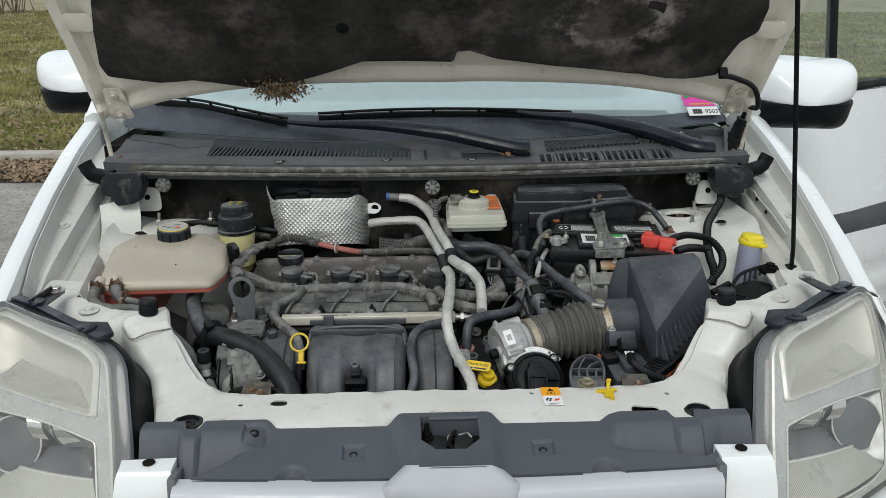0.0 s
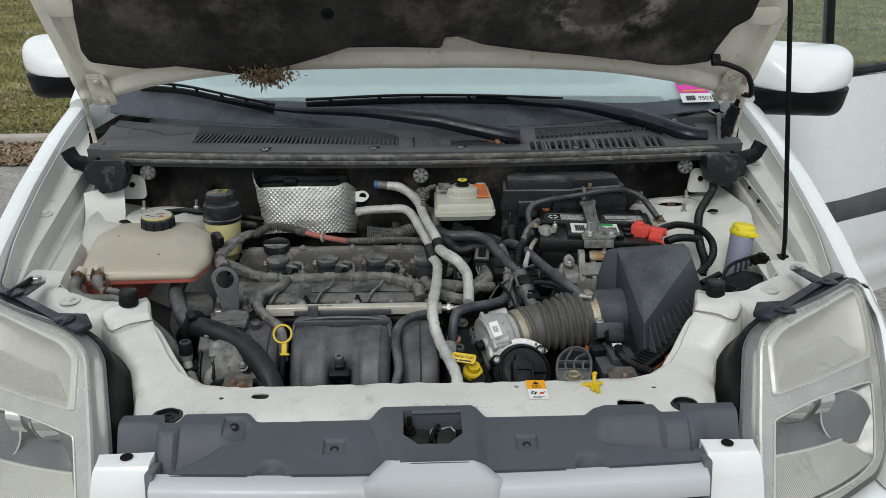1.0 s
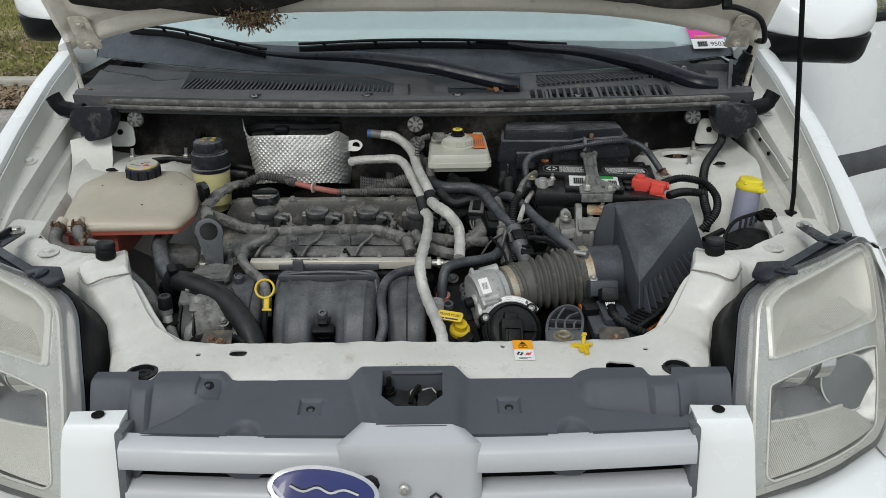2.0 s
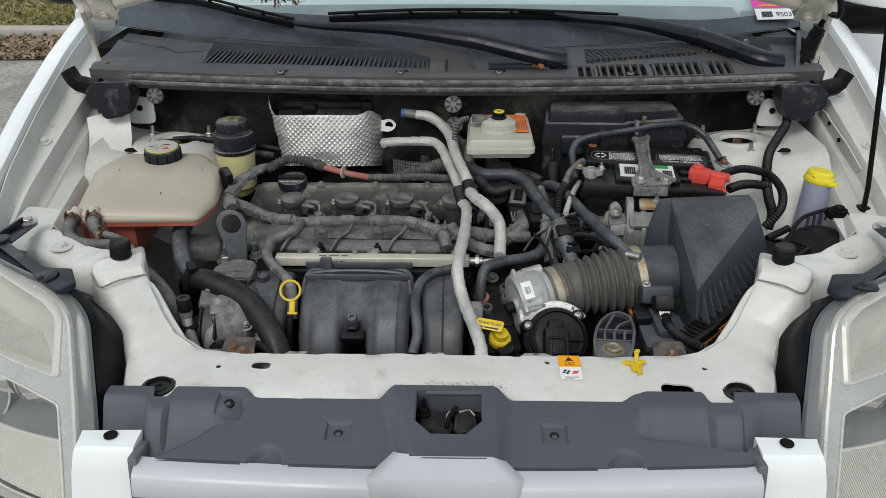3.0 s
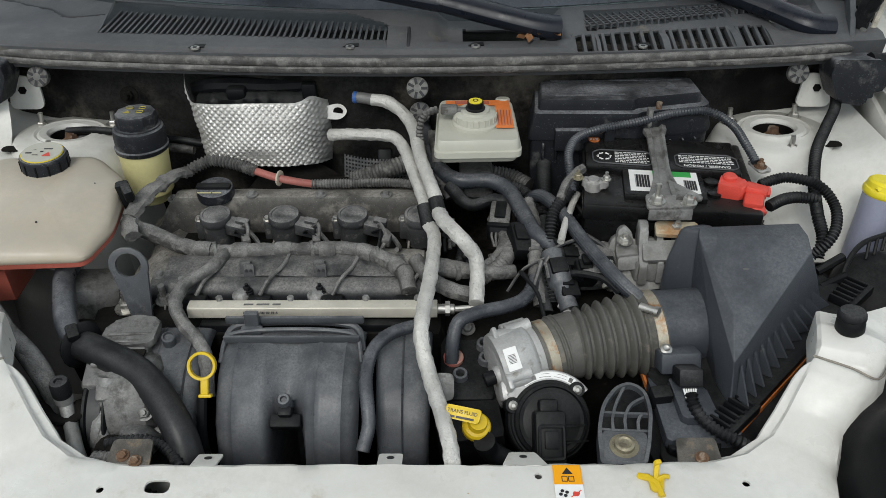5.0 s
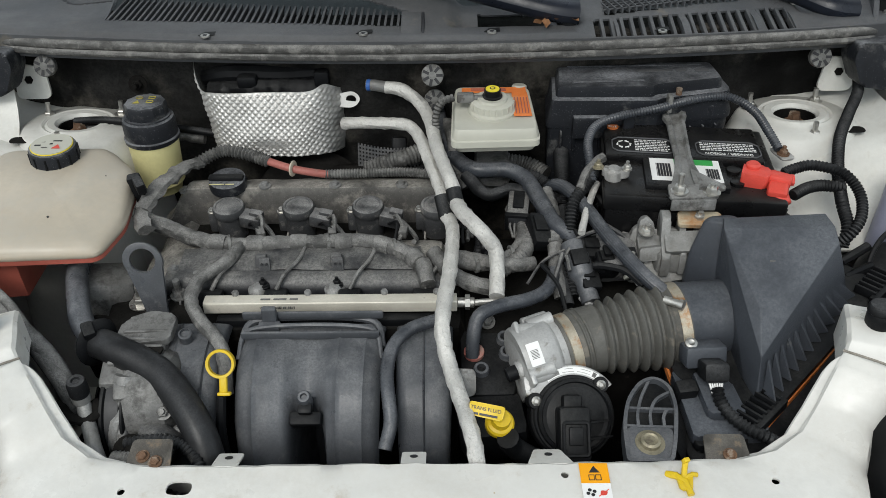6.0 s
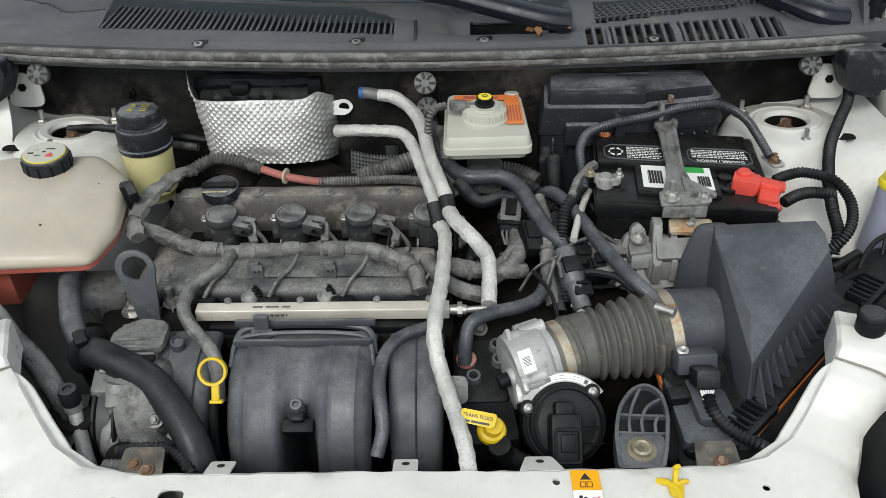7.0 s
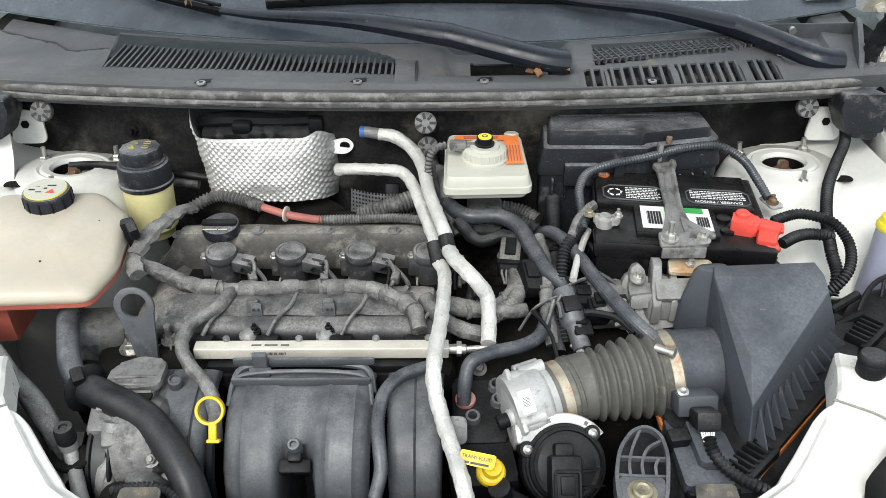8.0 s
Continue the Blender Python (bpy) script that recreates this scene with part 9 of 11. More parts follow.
# hold-down
hold = thing("battery_clamp", (0.35, 0.58, BZ), "grimy pressed-steel battery clamp with bolts", "clamp")
b = B()
secs = []
for t, w in ((0.0, 0.017), (0.08, 0.017), (0.14, 0.013), (0.60, 0.011), (0.72, 0.013), (0.84, 0.018), (1.0, 0.026)):
    c = mix3((0.362, 0.690, BZ + 0.022), (0.336, 0.478, BZ + 0.016), t)
    secs.append([c + Vector((-w, 0, -0.005)), c + Vector((-w, 0, 0.001)), c + Vector((-w * 0.6, 0, 0.004)), c + Vector((-w * 0.35, 0, 0.000)), c + Vector((w * 0.35, 0, 0.000)), c + Vector((w * 0.6, 0, 0.004)), c + Vector((w, 0, 0.001)), c + Vector((w, 0, -0.005))])
loft(b, secs)
part("clamp_bar", b, M_DIRTYALU, hold)
b = B()
prism(b, rounded([(0.008, -0.004), (0.010, 0.030), (0.048, -0.010), (0.044, -0.015), (0.010, -0.008)], 0.003), (0.336, 0.496, BZ + 0.013), (1, 0, 0), (0, 1, 0.1), 0.006, 0.0015)
part("clamp_wing", b, M_DIRTYALU, hold)
b = B()
prism(b, rounded([(-0.028, 0), (0.034, 0.002), (0.038, 0.024), (-0.026, 0.028)], 0.005), (0.336, 0.464, BZ + 0.010), (1, 0, 0), (0, 1, 0.2), 0.004, 0.001)
box(b, (0.339, 0.4655, BZ + 0.003), (0.056, 0.004, 0.016), 0.0015)
part("clamp_foot", b, M_DIRTYALU, hold)
for p, h in (((0.322, 0.476, BZ + 0.016), 0.016), ((0.362, 0.474, BZ + 0.015), 0.004)):
    b = B()
    hexbolt(b, p, (0, 0, 1), 0.0075, 0.008, 0.011, h)
    part("clamp_bolt", b, M_STEEL, hold)
b = B()
cyl(b, (0.366, 0.690, BZ + 0.01), (0.366, 0.692, BZ + 0.058), 0.0045, seg=8)
part("clamp_rod", b, M_RUST, hold)
b = B()
box(b, (0.350, 0.676, BZ + 0.042), (0.007, 0.016, 0.026), 0.002)
part("cable_tie", b, M_CLIP, hold, "dirty grey cable tie holder")
hold.location = (0.338, 0.570, BZ)
b = B()
prism(b, rounded([(-0.010, -0.016), (0.010, -0.016), (0.012, 0.016), (-0.008, 0.020)], 0.006), (0.478, 0.578, BZ + 0.004), (1, 0.3, 0), (-0.3, 1, 0), 0.003, 0.001)
gs = lone("ground_stud", b, M_LEAD, "grey ground strap eye under a rusty nut", "stud")
b = B()
hexbolt(b, (0.478, 0.576, BZ + 0.007), (0, 0, 1), 0.0058, 0.006, 0.0085, 0.005)
part("nut", b, M_RUST, gs)

# ---------------------------------------------------------------- coolant tank
tank = thing("coolant_tank", (-0.51, 0.48, 0.90), "yellowed translucent coolant tank, part filled with red coolant", "tank")
TANK = [(-0.607, 0.390), (-0.410, 0.405), (-0.396, 0.47), (-0.408, 0.575), (-0.455, 0.62), (-0.60, 0.615), (-0.625, 0.54)]


def tank_top(x, y):
    z = 1.015 + 0.018 * sstep(0.39, 0.56, y) - 0.010 * sstep(-0.47, -0.41, x)
    z -= 0.0042 * math.exp(-((x + 0.492) / 0.006) ** 2) * sstep(0.56, 0.50, y)
    z -= 0.0032 * math.exp(-((y - 0.465) / 0.006) ** 2) * sstep(-0.42, -0.47, x)
    return z


o = rounded(TANK, 0.016, 4)
mx, my = sum(p[0] for p in o) / len(o), sum(p[1] for p in o) / len(o)
b = B()
R = []
for k, dz in ((0.0, 0), (0.12, 0), (0.25, 0), (0.37, 0), (0.5, 0), (0.61, 0), (0.72, 0), (0.80, 0), (0.88, -0.0005), (0.95, -0.003), (0.985, -0.0065), (1.0, -0.0105)):
    R.append([(mx + (x - mx) * k, my + (y - my) * k, tank_top(mx + (x - mx) * k, my + (y - my) * k) + dz) for x, y in o])
for zz, g in ((1.0075, 1.0), (1.0045, 1.016), (1.000, 1.016), (0.997, 1.0)):
    R.append([(mx + (x - mx) * g, my + (y - my) * g, zz + (tank_top(x, y) - 1.03) * 0.3) for x, y in o])
loft(b, R[1:], True, False)
c = b.verts.new((mx, my, tank_top(mx, my)))
b.verts.ensure_lookup_table()
ring = list(b.verts)[: len(o)]
for i in range(len(o)):
    b.faces.new((ring[i], ring[(i + 1) % len(o)], c))
part("upper_shell", b, M_TANK, tank)
b = B()
R = []
for zz, g in ((0.999, 0.998), (0.990, 0.994), (0.986, 0.978), (0.962, 0.968), (0.940, 0.955), (0.929, 0.94)):
    R.append([(min(mx + (x - mx) * g, -0.521 if g < 0.985 else 0), my + (y - my) * g + (0.008 if g < 0.99 else 0), zz + (tank_top(x, y) - 1.03) * 0.3) for x, y in o])
loft(b, R)
part("lower_shell", b, M_COOLANT, tank, "lower shell red with coolant")
b = B()
ax = Vector((0.02, -0.06, 1)).normalized()
cc = Vector((-0.516, 0.580, 1.029))
lathe(b, cc, ax, [(0.036, -0.01), (0.036, 0.002), (0.0315, 0.003), (0.0315, 0.022), (0.0302, 0.025), (0.027, 0.026), (0, 0.026)], 36, None)
cap = part("cap", b, M_FUSE, tank, "black screw cap with a white warning disc")
b = B()
for k in range(12):
    a = 6.283 * k / 12
    m = basis(ax)
    q = cc + m @ Vector((0.0312 * math.cos(a), 0.0312 * math.sin(a), 0))
    cyl(b, q + ax * 0.004, q + ax * 0.021, 0.0016, seg=6)
part("grip_ribs", b, M_BLACK, cap)
b = B()
cyl(b, cc + ax * 0.026, cc + ax * 0.0272, 0.0278, seg=36)
yd = part("yellow_disc", b, M_CAPYEL, cap)
b = B()
cyl(b, cc + ax * 0.0272, cc + ax * 0.0280, 0.0269, seg=36)
part("white_disc", b, M_MILK, cap)
b = B()
for x, y, w, h in ((-0.016, 0.006, 0.013, 0.004), (0.006, 0.008, 0.012, 0.003), (-0.017, -0.004, 0.008, 0.003), (-0.005, 0.014, 0.010, 0.0015), (-0.006, -0.010, 0.008, 0.001), (0.0, 0.0, 0.004, 0.003)):
    box(b, cc + ax * 0.0283 + Vector((x, y, 0)), (w, h, 0.0005))
part("print", b, M_INK, cap)
b = B()
prism(b, [(0.004, -0.012), (0.016, -0.012), (0.010, -0.002)], cc + ax * 0.0282, (1, 0, 0), (0, 1, 0.06), 0.0005)
part("warning_mark", b, M_RED, cap)
b = B()
tube(b, [(-0.602, 0.402, 1.010), (-0.604, 0.388, 1.004)], 0.0105, 12)
tube(b, [(-0.575, 0.404, 1.011), (-0.573, 0.390, 1.005)], 0.0102, 12)
part("hose_spigots", b, M_TANK, tank)
r7 = random.Random(2)
b = B()
for k in range(5):
    x, y = r7.uniform(-0.59, -0.43), r7.uniform(0.41, 0.55)
    cyl(b, (x, y, tank_top(x, y) - 0.001), (x, y, tank_top(x, y) + 0.0008), r7.uniform(0.0008, 0.0018), seg=6)
tagged(part("dirt_specks", b, M_INK, tank), kind="stuff")

# ---------------------------------------------------------------- power steering reservoir
PSZ = 0.018
ps = thing("power_steering_reservoir", (-0.411, 0.67, 0.92), "yellowed fluid reservoir with a black screw cap", "reservoir")
b = B()
lathe(b, (-0.411, 0.668, 0.915 + PSZ), (0, 0, 1), [(0.027, 0), (0.030, 0.012), (0.034, 0.016), (0.0345, 0.045), (0.0365, 0.085), (0.036, 0.088)], 32)
part("tank", b, M_AMBER, ps)
b = B()
lathe(b, (-0.411, 0.668, 0.998 + PSZ), (0, 0, 1), [(0.036, 0), (0.0385, 0.002), (0.0395, 0.008), (0.0375, 0.010), (0.0375, 0.030), (0.036, 0.036), (0.0330, 0.038), (0.0325, 0.040)], 36)
cap = part("cap", b, M_FUSE, ps)
b = B()
lathe(b, (-0.411, 0.668, 1.037 + PSZ), (0, 0, 1), [(0.0285, 0), (0.029, 0.017), (0.0275, 0.0205), (0.023, 0.022), (0, 0.0225)], 20, (20, 0.0010))
top = part("cap_top", b, M_FUSE, cap)
b = B()
for dx, dy, sh in ((-0.009, 0.008, 0), (0.009, 0.009, 1), (-0.009, -0.006, 2), (0.009, -0.005, 3)):
    q = Vector((-0.411 + dx, 0.668 + dy, 1.0602 + PSZ))
    if sh == 0:
        tube(b, [q + Vector((0.005 * math.cos(a), 0.0035 * math.sin(a), 0)) for a in (6.283 * i / 12 for i in range(13))], 0.0006, 5, 0.002)
    elif sh == 2:
        prism(b, [(-0.005, -0.004), (0.005, -0.004), (0, 0.005)], q - Vector((0, 0, 0.0003)), (1, 0, 0), (0, 1, 0), 0.0006)
    else:
        tube(b, [q + Vector(p) for p in ((-0.004, -0.003, 0), (0.004, -0.003, 0), (0.004, 0.003, 0), (-0.004, 0.003, 0), (-0.004, -0.003, 0))], 0.0006, 5, 0.002)
part("yellow_symbols", b, material("faded_print", (0.40, 0.34, 0.06), 0.6, vary=0.3, scale=60, bump=0), cap)

# ---------------------------------------------------------------- washer filler, horn cover
wash = thing("washer_filler", (0.60, 0.50, 0.90), "bluish translucent washer filler neck with a yellow cap", "filler neck")
b = B()
tube(b, [(0.606, 0.495, 0.86), (0.612, 0.503, 0.94), (0.618, 0.510, 0.99), (0.622, 0.516, 1.024)], 0.0235, 20, 0.01, r2=0.0225)
part("neck", b, M_WASH, wash)
b = B()
ax = Vector((0.12, 0.05, 1)).normalized()
lathe(b, (0.622, 0.516, 1.021), ax, [(0.0232, 0), (0.0245, 0.002), (0.0252, 0.006), (0.024, 0.010), (0.0225, 0.011), (0.0215, 0.018), (0.018, 0.021), (0, 0.0215)], 30)
box(b, (0.636, 0.496, 1.024), (0.02, 0.014, 0.006), 0.002, rot(0, -14, -40))
part("cap", b, M_CAPYEL, wash, "bright yellow flip cap")
b = B()
tube(b, [(0.606, 0.500, 1.036), (0.622, 0.506, 1.041), (0.636, 0.516, 1.037)], 0.003, 6)
part("cap_ridge", b, M_CAPYEL, wash)
hornb = thing("horn_cover", (0.60, 0.42, 0.90), "black moulded horn cover with a strap and bolt", "cover")
b = B()
lathe(b, (0.605, 0.425, 0.915), (-0.35, -0.45, 0.82), [(0.06, -0.05), (0.062, 0.0), (0.060, 0.02), (0.050, 0.034), (0.030, 0.042), (0, 0.044)], 36)
part("dome", b, M_BLACK, hornb)
b = B()
tube(b, [(0.552, 0.405, 0.925), (0.556, 0.43, 0.955), (0.578, 0.452, 0.980), (0.610, 0.462, 0.990), (0.634, 0.462, 0.996)], 0.0035, 8)
part("strap", b, M_BLACK, hornb)
for k in range(4):
    b = B()
    tube(b, [(0.585 + 0.011 * k, 0.440 + 0.004 * k, 0.968 + 0.004 * k), (0.592 + 0.011 * k, 0.456 + 0.003 * k, 0.985 + 0.003 * k)], 0.0022, 6)
    part("fin", b, M_BLACK, hornb)
b = B()
box(b, (0.636, 0.455, 0.990), (0.034, 0.028, 0.014), 0.005)
hexbolt(b, (0.637, 0.452, 0.997), (0, 0, 1), 0.009, 0.006, 0.014)
part("horn_bolt", b, M_DARK, hornb)
for p, q in (((0.52, 0.43, 0.955), (0.56, 0.45, 0.965)), ((0.52, 0.41, 0.945), (0.558, 0.425, 0.952))):
    b = B()
    tube(b, [p, q], 0.006, 8)
    part("arm", b, M_BLACK, hornb)

# ---------------------------------------------------------------- air filter box
air = thing("air_filter_box", (0.40, 0.32, 0.80), "black plastic air filter box with a ribbed skirt", "air box")
# lid: top, left flank and skirt, lofted from the flange up
# film on upward faces paints the lid's top lighter, as under sky
M_AIRBOX = material("airbox_plastic", (0.043, 0.048, 0.057), 0.42, vary=0.1, scale=10, grime=(0.13, 0.13, 0.125), grime_at=0.63, grime_scale=30, bump=0.25, bump_scale=1200, dust=(0.19, 0.20, 0.215), dust_amount=0.42, spec=0.35)
FL = [(0.285, 0.365), (0.290, 0.285), (0.362, 0.208), (0.552, 0.386), (0.515, 0.430), (0.40, 0.448), (0.32, 0.445)]
FLZ = [0.915, 0.905, 0.908, 0.950, 0.955, 0.95, 0.93]


def soften(loop, r=0.018, n=3):
    out = []
    m = len(loop)
    for i in range(m):
        p, a, c = Vector(loop[i]), Vector(loop[i - 1]), Vector(loop[(i + 1) % m])
        k = min(r, (a - p).length * 0.45, (c - p).length * 0.45)
        s, e = p + (a - p).normalized() * k, p + (c - p).normalized() * k
        for t in range(n + 1):
            u = t / n
            out.append(s * (1 - u) ** 2 + p * 2 * u * (1 - u) + e * u * u)
    return out


f0 = [(x, y, z) for (x, y), z in zip(FL, FLZ)]
b = B()
for q in ((0.345, 0.388, 1.036), (0.472, 0.382, 1.042), (0.471, 0.360, 1.033), (0.367, 0.291, 0.993), (0.362, 0.249, 0.957), (0.492, 0.366, 0.985), (0.358, 0.395, 0.945), (0.360, 0.335, 0.930), (0.354, 0.262, 0.915), (0.364, 0.238, 0.916),
          (0.507, 0.374, 0.945), (0.505, 0.430, 0.955), (0.362, 0.440, 0.955), (0.352, 0.414, 1.034), (0.470, 0.408, 1.043), (0.352, 0.40, 0.91), (0.354, 0.29, 0.905), (0.362, 0.236, 0.905), (0.510, 0.376, 0.940), (0.510, 0.432, 0.945), (0.362, 0.445, 0.92)):
    b.verts.new(q)
bmesh.ops.convex_hull(b, input=b.verts[:])
bmesh.ops.dissolve_limit(b, angle_limit=0.12, verts=b.verts[:], edges=b.edges[:])
bmesh.ops.bevel(b, geom=[e for e in b.edges if len(e.link_faces) == 2 and e.calc_face_angle(0) > 0.15], offset=0.009, segments=4, affect="EDGES", profile=0.5, clamp_overlap=True)
lid = part("lid", b, M_AIRBOX, air, "dark grey faceted lid")
for name, pts in (("lid_lobe", ((0.333, 0.424, 1.028), (0.358, 0.407, 1.034), (0.320, 0.420, 0.985), (0.314, 0.410, 0.935), (0.366, 0.378, 0.950), (0.345, 0.447, 1.015), (0.326, 0.446, 0.93), (0.38, 0.43, 1.03), (0.38, 0.43, 0.93))),
                  ("outlet_duct", ((0.304, 0.372, 0.958), (0.368, 0.370, 0.960), (0.300, 0.318, 0.934), (0.366, 0.312, 0.936), (0.300, 0.312, 0.895), (0.366, 0.306, 0.895), (0.304, 0.385, 0.90), (0.368, 0.385, 0.90)))):
    b = B()
    for q in pts:
        b.verts.new(q)
    bmesh.ops.convex_hull(b, input=b.verts[:])
    bmesh.ops.dissolve_limit(b, angle_limit=0.12, verts=b.verts[:], edges=b.edges[:])
    bmesh.ops.bevel(b, geom=[e for e in b.edges if len(e.link_faces) == 2 and e.calc_face_angle(0) > 0.15], offset=0.006, segments=3, affect="EDGES", profile=0.5, clamp_overlap=True)
    part(name, b, M_AIRBOX, lid)
# triangular ribs on the skirt
for k in range(12):
    t = 0.04 + 0.90 * k / 11
    p, w = mix3((0.367, 0.247, 0.951), (0.490, 0.364, 0.980), t), mix3((0.366, 0.238, 0.912), (0.506, 0.373, 0.942), t)
    q = mix3((0.374, 0.221, 0.911), (0.527, 0.383, 0.947), t)
    side = Vector((0.69, 0.67, 0.18)).normalized() * 0.0019
    out = Vector((0.7, -0.7, 0.1)).normalized()
    b = B()
    v = [b.verts.new(x) for x in (p + side, q + side * 0.7, w + side, p - side, q - side * 0.7, w - side)]
    for f in ((0, 1, 2), (5, 4, 3), (0, 3, 4, 1), (1, 4, 5, 2), (2, 5, 3, 0)):
        b.faces.new([v[i] for i in f])
    part("rib", b, M_AIRBOX, lid)
for k in range(3):
    b = B()
    c_ = Vector((0.392 + 0.012 * (k == 1), 0.345 + 0.011 * k, 1.0195 + 0.0035 * k))
    prism(b, rounded([(-0.0035, -0.002), (0.004, -0.001), (0.003, 0.002), (-0.003, 0.0025)], 0.001), c_, (1, 0, 0.05), (0, 0.96, 0.28), 0.0004)
    part("scratch", b, M_CLIP, lid)
# flange, gasket, lower tray
b = B()
loft(b, [soften([(x + (x - 0.41) * g, y + (y - 0.34) * g, z + dz) for x, y, z in f0], 0.012) for g, dz in ((0.0, -0.014), (0.06, -0.014), (0.065, -0.003), (0.0, -0.002))])
part("flange", b, M_BLACK, air)
b = B()
loft(b, [soften([(x + (x - 0.41) * g, y + (y - 0.34) * g, z + dz) for x, y, z in f0], 0.012) for g, dz in ((0.03, -0.022), (0.082, -0.022), (0.082, -0.0145), (0.03, -0.0145))])
part("gasket", b, M_FILTER, air, "orange filter gasket")
b = B()
low = [(0.288, 0.375), (0.275, 0.255), (0.283, 0.178), (0.385, 0.182), (0.545, 0.382), (0.515, 0.43), (0.33, 0.445)]
loft(b, [soften([(x, y, 0.78) for x, y in low], 0.014), soften([(x, y, z) for (x, y), z in zip(low, (0.885, 0.872, 0.868, 0.874, 0.93, 0.935, 0.90))], 0.014),
         soften([(0.41 + (x - 0.41) * 0.95, 0.31 + (y - 0.31) * 0.95, z) for (x, y), z in zip(low, (0.892, 0.880, 0.876, 0.882, 0.936, 0.94, 0.905))], 0.014)])
tray = part("tray", b, M_BLACK, air)
for c, r in (((0.360, 0.222, 0.909), 42), ((0.545, 0.388, 0.953), 42)):
    b = B()
    d = Vector((math.sin(radians(r)), -math.cos(radians(r)), -0.3)) * 0.014
    box(b, Vector(c) + d, (0.062, 0.010, 0.014), 0.002, rot(0, -5, r))
    cc_ = part("comb_clip", b, M_BLACK, air)
    for k in range(6):
        d = Vector((math.cos(radians(r)), math.sin(radians(r)), 0.1)) * (k - 2.5) * 0.009
        b = B()
        box(b, Vector(c) + d, (0.0035, 0.026, 0.012), 0.001, rot(0, 0, r))
        part("tooth", b, M_BLACK, cc_)
b = B()
prism(b, rounded([(0.285, 0.185), (0.345, 0.185), (0.338, 0.25), (0.29, 0.26)], 0.008), (0, 0, 0.878), (1, 0, 0), (0, 1, 0), 0.012, 0.003)
part("tray_lug", b, M_BLACK, tray)
b = B()
prism(b, rounded([(0.280, 0.292), (0.284, 0.192), (0.366, 0.196), (0.372, 0.225), (0.335, 0.300)], 0.006), (0, 0, 0.872), (1, 0, 0), (0, 1, 0.05), 0.016, 0.003)
part("tray_deck", b, M_AIRBOX, tray)
b = B()
prism(b, rounded([(0.300, 0.278), (0.304, 0.214), (0.345, 0.212), (0.340, 0.262)], 0.006), (0, 0, 0.888), (1, 0, 0), (0, 1, 0.05), 0.012, 0.003)
part("tray_step", b, M_AIRBOX, tray)
b = B()
box(b, (0.288, 0.254, 0.903), (0.024, 0.018, 0.024), 0.003, rot(10, 0, 8))
part("tray_catch", b, M_BLACK, tray)
# outlet with the air meter
b = B()
axo = Vector((-1, -0.10, -0.06)).normalized()
lathe(b, Vector((0.352, 0.353, 0.930)), axo, [(0.046, -0.006), (0.0475, 0.034), (0.0485, 0.048), (0.0495, 0.050), (0.0495, 0.056), (0.046, 0.057)], 36)
part("outlet", b, M_AIRBOX, air)
b = B()
box(b, (0.312, 0.288, 0.930), (0.048, 0.030, 0.026), 0.004, rot(-20, 0, 4))
part("air_meter", b, M_AIRBOX, air)
b = B()
box(b, (0.316, 0.258, 0.932), (0.028, 0.034, 0.022), 0.004, rot(-30, 0, 0))
pl2 = part("meter_plug", b, M_RUBBER, air)
b = B()
for k in range(6):
    tube(b, [(0.309 + 0.0028 * k, 0.243, 0.926), (0.312 + 0.0018 * k, 0.236, 0.918)], 0.0012, 5)
part("meter_wires", b, M_LABEL, pl2)
b = B()
lathe(b, (0.296, 0.288, 0.944), (0, -0.4, 1), [(0.007, 0), (0.007, 0.004), (0.004, 0.005), (0, 0.003)], 12)
part("meter_screw", b, M_STEEL, air)
hose("corrugated_conduit", "dusty corrugated wire sleeve to the air meter", [(0.317, 0.239, 0.923), (0.318, 0.228, 0.916), (0.324, 0.212, 0.911), (0.338, 0.196, 0.907), (0.358, 0.186, 0.902), (0.376, 0.185, 0.890)], 0.0068, M_RUBBER, "conduit", ribs=0.002, pitch=0.005)

# ---------------------------------------------------------------- intake bellows and throttle body
bel = thing("intake_hose", (0.225, 0.337, 0.87), "dusty ribbed rubber intake hose between two clamps", "hose")
PA, PB = Vector((0.300, 0.347, 0.927)), Vector((0.158, 0.327, 0.912))
prof = [(0.0495, 0.0), (0.0505, 0.014), (0.0480, 0.018)]
h = 0.020
for k in range(6):
    r = 0.0535 - 0.0016 * k
    prof += [(r - 0.007, h), (r - 0.0065, h + 0.003), (r - 0.0015, h + 0.0055), (r, h + 0.0075), (r - 0.0015, h + 0.0095), (r - 0.0065, h + 0.012)]
    h += 0.0135
prof += [(0.0415, h + 0.003), (0.040, h + 0.005)]
b = B()
lathe(b, PA, PB - PA, prof, 44)
part("bellows", b, M_BELLOWS, bel)
PN = PA + (PB - PA).normalized() * (h + 0.002)
PB = Vector((0.155, 0.321, 0.911))
axt = Vector((-0.93, -0.31, -0.12)).normalized()
b = B()
tube(b, [PN, mix3(PN, PB, 0.45) + Vector((0, 0.002, 0)), PB - axt * 0.012, PB + axt * 0.004], 0.0415, 40, 0.004, r2=0.0385)
part("neck", b, M_BELLOWS, bel)
b = B()
for k in (0.022, 0.028):
    lathe(b, PB - axt * k, axt, [(0.0398, 0), (0.0418, 0.0012), (0.0418, 0.0026), (0.0398, 0.0038)], 40)
part("neck_bead", b, M_BELLOWS, bel)


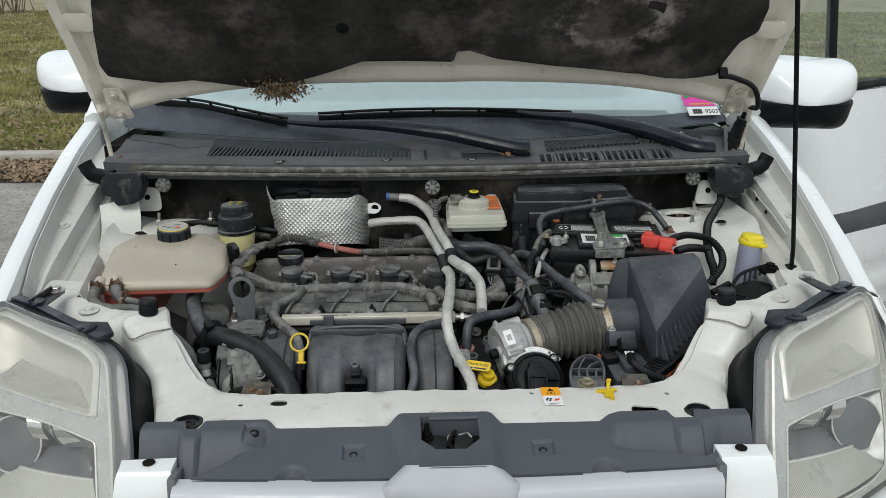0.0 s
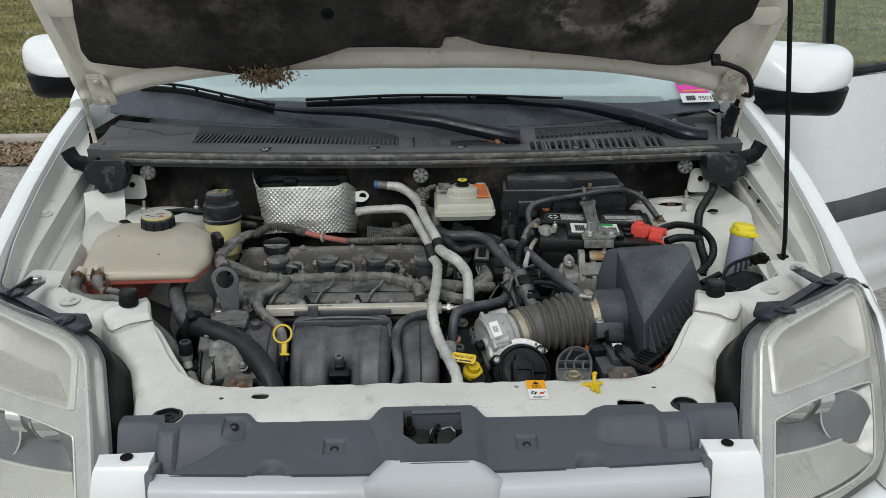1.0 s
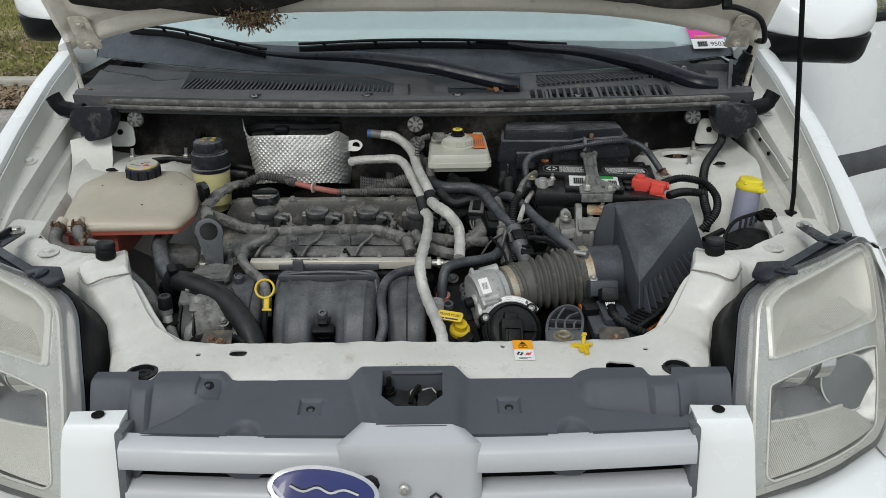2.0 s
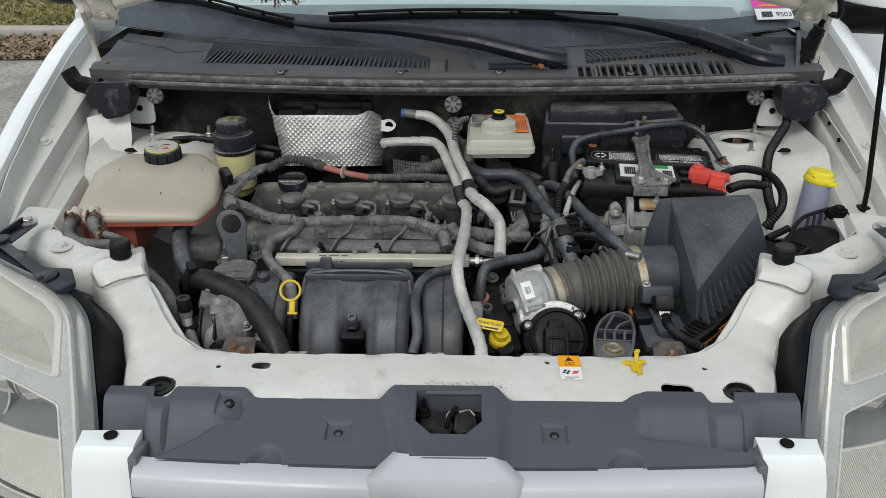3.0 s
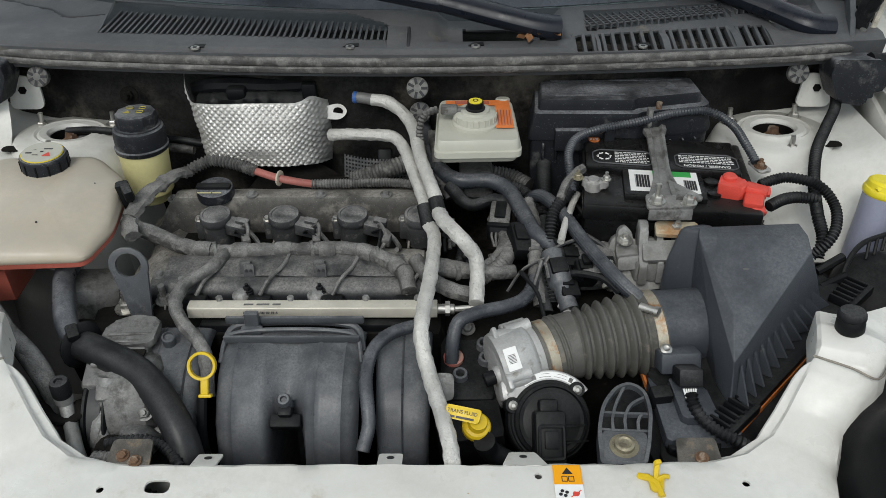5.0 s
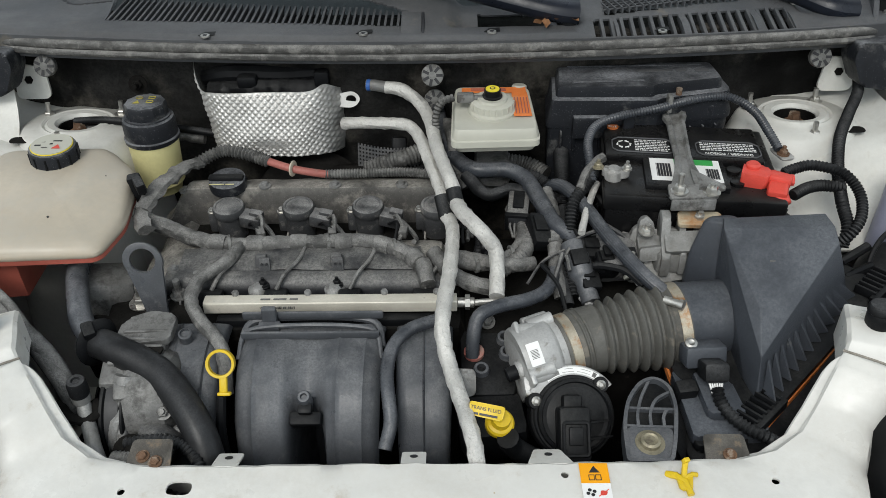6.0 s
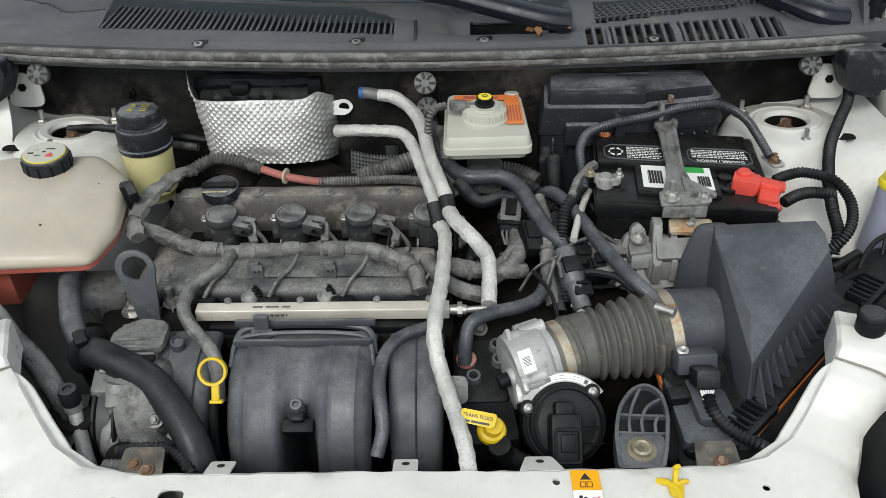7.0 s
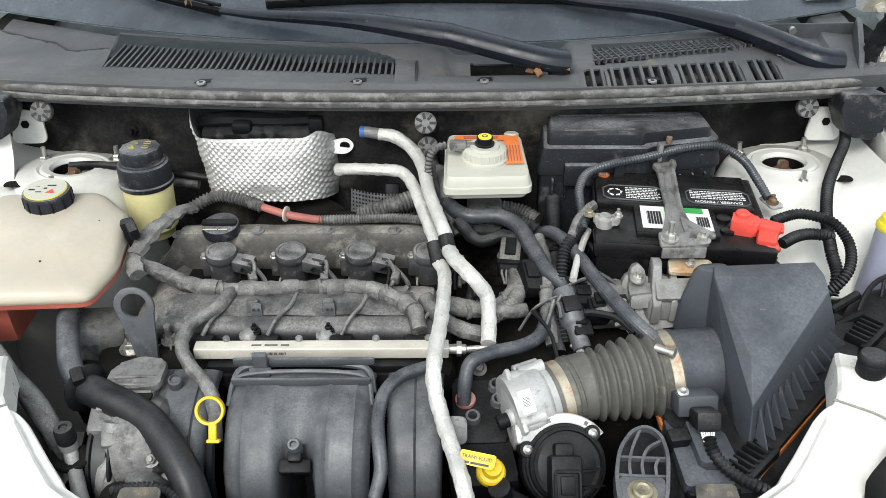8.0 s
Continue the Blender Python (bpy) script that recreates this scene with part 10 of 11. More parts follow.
def clamp_ring(c, ax, r, w, parent, mat):
    b = B()
    lathe(b, Vector(c) - Vector(ax).normalized() * w / 2, ax, [(r, 0), (r + 0.0012, 0.0005), (r + 0.0012, w - 0.0005), (r, w)], 44)
    return part("hose_clamp", b, mat, parent, "steel band clamp")


ax = (PN - PA).normalized()
M_BAND = material("band_steel", (0.46, 0.41, 0.32), 0.4, metal=0.5, vary=0.25, scale=30, grime=(0.36, 0.17, 0.06), grime_at=0.50, grime_scale=34, bump=0.1)
cl = clamp_ring(PA + ax * 0.008, ax, 0.0497, 0.013, bel, M_BAND)
b = B()
lathe(b, PA + ax * 0.008 + Vector((-0.004, -0.040, -0.034)), (0, 0.4, -1), [(0.008, -0.012), (0.008, 0.010), (0.005, 0.012), (0, 0.012)], 12)
part("clamp_screw", b, M_STEEL, cl)
b = B()
lathe(b, PA + ax * 0.020 + Vector((0, -0.020, 0.0515)), (1, -0.75, 0.1), [(0.0048, -0.012), (0.0048, 0.007), (0.0065, 0.007), (0.0065, 0.012), (0.003, 0.013), (0, 0.013)], 12)
part("clamp_screw", b, M_STEEL, cl, "bright worm-drive screw")
clamp_ring(PB - axt * 0.006, axt, 0.0393, 0.012, bel, M_BAND)

thr = thing("throttle_body", (0.125, 0.31, 0.87), "cast aluminium throttle body with a black motor cover", "throttle body")
b = B()
lathe(b, PB + axt * 0.002, axt, [(0.037, 0), (0.0375, 0.010), (0.041, 0.013), (0.0425, 0.016), (0.0430, 0.052), (0.041, 0.056), (0.0, 0.056)], 36)
box(b, PB + axt * 0.044 + Vector((0.002, 0.0, 0.0)), (0.038, 0.076, 0.068), 0.012, rot(28, 0, 17), 4)
box(b, PB + axt * 0.058 + Vector((0.002, 0.0, 0.0)), (0.007, 0.080, 0.072), 0.003, rot(28, 0, 17))
part("housing", b, M_ALU, thr)
for dx, dy, dz in ((0.010, 0.036, 0.024), (0.012, -0.038, 0.012), (0.014, 0.020, 0.036)):
    b = B()
    p = PB + axt * 0.036 + Vector((dx - 0.012, dy, dz))
    cyl(b, p - axt * 0.02, p + axt * 0.012, 0.0085, seg=14, bevel=0.001)
    part("bolt_boss", b, M_ALU, thr)
b = B()
cyl(b, (0.098, 0.284, 0.908), (0.146, 0.300, 0.916), 0.0115, seg=18, bevel=0.002)
part("shaft_boss", b, M_ALU, thr)
b = B()
hexbolt(b, (0.146, 0.300, 0.916), (0.95, 0.3, 0.16), 0.005, 0.006, 0.007)
part("boss_screw", b, M_STEEL, thr)
b = B()
box(b, (0.116, 0.272, 0.896), (0.026, 0.024, 0.028), 0.005, rot(40, 0, 10))
part("sensor_boss", b, M_ALU, thr)
b = B()
cyl(b, (0.086, 0.280, 0.905), (0.099, 0.284, 0.908), 0.009, seg=12, bevel=0.001)
part("boss_plug", b, M_BLACK, thr)
b = B()
LN = Vector((-0.05, -0.74, 0.67)).normalized()
LU = axt.cross(LN).normalized()
LP = PB + axt * 0.036 + LN * 0.0438 + LU * 0.004
prism(b, rounded([(-0.008, -0.0135), (0.008, -0.0135), (0.008, 0.0135), (-0.008, 0.0135)], 0.001), LP, -axt, -LU if LU.z < 0 else LU, 0.0006 if axt.cross(LU).dot(LN) < 0 else -0.0006)
lb2 = part("label", b, M_LABEL, thr)
b = B()
for k in range(7):
    c = LP + LN * 0.0009 + LU * (0.0016 * k - 0.005)
    box(b, c, (0.009, 0.0006, 0.0003), 0, Matrix((axt, LU, axt.cross(LU))).transposed())
part("bar_code", b, M_INK, lb2)
# motor: alloy rim, black cover with fins and a plug
MC, MA = Vector((0.161, 0.241, 0.878)), Vector((0.10, -0.72, 0.68)).normalized()
MX = (Vector((1, 0, 0)) - MA * MA.x).normalized()
MU = MA.cross(MX)


def arc_block(r0, r1, a0, a1, n0, n1, n=22):
    """A flat sector round the motor's axis between two radii, two angles and two heights."""
    b = B()
    secs = []
    for i in range(n + 1):
        a = radians(a0 + (a1 - a0) * i / n)
        d = MX * math.cos(a) + MU * math.sin(a)
        secs.append([MC + d * r0 + MA * n0, MC + d * r1 + MA * n0, MC + d * r1 + MA * (n1 - 0.0015), MC + d * (r1 - 0.0015) + MA * n1, MC + d * r0 + MA * n1])
    return loft(b, secs)


part("motor_rim", arc_block(0.036, 0.0585, 38, 150, -0.026, 0.002), M_ALU, thr)
part("motor_rim", arc_block(0.036, 0.0490, 150, 400, -0.026, -0.002), M_BLACK, thr)
part("print_label", arc_block(0.0487, 0.0575, 56, 126, 0.0016, 0.0028), M_LABEL, thr)
for a0, a1, r0, r1 in ((59, 64, 0.050, 0.0565), (67, 84, 0.0510, 0.0522), (67, 80, 0.0545, 0.0556), (88, 104, 0.0510, 0.0522), (90, 100, 0.0545, 0.0556), (108, 122, 0.050, 0.0562)):
    part("print", arc_block(r0, r1, a0, a1, 0.0026, 0.0032, 6), M_CLIP, thr)
b = B()
m = basis(MA, (0, 1, 0))
lathe(b, MC - MA * 0.002, MA, [(0.0465, 0.0), (0.0472, 0.005), (0.0455, 0.007), (0.0435, 0.007), (0.0425, 0.012), (0.040, 0.014), (0.037, 0.011), (0.030, 0.013), (0, 0.015)], 44)
mc_ = part("motor_cover", b, M_BLACK, thr)
b = B()
box(b, MC + MA * 0.020 - MU * 0.018 - MX * 0.006, (0.036, 0.060, 0.026), 0.005, Matrix((MX, MU, MA)).transposed())
box(b, MC + MA * 0.016 + MU * 0.014 - MX * 0.006, (0.022, 0.022, 0.016), 0.004, Matrix((MX, MU, MA)).transposed())
part("motor_plug", b, M_BLACK, mc_)
b = B()
o = rounded([(-0.014, -0.021), (0.014, -0.021), (0.014, 0.015), (-0.014, 0.015)], 0.004)
pm = MC + MA * 0.0345 - MU * 0.020 - MX * 0.006
line = [pm + MX * x + MU * y for x, y in o]
tube(b, line + [line[0]], 0.0022, 6, 0.004)
box(b, pm, (0.016, 0.020, 0.004), 0.0015, Matrix((MX, MU, MA)).transposed())
part("plug_rim", b, M_BLACK, mc_)
b = B()
lathe(b, MC + MA * 0.006, MA, [(0.041, 0.0), (0.0425, 0.006), (0.0395, 0.0085), (0.038, 0.004)], 40)
part("cover_bead", b, M_BLACK, mc_)
for k in range(2):
    b = B()
    q = MC + MA * 0.010 + MX * 0.010 - MU * (0.006 + 0.018 * k)
    v = [b.verts.new(q + MX * p[0] + MU * p[1] + MA * p[2]) for p in ((0, -0.0012, 0), (0.033, 0.0008, 0), (0.0, -0.0012, 0.016), (0, 0.0012, 0.0), (0.033, 0.0028, 0.0), (0.0, 0.0012, 0.016))]
    for f in ((0, 1, 2), (5, 4, 3), (0, 3, 4, 1), (1, 4, 5, 2), (2, 5, 3, 0)):
        b.faces.new([v[i] for i in f])
    part("fin", b, M_BLACK, mc_)
for a in (48, 158, 272):
    b = B()
    d = MX * math.cos(radians(a)) + MU * math.sin(radians(a))
    q = MC + d * 0.0475
    lathe(b, q - MA * 0.012, MA, [(0.0095, 0), (0.0095, 0.0165), (0.0085, 0.018)], 18)
    part("screw_ear", b, M_BLACK, mc_)
    b = B()
    lathe(b, q + MA * 0.004, MA, [(0.0056, 0), (0.0056, 0.004), (0.003, 0.0055), (0.0022, 0.0035), (0, 0.0035)], 12)
    part("cover_screw", b, M_STEEL, mc_)

# ---------------------------------------------------------------- gearbox side
box_ = thing("gearbox", (0.20, 0.38, 0.5), "dirty aluminium gearbox below the battery", "gearbox")
# near-black filler case; its colour carries the shade below the hoses
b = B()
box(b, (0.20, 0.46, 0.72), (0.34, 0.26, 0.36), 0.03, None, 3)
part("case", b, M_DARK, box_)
b = B()
prism(b, rounded([(0.0, -0.005), (0.028, 0.0), (0.03, 0.03), (0.02, 0.075), (0.004, 0.07), (-0.006, 0.03)], 0.006), (0.255, 0.455, 0.915), (1, 0, 0), (0, 0.35, 1), 0.012, 0.002)
part("shift_bracket", b, M_CAST, box_, "oxidised cast bracket")
b = B()
prism(b, rounded([(0, 0), (0.05, 0), (0.05, 0.02), (0, 0.022)], 0.004), (0.262, 0.440, 0.965), (1, 0, 0), (0, 0.9, 0.4), 0.008, 0.002)
part("shift_plate", b, M_CAST, box_)
for k, (x, y, z, sx, sy, sz, rz) in enumerate(((0.310, 0.452, 0.955, 0.055, 0.05, 0.03, 4), (0.222, 0.470, 0.940, 0.03, 0.05, 0.05, 8))):
    b = B()
    box(b, (x, y, z), (sx, sy, sz), 0.006, rot(8 * k, 5, rz))
    part("casting_boss", b, M_CAST, box_)
b = B()
prism(b, rounded([(0, 0), (0.058, -0.004), (0.056, 0.020), (0.002, 0.022)], 0.003), (0.310, 0.448, 0.998), (1, 0, 0), (0, 0.95, 0.3), 0.006, 0.002)
part("rusty_plate", b, M_RUSTPLATE, box_, "rust-stained clamp plate")
for o3, at, d3 in (([(0, 0), (0.020, 0), (0.022, 0.070), (0.012, 0.082), (0.002, 0.076)], (0.262, 0.448, 0.925), 0.010), ([(0, 0), (0.060, 0.004), (0.058, 0.022), (0.0, 0.018)], (0.262, 0.440, 0.955), 0.012),
                   ([(0, 0), (0.016, 0), (0.016, 0.05), (0.004, 0.054)], (0.300, 0.455, 0.935), 0.012), ([(0, 0), (0.014, 0.0), (0.018, 0.046), (0.0, 0.050)], (0.338, 0.458, 0.945), 0.010)):
    b = B()
    prism(b, rounded(o3, 0.004), at, (1, 0.05, 0), (0, 0.30, 0.95), d3, 0.002)
    part("bracket_web", b, M_CAST, box_, "oxidised cast bracket")
for x, y, z in ((0.272, 0.452, 0.990), (0.338, 0.458, 1.005), (0.252, 0.430, 0.962)):
    b = B()
    hexbolt(b, (x, y, z), (0, -0.3, 1), 0.0065, 0.006, 0.010, 0.006)
    part("bolt", b, M_STEEL, box_)
for x0, y0, z0, o3, d3 in ((0.288, 0.420, 0.940, [(0, 0), (0.054, 0.012), (0.056, 0.066), (0.046, 0.074), (0.030, 0.070), (0.022, 0.046), (0.0, 0.030)], 0.011), (0.312, 0.424, 0.940, [(0, 0), (0.046, 0.01), (0.048, 0.058), (0.030, 0.056), (0.0, 0.034)], 0.008),
                       (0.345, 0.430, 0.942, [(0, 0), (0.042, 0.01), (0.044, 0.054), (0.028, 0.054), (0.0, 0.036)], 0.008)):
    b = B()
    prism(b, rounded(o3, 0.004), (x0, y0, z0), (0.06, 1, 0), (0, 0, 1), d3, 0.002)
    part("upright", b, M_CAST, box_, "oxidised cast bracket")
b = B()
prism(b, rounded([(0, 0), (0.064, 0.002), (0.062, 0.030), (0.002, 0.028)], 0.004), (0.292, 0.426, 0.972), (1, 0, 0), (0, 0.85, 0.5), 0.008, 0.002)
part("bracket_plate", b, M_CAST, box_, "oxidised cast bracket")
def plug_set(c, size, turn, tilt, label):
    c = Vector(c)
    R_ = rot(tilt, 0, turn)
    b = B()
    box(b, c, size, 0.004, R_)
    t = lone("connector", b, M_DUCT, label, "connector", "connectors")
    b = B()
    box(b, c + R_ @ Vector((0, size[1] * 0.12, size[2] * 0.5)), (size[0] * 0.5, size[1] * 0.6, 0.007), 0.0015, R_)
    part("latch", b, M_BLACK, t)
    b = B()
    box(b, c + R_ @ Vector((0, -size[1] * 0.42, 0)), (size[0] * 1.12, size[1] * 0.14, size[2] * 1.12), 0.002, R_)
    part("collar", b, M_BLACK, t)
    for k in range(4):
        b = B()
        q = c + R_ @ Vector((size[0] * (-0.3 + 0.2 * k), -size[1] * 0.45, 0))
        tube(b, [q, q + R_ @ Vector((0, -0.010, 0.003)), q + R_ @ Vector((-size[0] * (-0.2 + 0.13 * k), -0.026, -0.002))], 0.0018, 6)
        part("wire", b, M_HOSE, t)
    return t


plug_set((0.117, 0.542, 0.966), (0.030, 0.052, 0.028), -8, 14, "dusty grey connector with wires at its end")
plug_set((0.209, 0.462, 0.952), (0.026, 0.030, 0.028), 10, 10, "square black connector beside the gearbox bracket")
plug_set((0.074, 0.476, 0.952), (0.022, 0.030, 0.020), 4, 12, "small dusty connector beside the cam cover")
b = B()
box(b, (0.238, 0.452, 0.950), (0.050, 0.056, 0.036), 0.005, rot(14, 0, 6))
mod = lone("control_module", b, M_COIL, "glossy black switch module on the gearbox", "module")
b = B()
tube(b, [(0.249, 0.481, 0.967), (0.258, 0.474, 0.969), (0.264, 0.456, 0.962), (0.262, 0.438, 0.955), (0.256, 0.420, 0.944), (0.262, 0.412, 0.936)], 0.0042, 8, flat=0.7)
part("retainer", b, M_LEAD, mod, "pale bent retainer")
for k in range(3):
    b = B()
    box(b, (0.222 + 0.016 * k, 0.436, 0.972 - 0.002 * k), (0.010, 0.016, 0.006), 0.0015, rot(14, 0, 6))
    part("cover_clip", b, M_BLACK, mod)
hose("loom", "dusty taped loom from the grey connector", [(0.122, 0.510, 0.958), (0.120, 0.492, 0.957), (0.110, 0.468, 0.954), (0.090, 0.444, 0.952), (0.062, 0.436, 0.952), (0.03, 0.44, 0.952)], 0.0088, M_HOSE, "loom", rough=0.0016)
hose("loom", "dusty taped loom running down beside the heater hose", [(0.156, 0.560, 0.985), (0.160, 0.530, 0.980), (0.162, 0.500, 0.972), (0.159, 0.465, 0.958), (0.158, 0.425, 0.944), (0.163, 0.40, 0.925)], 0.0095, M_HOSE, "loom", rough=0.0016)
hose("corrugated_conduit", "black corrugated conduit below the battery post", [(0.206, 0.545, 1.008), (0.197, 0.525, 0.998), (0.183, 0.492, 0.976), (0.174, 0.446, 0.952), (0.178, 0.40, 0.926)], 0.0078, M_RUBBER, "conduit", ribs=0.0022, pitch=0.005)
for c, w in (((0.055, 0.436, 0.953), 0.011), ((0.102, 0.457, 0.954), 0.010), ((0.159, 0.470, 0.960), 0.011), ((-0.14, 0.485, 0.955), 0.012), ((-0.05, 0.468, 0.957), 0.012), ((-0.27, 0.483, 0.955), 0.012)):
    b = B()
    d = Vector((1, 0.3, 0)) if c[0] < 0.15 else Vector((0, 1, 0.4))
    lathe(b, Vector(c) - d.normalized() * 0.0025, d, [(w, 0), (w + 0.001, 0.0005), (w + 0.001, 0.0045), (w, 0.005)], 16)
    lone("cable_tie", b, M_CLIP, "dirty grey cable tie round a loom", "cable tie", "cable ties")
b = B()
prism(b, rounded([(-0.010, -0.03), (0.010, -0.03), (0.012, 0.034), (0.004, 0.042), (-0.009, 0.036)], 0.004), (0.303, 0.502, 0.968), (1, 0, 0), (0, 0.75, 0.66), 0.012, 0.002)
part("upright", b, M_CAST, box_, "oxidised cast bracket")
b = B()
prism(b, rounded([(-0.018, -0.04), (0.018, -0.04), (0.017, 0.034), (-0.015, 0.038)], 0.004), (0.288, 0.456, 0.945), (1, 0.05, 0), (0, 0.70, 0.71), 0.014, 0.003)
part("bracket_plate", b, M_CAST, box_, "oxidised cast bracket")
b = B()
prism(b, rounded([(-0.020, -0.034), (0.024, -0.03), (0.024, 0.030), (-0.018, 0.030)], 0.005), (0.322, 0.458, 0.946), (1, 0.02, 0), (0, 0.70, 0.71), 0.012, 0.003)
part("bracket_plate", b, M_CAST, box_, "oxidised cast bracket")
r10 = random.Random(31)
for i in range(16):
    q = Vector((0.145 + 0.10 * r10.random(), 0.40 + 0.17 * r10.random(), 0.945 + 0.025 * r10.random()))
    b = B()
    e1 = q + Vector((r10.uniform(-0.05, 0.05), r10.uniform(-0.07, -0.03), r10.uniform(-0.03, 0.01)))
    tube(b, [q, q + Vector((r10.uniform(-0.02, 0.02), -0.01, 0.016)), (q + e1) / 2 + Vector((0, 0, 0.012)), e1], r10.choice((0.0020, 0.0026, 0.0034, 0.0045)), 7, rough=0.0004)
    lone("wiring_loom", b, M_DUCT if i % 2 else M_BLACK, "dusty wires between the connectors", "loom", "wires beside the gearbox")
b = B()
tube(b, [(0.252, 0.476, 0.965), (0.243, 0.47, 0.955), (0.246, 0.44, 0.945), (0.250, 0.425, 0.935)], 0.005, 8)
part("retainer", b, M_MILK, box_)
for x, y, z, s in ((0.205, 0.455, 0.955, (0.034, 0.030, 0.026)), (0.222, 0.435, 0.950, (0.03, 0.03, 0.024)), (0.190, 0.44, 0.95, (0.022, 0.03, 0.03)), (0.196, 0.415, 0.938, (0.026, 0.036, 0.03)), (0.142, 0.49, 0.965, (0.028, 0.05, 0.024)), (0.150, 0.53, 0.96, (0.020, 0.03, 0.02))):
    b = B()
    box(b, (x, y, z), s, 0.004, rot(20, 10, 12))
    box(b, (x, y, z + s[2] / 2 + 0.002), (s[0] * 0.6, s[1] * 0.5, 0.006), 0.001, rot(20, 10, 12))
    lone("connector", b, M_BLACK, "black wiring connector among the looms", "connector", "connectors")
b = B()
tube(b, [(0.186, 0.395, 0.93), (0.200, 0.380, 0.925), (0.212, 0.372, 0.93)], 0.0045, 8)
lone("cable_end", b, M_ALU, "bare silver cable end by the bellows", "cable")
# thermostat side: black block with ports
b = B()
box(b, (0.066, 0.330, 0.862), (0.070, 0.10, 0.06), 0.012, rot(14, 0, 0))
box(b, (0.070, 0.262, 0.842), (0.08, 0.07, 0.06), 0.016, rot(10, 0, 8))
tn = lone("vacuum_block", b, M_BLACK, "black plastic block with three open ports", "fitting")
for x, y, z, r in ((0.088, 0.354, 0.905, 0.0095), (0.090, 0.333, 0.900, 0.0095), (0.058, 0.311, 0.893, 0.0095), (0.050, 0.334, 0.888, 0.013)):
    b = B()
    lathe(b, (x, y, z - 0.02), (0, -0.25, 1), [(r + 0.002, 0), (r, 0.020), (r - 0.001, 0.022), (r - 0.004, 0.022), (r - 0.004, 0.008), (0, 0.008)], 18)
    part("port", b, M_INTAKE, tn)
b = B()
lathe(b, (0.050, 0.331, 0.894), (0, -0.2, 1), [(0.0125, 0), (0.0125, 0.005), (0.0105, 0.006)], 18)
part("red_collar", b, M_REDHOSE, tn, "dull red collar")
b = B()
hexbolt(b, (0.068, 0.374, 0.908), (0, -0.5, 0.85), 0.0065, 0.007, 0.010)
part("block_bolt", b, M_DIRTYALU, tn)
# gearbox dipstick
td = thing("gearbox_dipstick", (0.075, 0.20, 0.88), "yellow gearbox dipstick cap lettered TRANS FLUID", "dipstick")
b = B()
TX, TY = Vector((0.97, -0.22, -0.06)).normalized(), Vector((0.16, 0.72, 0.68)).normalized()
prism(b, rounded([(-0.024, -0.008), (0.012, -0.009), (0.014, 0.007), (-0.026, 0.007)], 0.003), (0.066, 0.211, 0.918), TX, TY, 0.006, 0.0015)
tag2 = part("grip", b, M_YELLOW, td)
lettering("lettering", "TRANS FLUID", Vector((0.066, 0.211, 0.918)) - TX * 0.007 - TY * 0.001 + TX.cross(TY) * 0.0066, TX, TY, 0.0056, M_INK, tag2)
b = B()
for x, w in ((-0.022, 0.007), (-0.0135, 0.020)):
    prism(b, [(x, -0.0066), (x + w, -0.0066), (x + w, -0.0042), (x, -0.0042)], Vector((0.066, 0.211, 0.918)) + TX.cross(TY) * 0.0061, TX, TY, 0.0003)
part("print", b, M_INK, tag2)
b = B()
lathe(b, (0.074, 0.222, 0.884), (0.10, -0.40, 0.91), [(0.0120, 0), (0.0160, 0.003), (0.0165, 0.011), (0.0145, 0.014), (0.0110, 0.015), (0.0100, 0.024), (0, 0.025)], 26)
part("plug", b, M_YELLOW, td)
b = B()
tube(b, [(0.083, 0.200, 0.888), (0.09, 0.205, 0.868), (0.110, 0.206, 0.850), (0.135, 0.21, 0.83), (0.15, 0.22, 0.78)], 0.0125, 12)
part("tube", b, M_BLACK, td)

# ---------------------------------------------------------------- mounting bracket in front
br = thing("radiator_mount", (0.236, 0.18, 0.88), "grey webbed plastic radiator mounting bracket", "bracket")
b = B()


def web_wall(bm, line, z, th, h):
    """An upright strip of plastic along a line in plan."""
    pts = [Vector((x, y, 0)) for x, y in line]
    secs = []
    for i, p in enumerate(pts):
        d = (pts[min(i + 1, len(pts) - 1)] - pts[max(i - 1, 0)]).normalized()
        n = Vector((-d.y, d.x, 0)) * th / 2
        top = z + 0.06 * (p.y - 0.18)
        secs.append([Vector((q.x, q.y, zz)) for q, zz in ((p - n, top), (p + n, top), (p + n, top - h), (p - n, top - h))])
    return loft(bm, secs)


BRK = rounded([(0.207, 0.158), (0.253, 0.158), (0.262, 0.185), (0.273, 0.232), (0.271, 0.262), (0.257, 0.275), (0.240, 0.268), (0.221, 0.243), (0.210, 0.205)], [0.004, 0.004, 0.01, 0.02, 0.012, 0.012, 0.015, 0.02, 0.02], 4)
part("rim", web_wall(B(), BRK + [BRK[0]], 0.901, 0.0042, 0.020), M_INTAKE, br)
for line in ([(0.212, 0.206), (0.235, 0.204), (0.265, 0.203)], [(0.218, 0.231), (0.245, 0.229), (0.272, 0.228)], [(0.226, 0.205), (0.228, 0.222), (0.236, 0.245), (0.250, 0.272)], [(0.240, 0.204), (0.242, 0.222), (0.252, 0.242), (0.270, 0.254)], [(0.254, 0.203), (0.256, 0.218), (0.262, 0.228)]):
    part("web", web_wall(B(), [(p.x, p.y) for p in curve_pts([(x, y, 0) for x, y in line], 0.005)], 0.899, 0.0034, 0.016), M_INTAKE, br)
b = B()
prism(b, BRK, (0, 0, 0.880), (1, 0, 0), (0, 1, 0.06), 0.003)
part("back_plate", b, M_BLACK, br)
b = B()
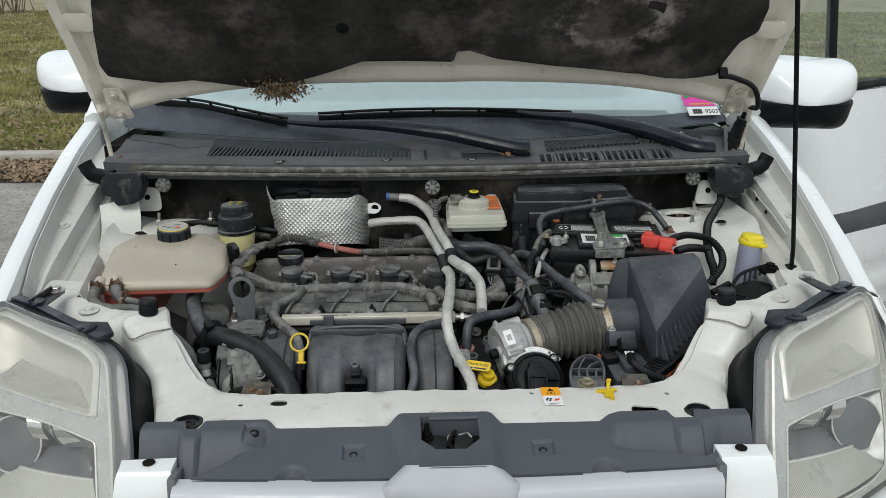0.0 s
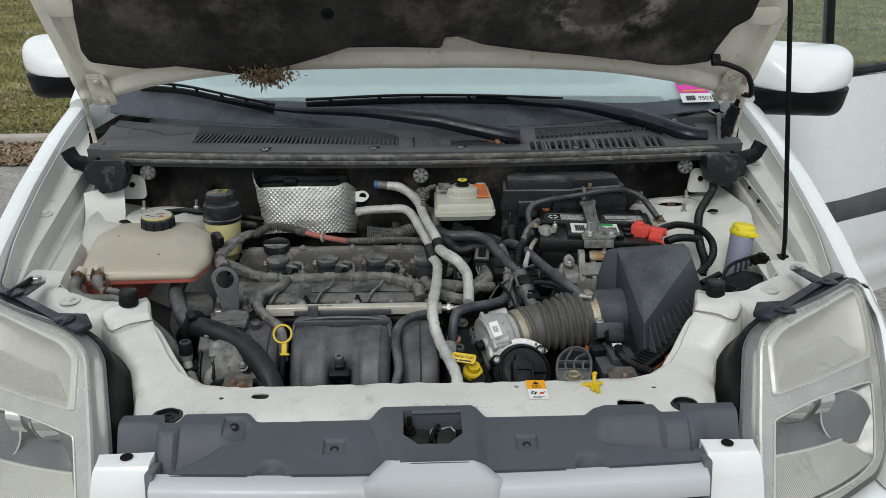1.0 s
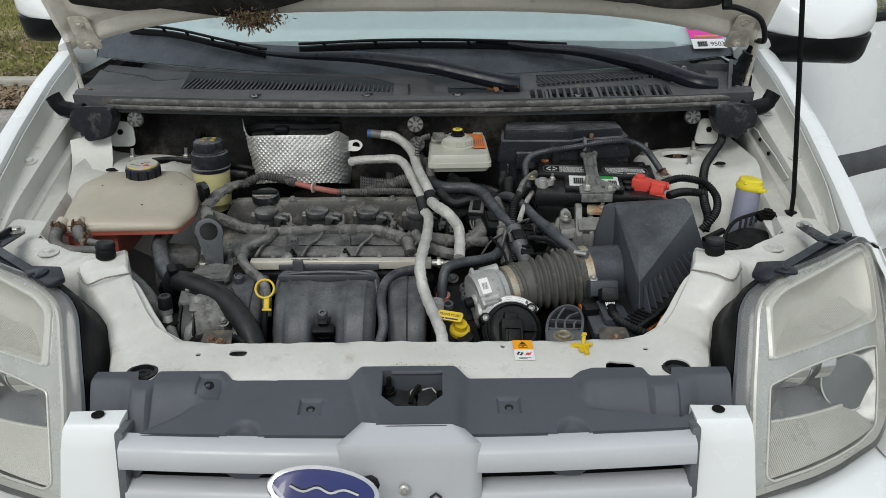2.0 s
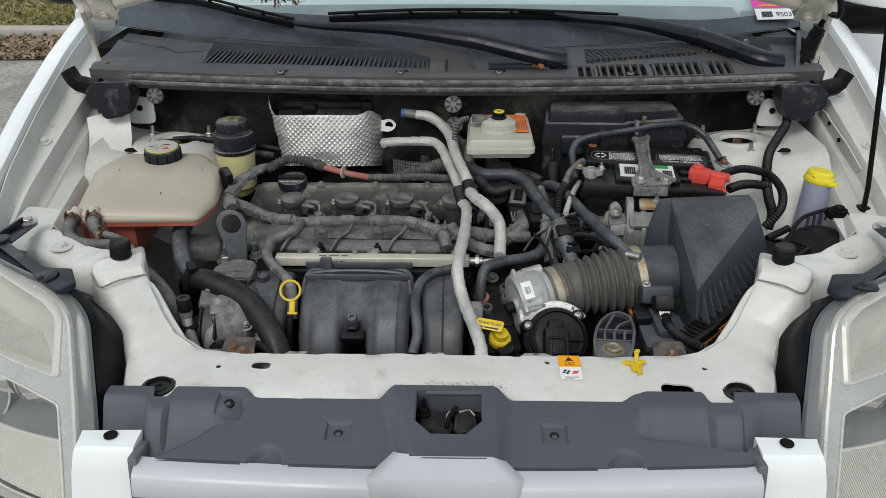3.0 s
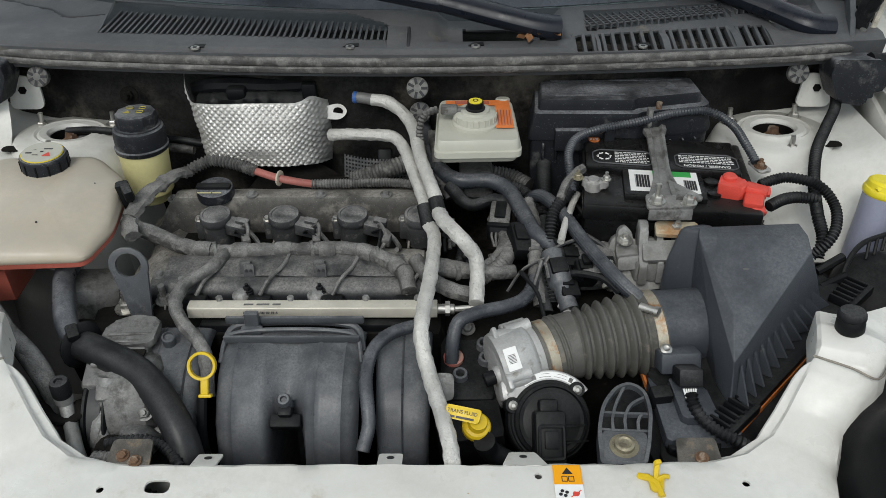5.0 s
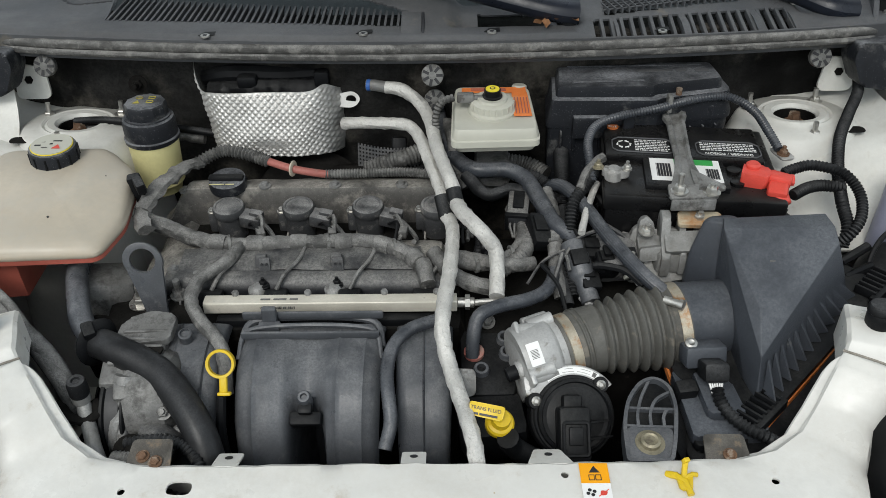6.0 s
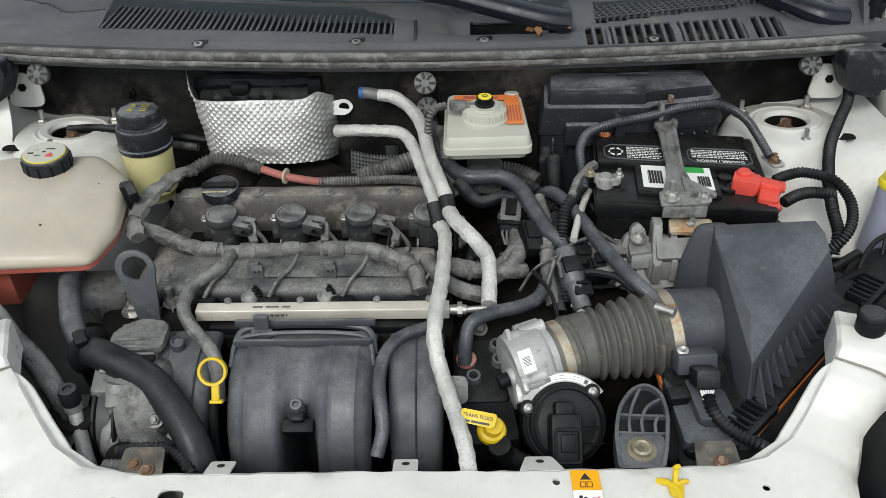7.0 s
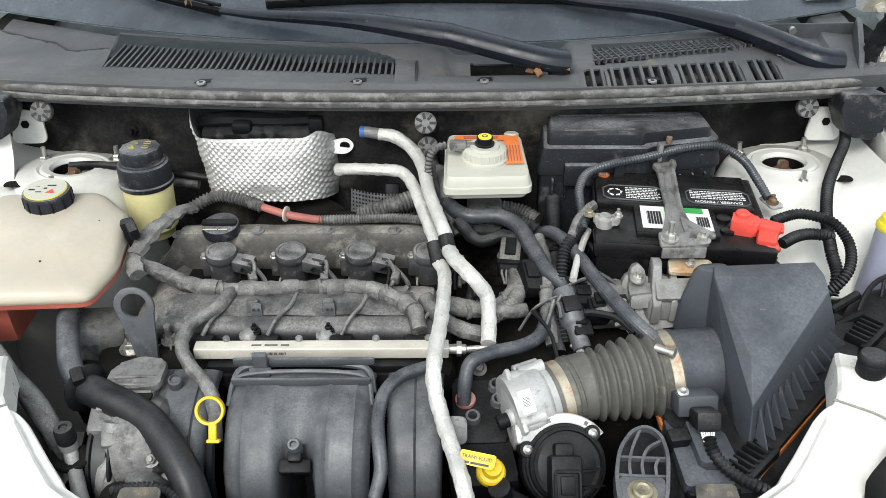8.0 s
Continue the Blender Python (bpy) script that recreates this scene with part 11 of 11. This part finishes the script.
prism(b, rounded([(0.209, 0.160), (0.251, 0.160), (0.261, 0.186), (0.262, 0.203), (0.213, 0.205)], 0.004), (0, 0, 0.8815), (1, 0, 0), (0, 1, 0.06), 0.006, 0.002)
part("bolt_pad", b, M_INTAKE, br)
b = B()
loft(b, [[(0.262, 0.180, 0.892), (0.274, 0.232, 0.896), (0.272, 0.262, 0.897), (0.268, 0.262, 0.880), (0.266, 0.18, 0.876)], [(0.272, 0.168, 0.878), (0.285, 0.222, 0.882), (0.283, 0.268, 0.884), (0.276, 0.262, 0.866), (0.270, 0.17, 0.860)]])
part("side_wing", b, M_BLACK, br)
b = B()
lathe(b, (0.234, 0.182, 0.897), (0, -0.12, 1), [(0.0160, 0), (0.0160, 0.0025), (0.0115, 0.003), (0.0108, 0.007), (0.008, 0.0085), (0.006, 0.007), (0, 0.007)], 24)
part("bolt", b, M_ZINC, br, "flanged yellow-zinc bolt")
b = B()
box(b, (0.250, 0.205, 0.850), (0.05, 0.08, 0.05), 0.006, rot(4, 0, 8))
part("support", b, M_BLACK, br)

# ---------------------------------------------------------------- belt-side clutter and fillers
b = B()
lathe(b, (-0.391, 0.237, 0.914), (0.02, -0.06, 1), [(0.008, -0.012), (0.008, 0.0), (0.0105, 0.002), (0.0105, 0.012), (0.0085, 0.014), (0, 0.014)], 24)
sv = lone("service_port", b, M_CAST, "aluminium service pipe with a black dust cap", "service port")
b = B()
lathe(b, (-0.3905, 0.236, 0.926), (0.02, -0.06, 1), [(0.0105, 0), (0.0112, 0.003), (0.0108, 0.017), (0.0095, 0.021), (0.005, 0.0215), (0.004, 0.019), (0, 0.019)], 24)
part("dust_cap", b, M_RUBBER, sv)
b = B()
tube(b, [(-0.422, 0.244, 0.905), (-0.408, 0.226, 0.903), (-0.388, 0.217, 0.903), (-0.373, 0.224, 0.905), (-0.380, 0.242, 0.908)], 0.0065, 10, flat=0.7)
part("pipe_bracket", b, M_DARK, sv)
b = B()
tube(b, [(-0.391, 0.237, 0.915), (-0.386, 0.226, 0.903), (-0.377, 0.208, 0.896), (-0.367, 0.188, 0.888), (-0.356, 0.172, 0.860), (-0.350, 0.165, 0.81)], 0.0082, 12)
part("pipe", b, M_CAST, sv)
mnt = thing("engine_mount", (-0.43, 0.47, 0.85), "dark cast engine mount below the coolant tank", "engine mount")
b = B()
box(b, (-0.43, 0.435, 0.905), (0.07, 0.06, 0.08), 0.012, rot(0, 12, 20))
part("bracket", b, M_SOOTALU, mnt)
b = B()
box(b, (-0.405, 0.365, 0.875), (0.06, 0.05, 0.09), 0.012, rot(10, 0, -10))
box(b, (-0.39, 0.40, 0.90), (0.05, 0.09, 0.03), 0.01, rot(-8, 5, 10))
part("arm", b, M_DARK, mnt)
b = B()
hexbolt(b, (-0.372, 0.405, 0.918), (0, 0, 1), 0.010, 0.010, 0.016, 0.015)
part("nut", b, M_STEEL, mnt)

# ---------------------------------------------------------------- sticker and yellow clip on the crossmember
b = B()
SX, SY = Vector((1, 0, -0.01)).normalized(), Vector((0, 1, 0.07)).normalized()
S0 = Vector((0.150, 0.090, 0.9118))
prism(b, [(0, 0), (0.029, 0), (0.029, 0.026), (0, 0.026)], S0, SX, SY, 0.0006)
stk = lone("warning_sticker", b, M_LABEL, "orange and white hot-fan warning sticker", "sticker")
b = B()
prism(b, [(0, 0.0262), (0.029, 0.0262), (0.029, 0.050), (0, 0.050)], S0, SX, SY, 0.0008)
part("orange_field", b, M_ORANGELAB, stk)
b = B()
prism(b, [(0.009, 0.0385), (0.020, 0.0385), (0.0145, 0.0465)], S0, SX, SY, 0.0011)
for p in ([(0.0085, 0.0295), (0.0138, 0.0295), (0.0138, 0.0355), (0.0085, 0.0355)], [(0.0152, 0.0295), (0.0205, 0.0295), (0.0205, 0.0355), (0.0152, 0.0355)]):
    line = [S0 + SX * u + SY * v + Vector((0, 0, 0.001)) for u, v in p]
    tube(b, line + [line[0]], 0.0005, 5, 0.003)
for a in (0.4, 1.97, 3.54, 5.11):
    c = S0 + SX * (0.0085 + 0.0035 * math.cos(a)) + SY * (0.015 + 0.003 * math.sin(a)) + Vector((0, 0, 0.0008))
    cyl(b, c, c + Vector((0, 0, 0.0004)), 0.0019, seg=10)
part("symbols", b, M_INK, stk)
b = B()
prism(b, rounded([(0.017, 0.0115), (0.0235, 0.012), (0.025, 0.0165), (0.018, 0.0175)], 0.002), S0, SX, SY, 0.0010)
tube(b, [S0 + SX * 0.0155 + SY * 0.0105 + Vector((0, 0, 0.001)), S0 + SX * 0.0262 + SY * 0.0185 + Vector((0, 0, 0.001))], 0.0005, 5)
part("red_mark", b, M_RED, stk)
b = B()
for k, w in enumerate((0.018, 0.012)):
    prism(b, [(0.006, 0.004 - 0.0025 * k), (0.006 + w, 0.004 - 0.0025 * k), (0.006 + w, 0.005 - 0.0025 * k), (0.006, 0.005 - 0.0025 * k)], S0, SX, SY, 0.0009)
part("print", b, M_COWL, stk)
b = B()
Y0 = Vector((0.252, 0.118, 0.914))
tube(b, [Y0 + Vector((-0.014, 0.010, -0.002)), Y0 + Vector((-0.007, 0.004, 0.003)), Y0 + Vector((0.001, -0.004, 0.003)), Y0 + Vector((0.004, -0.018, 0.0))], 0.0036, 10, rough=0.0008)
tube(b, [Y0 + Vector((0.0, -0.002, 0.002)), Y0 + Vector((0.002, 0.008, 0.008)), Y0 + Vector((0.003, 0.012, 0.014))], 0.0030, 8)
tube(b, [Y0 + Vector((0.001, 0.0, 0.004)), Y0 + Vector((0.009, 0.003, 0.006)), Y0 + Vector((0.014, 0.004, 0.004))], 0.0026, 8)
prism(b, rounded([(-0.007, -0.012), (0.005, -0.014), (0.009, 0.004), (-0.008, 0.004)], 0.003), Y0 + Vector((0.001, 0.0, 0.001)), (1, 0, 0), (0, 1, 0.1), 0.004, 0.001)
box(b, Y0 + Vector((0.003, 0.012, 0.016)), (0.007, 0.005, 0.007), 0.0015, rot(20, 10, 20))
lone("yellow_clip", b, M_YELLOW, "small yellow plastic rod clip on the crossmember", "clip")
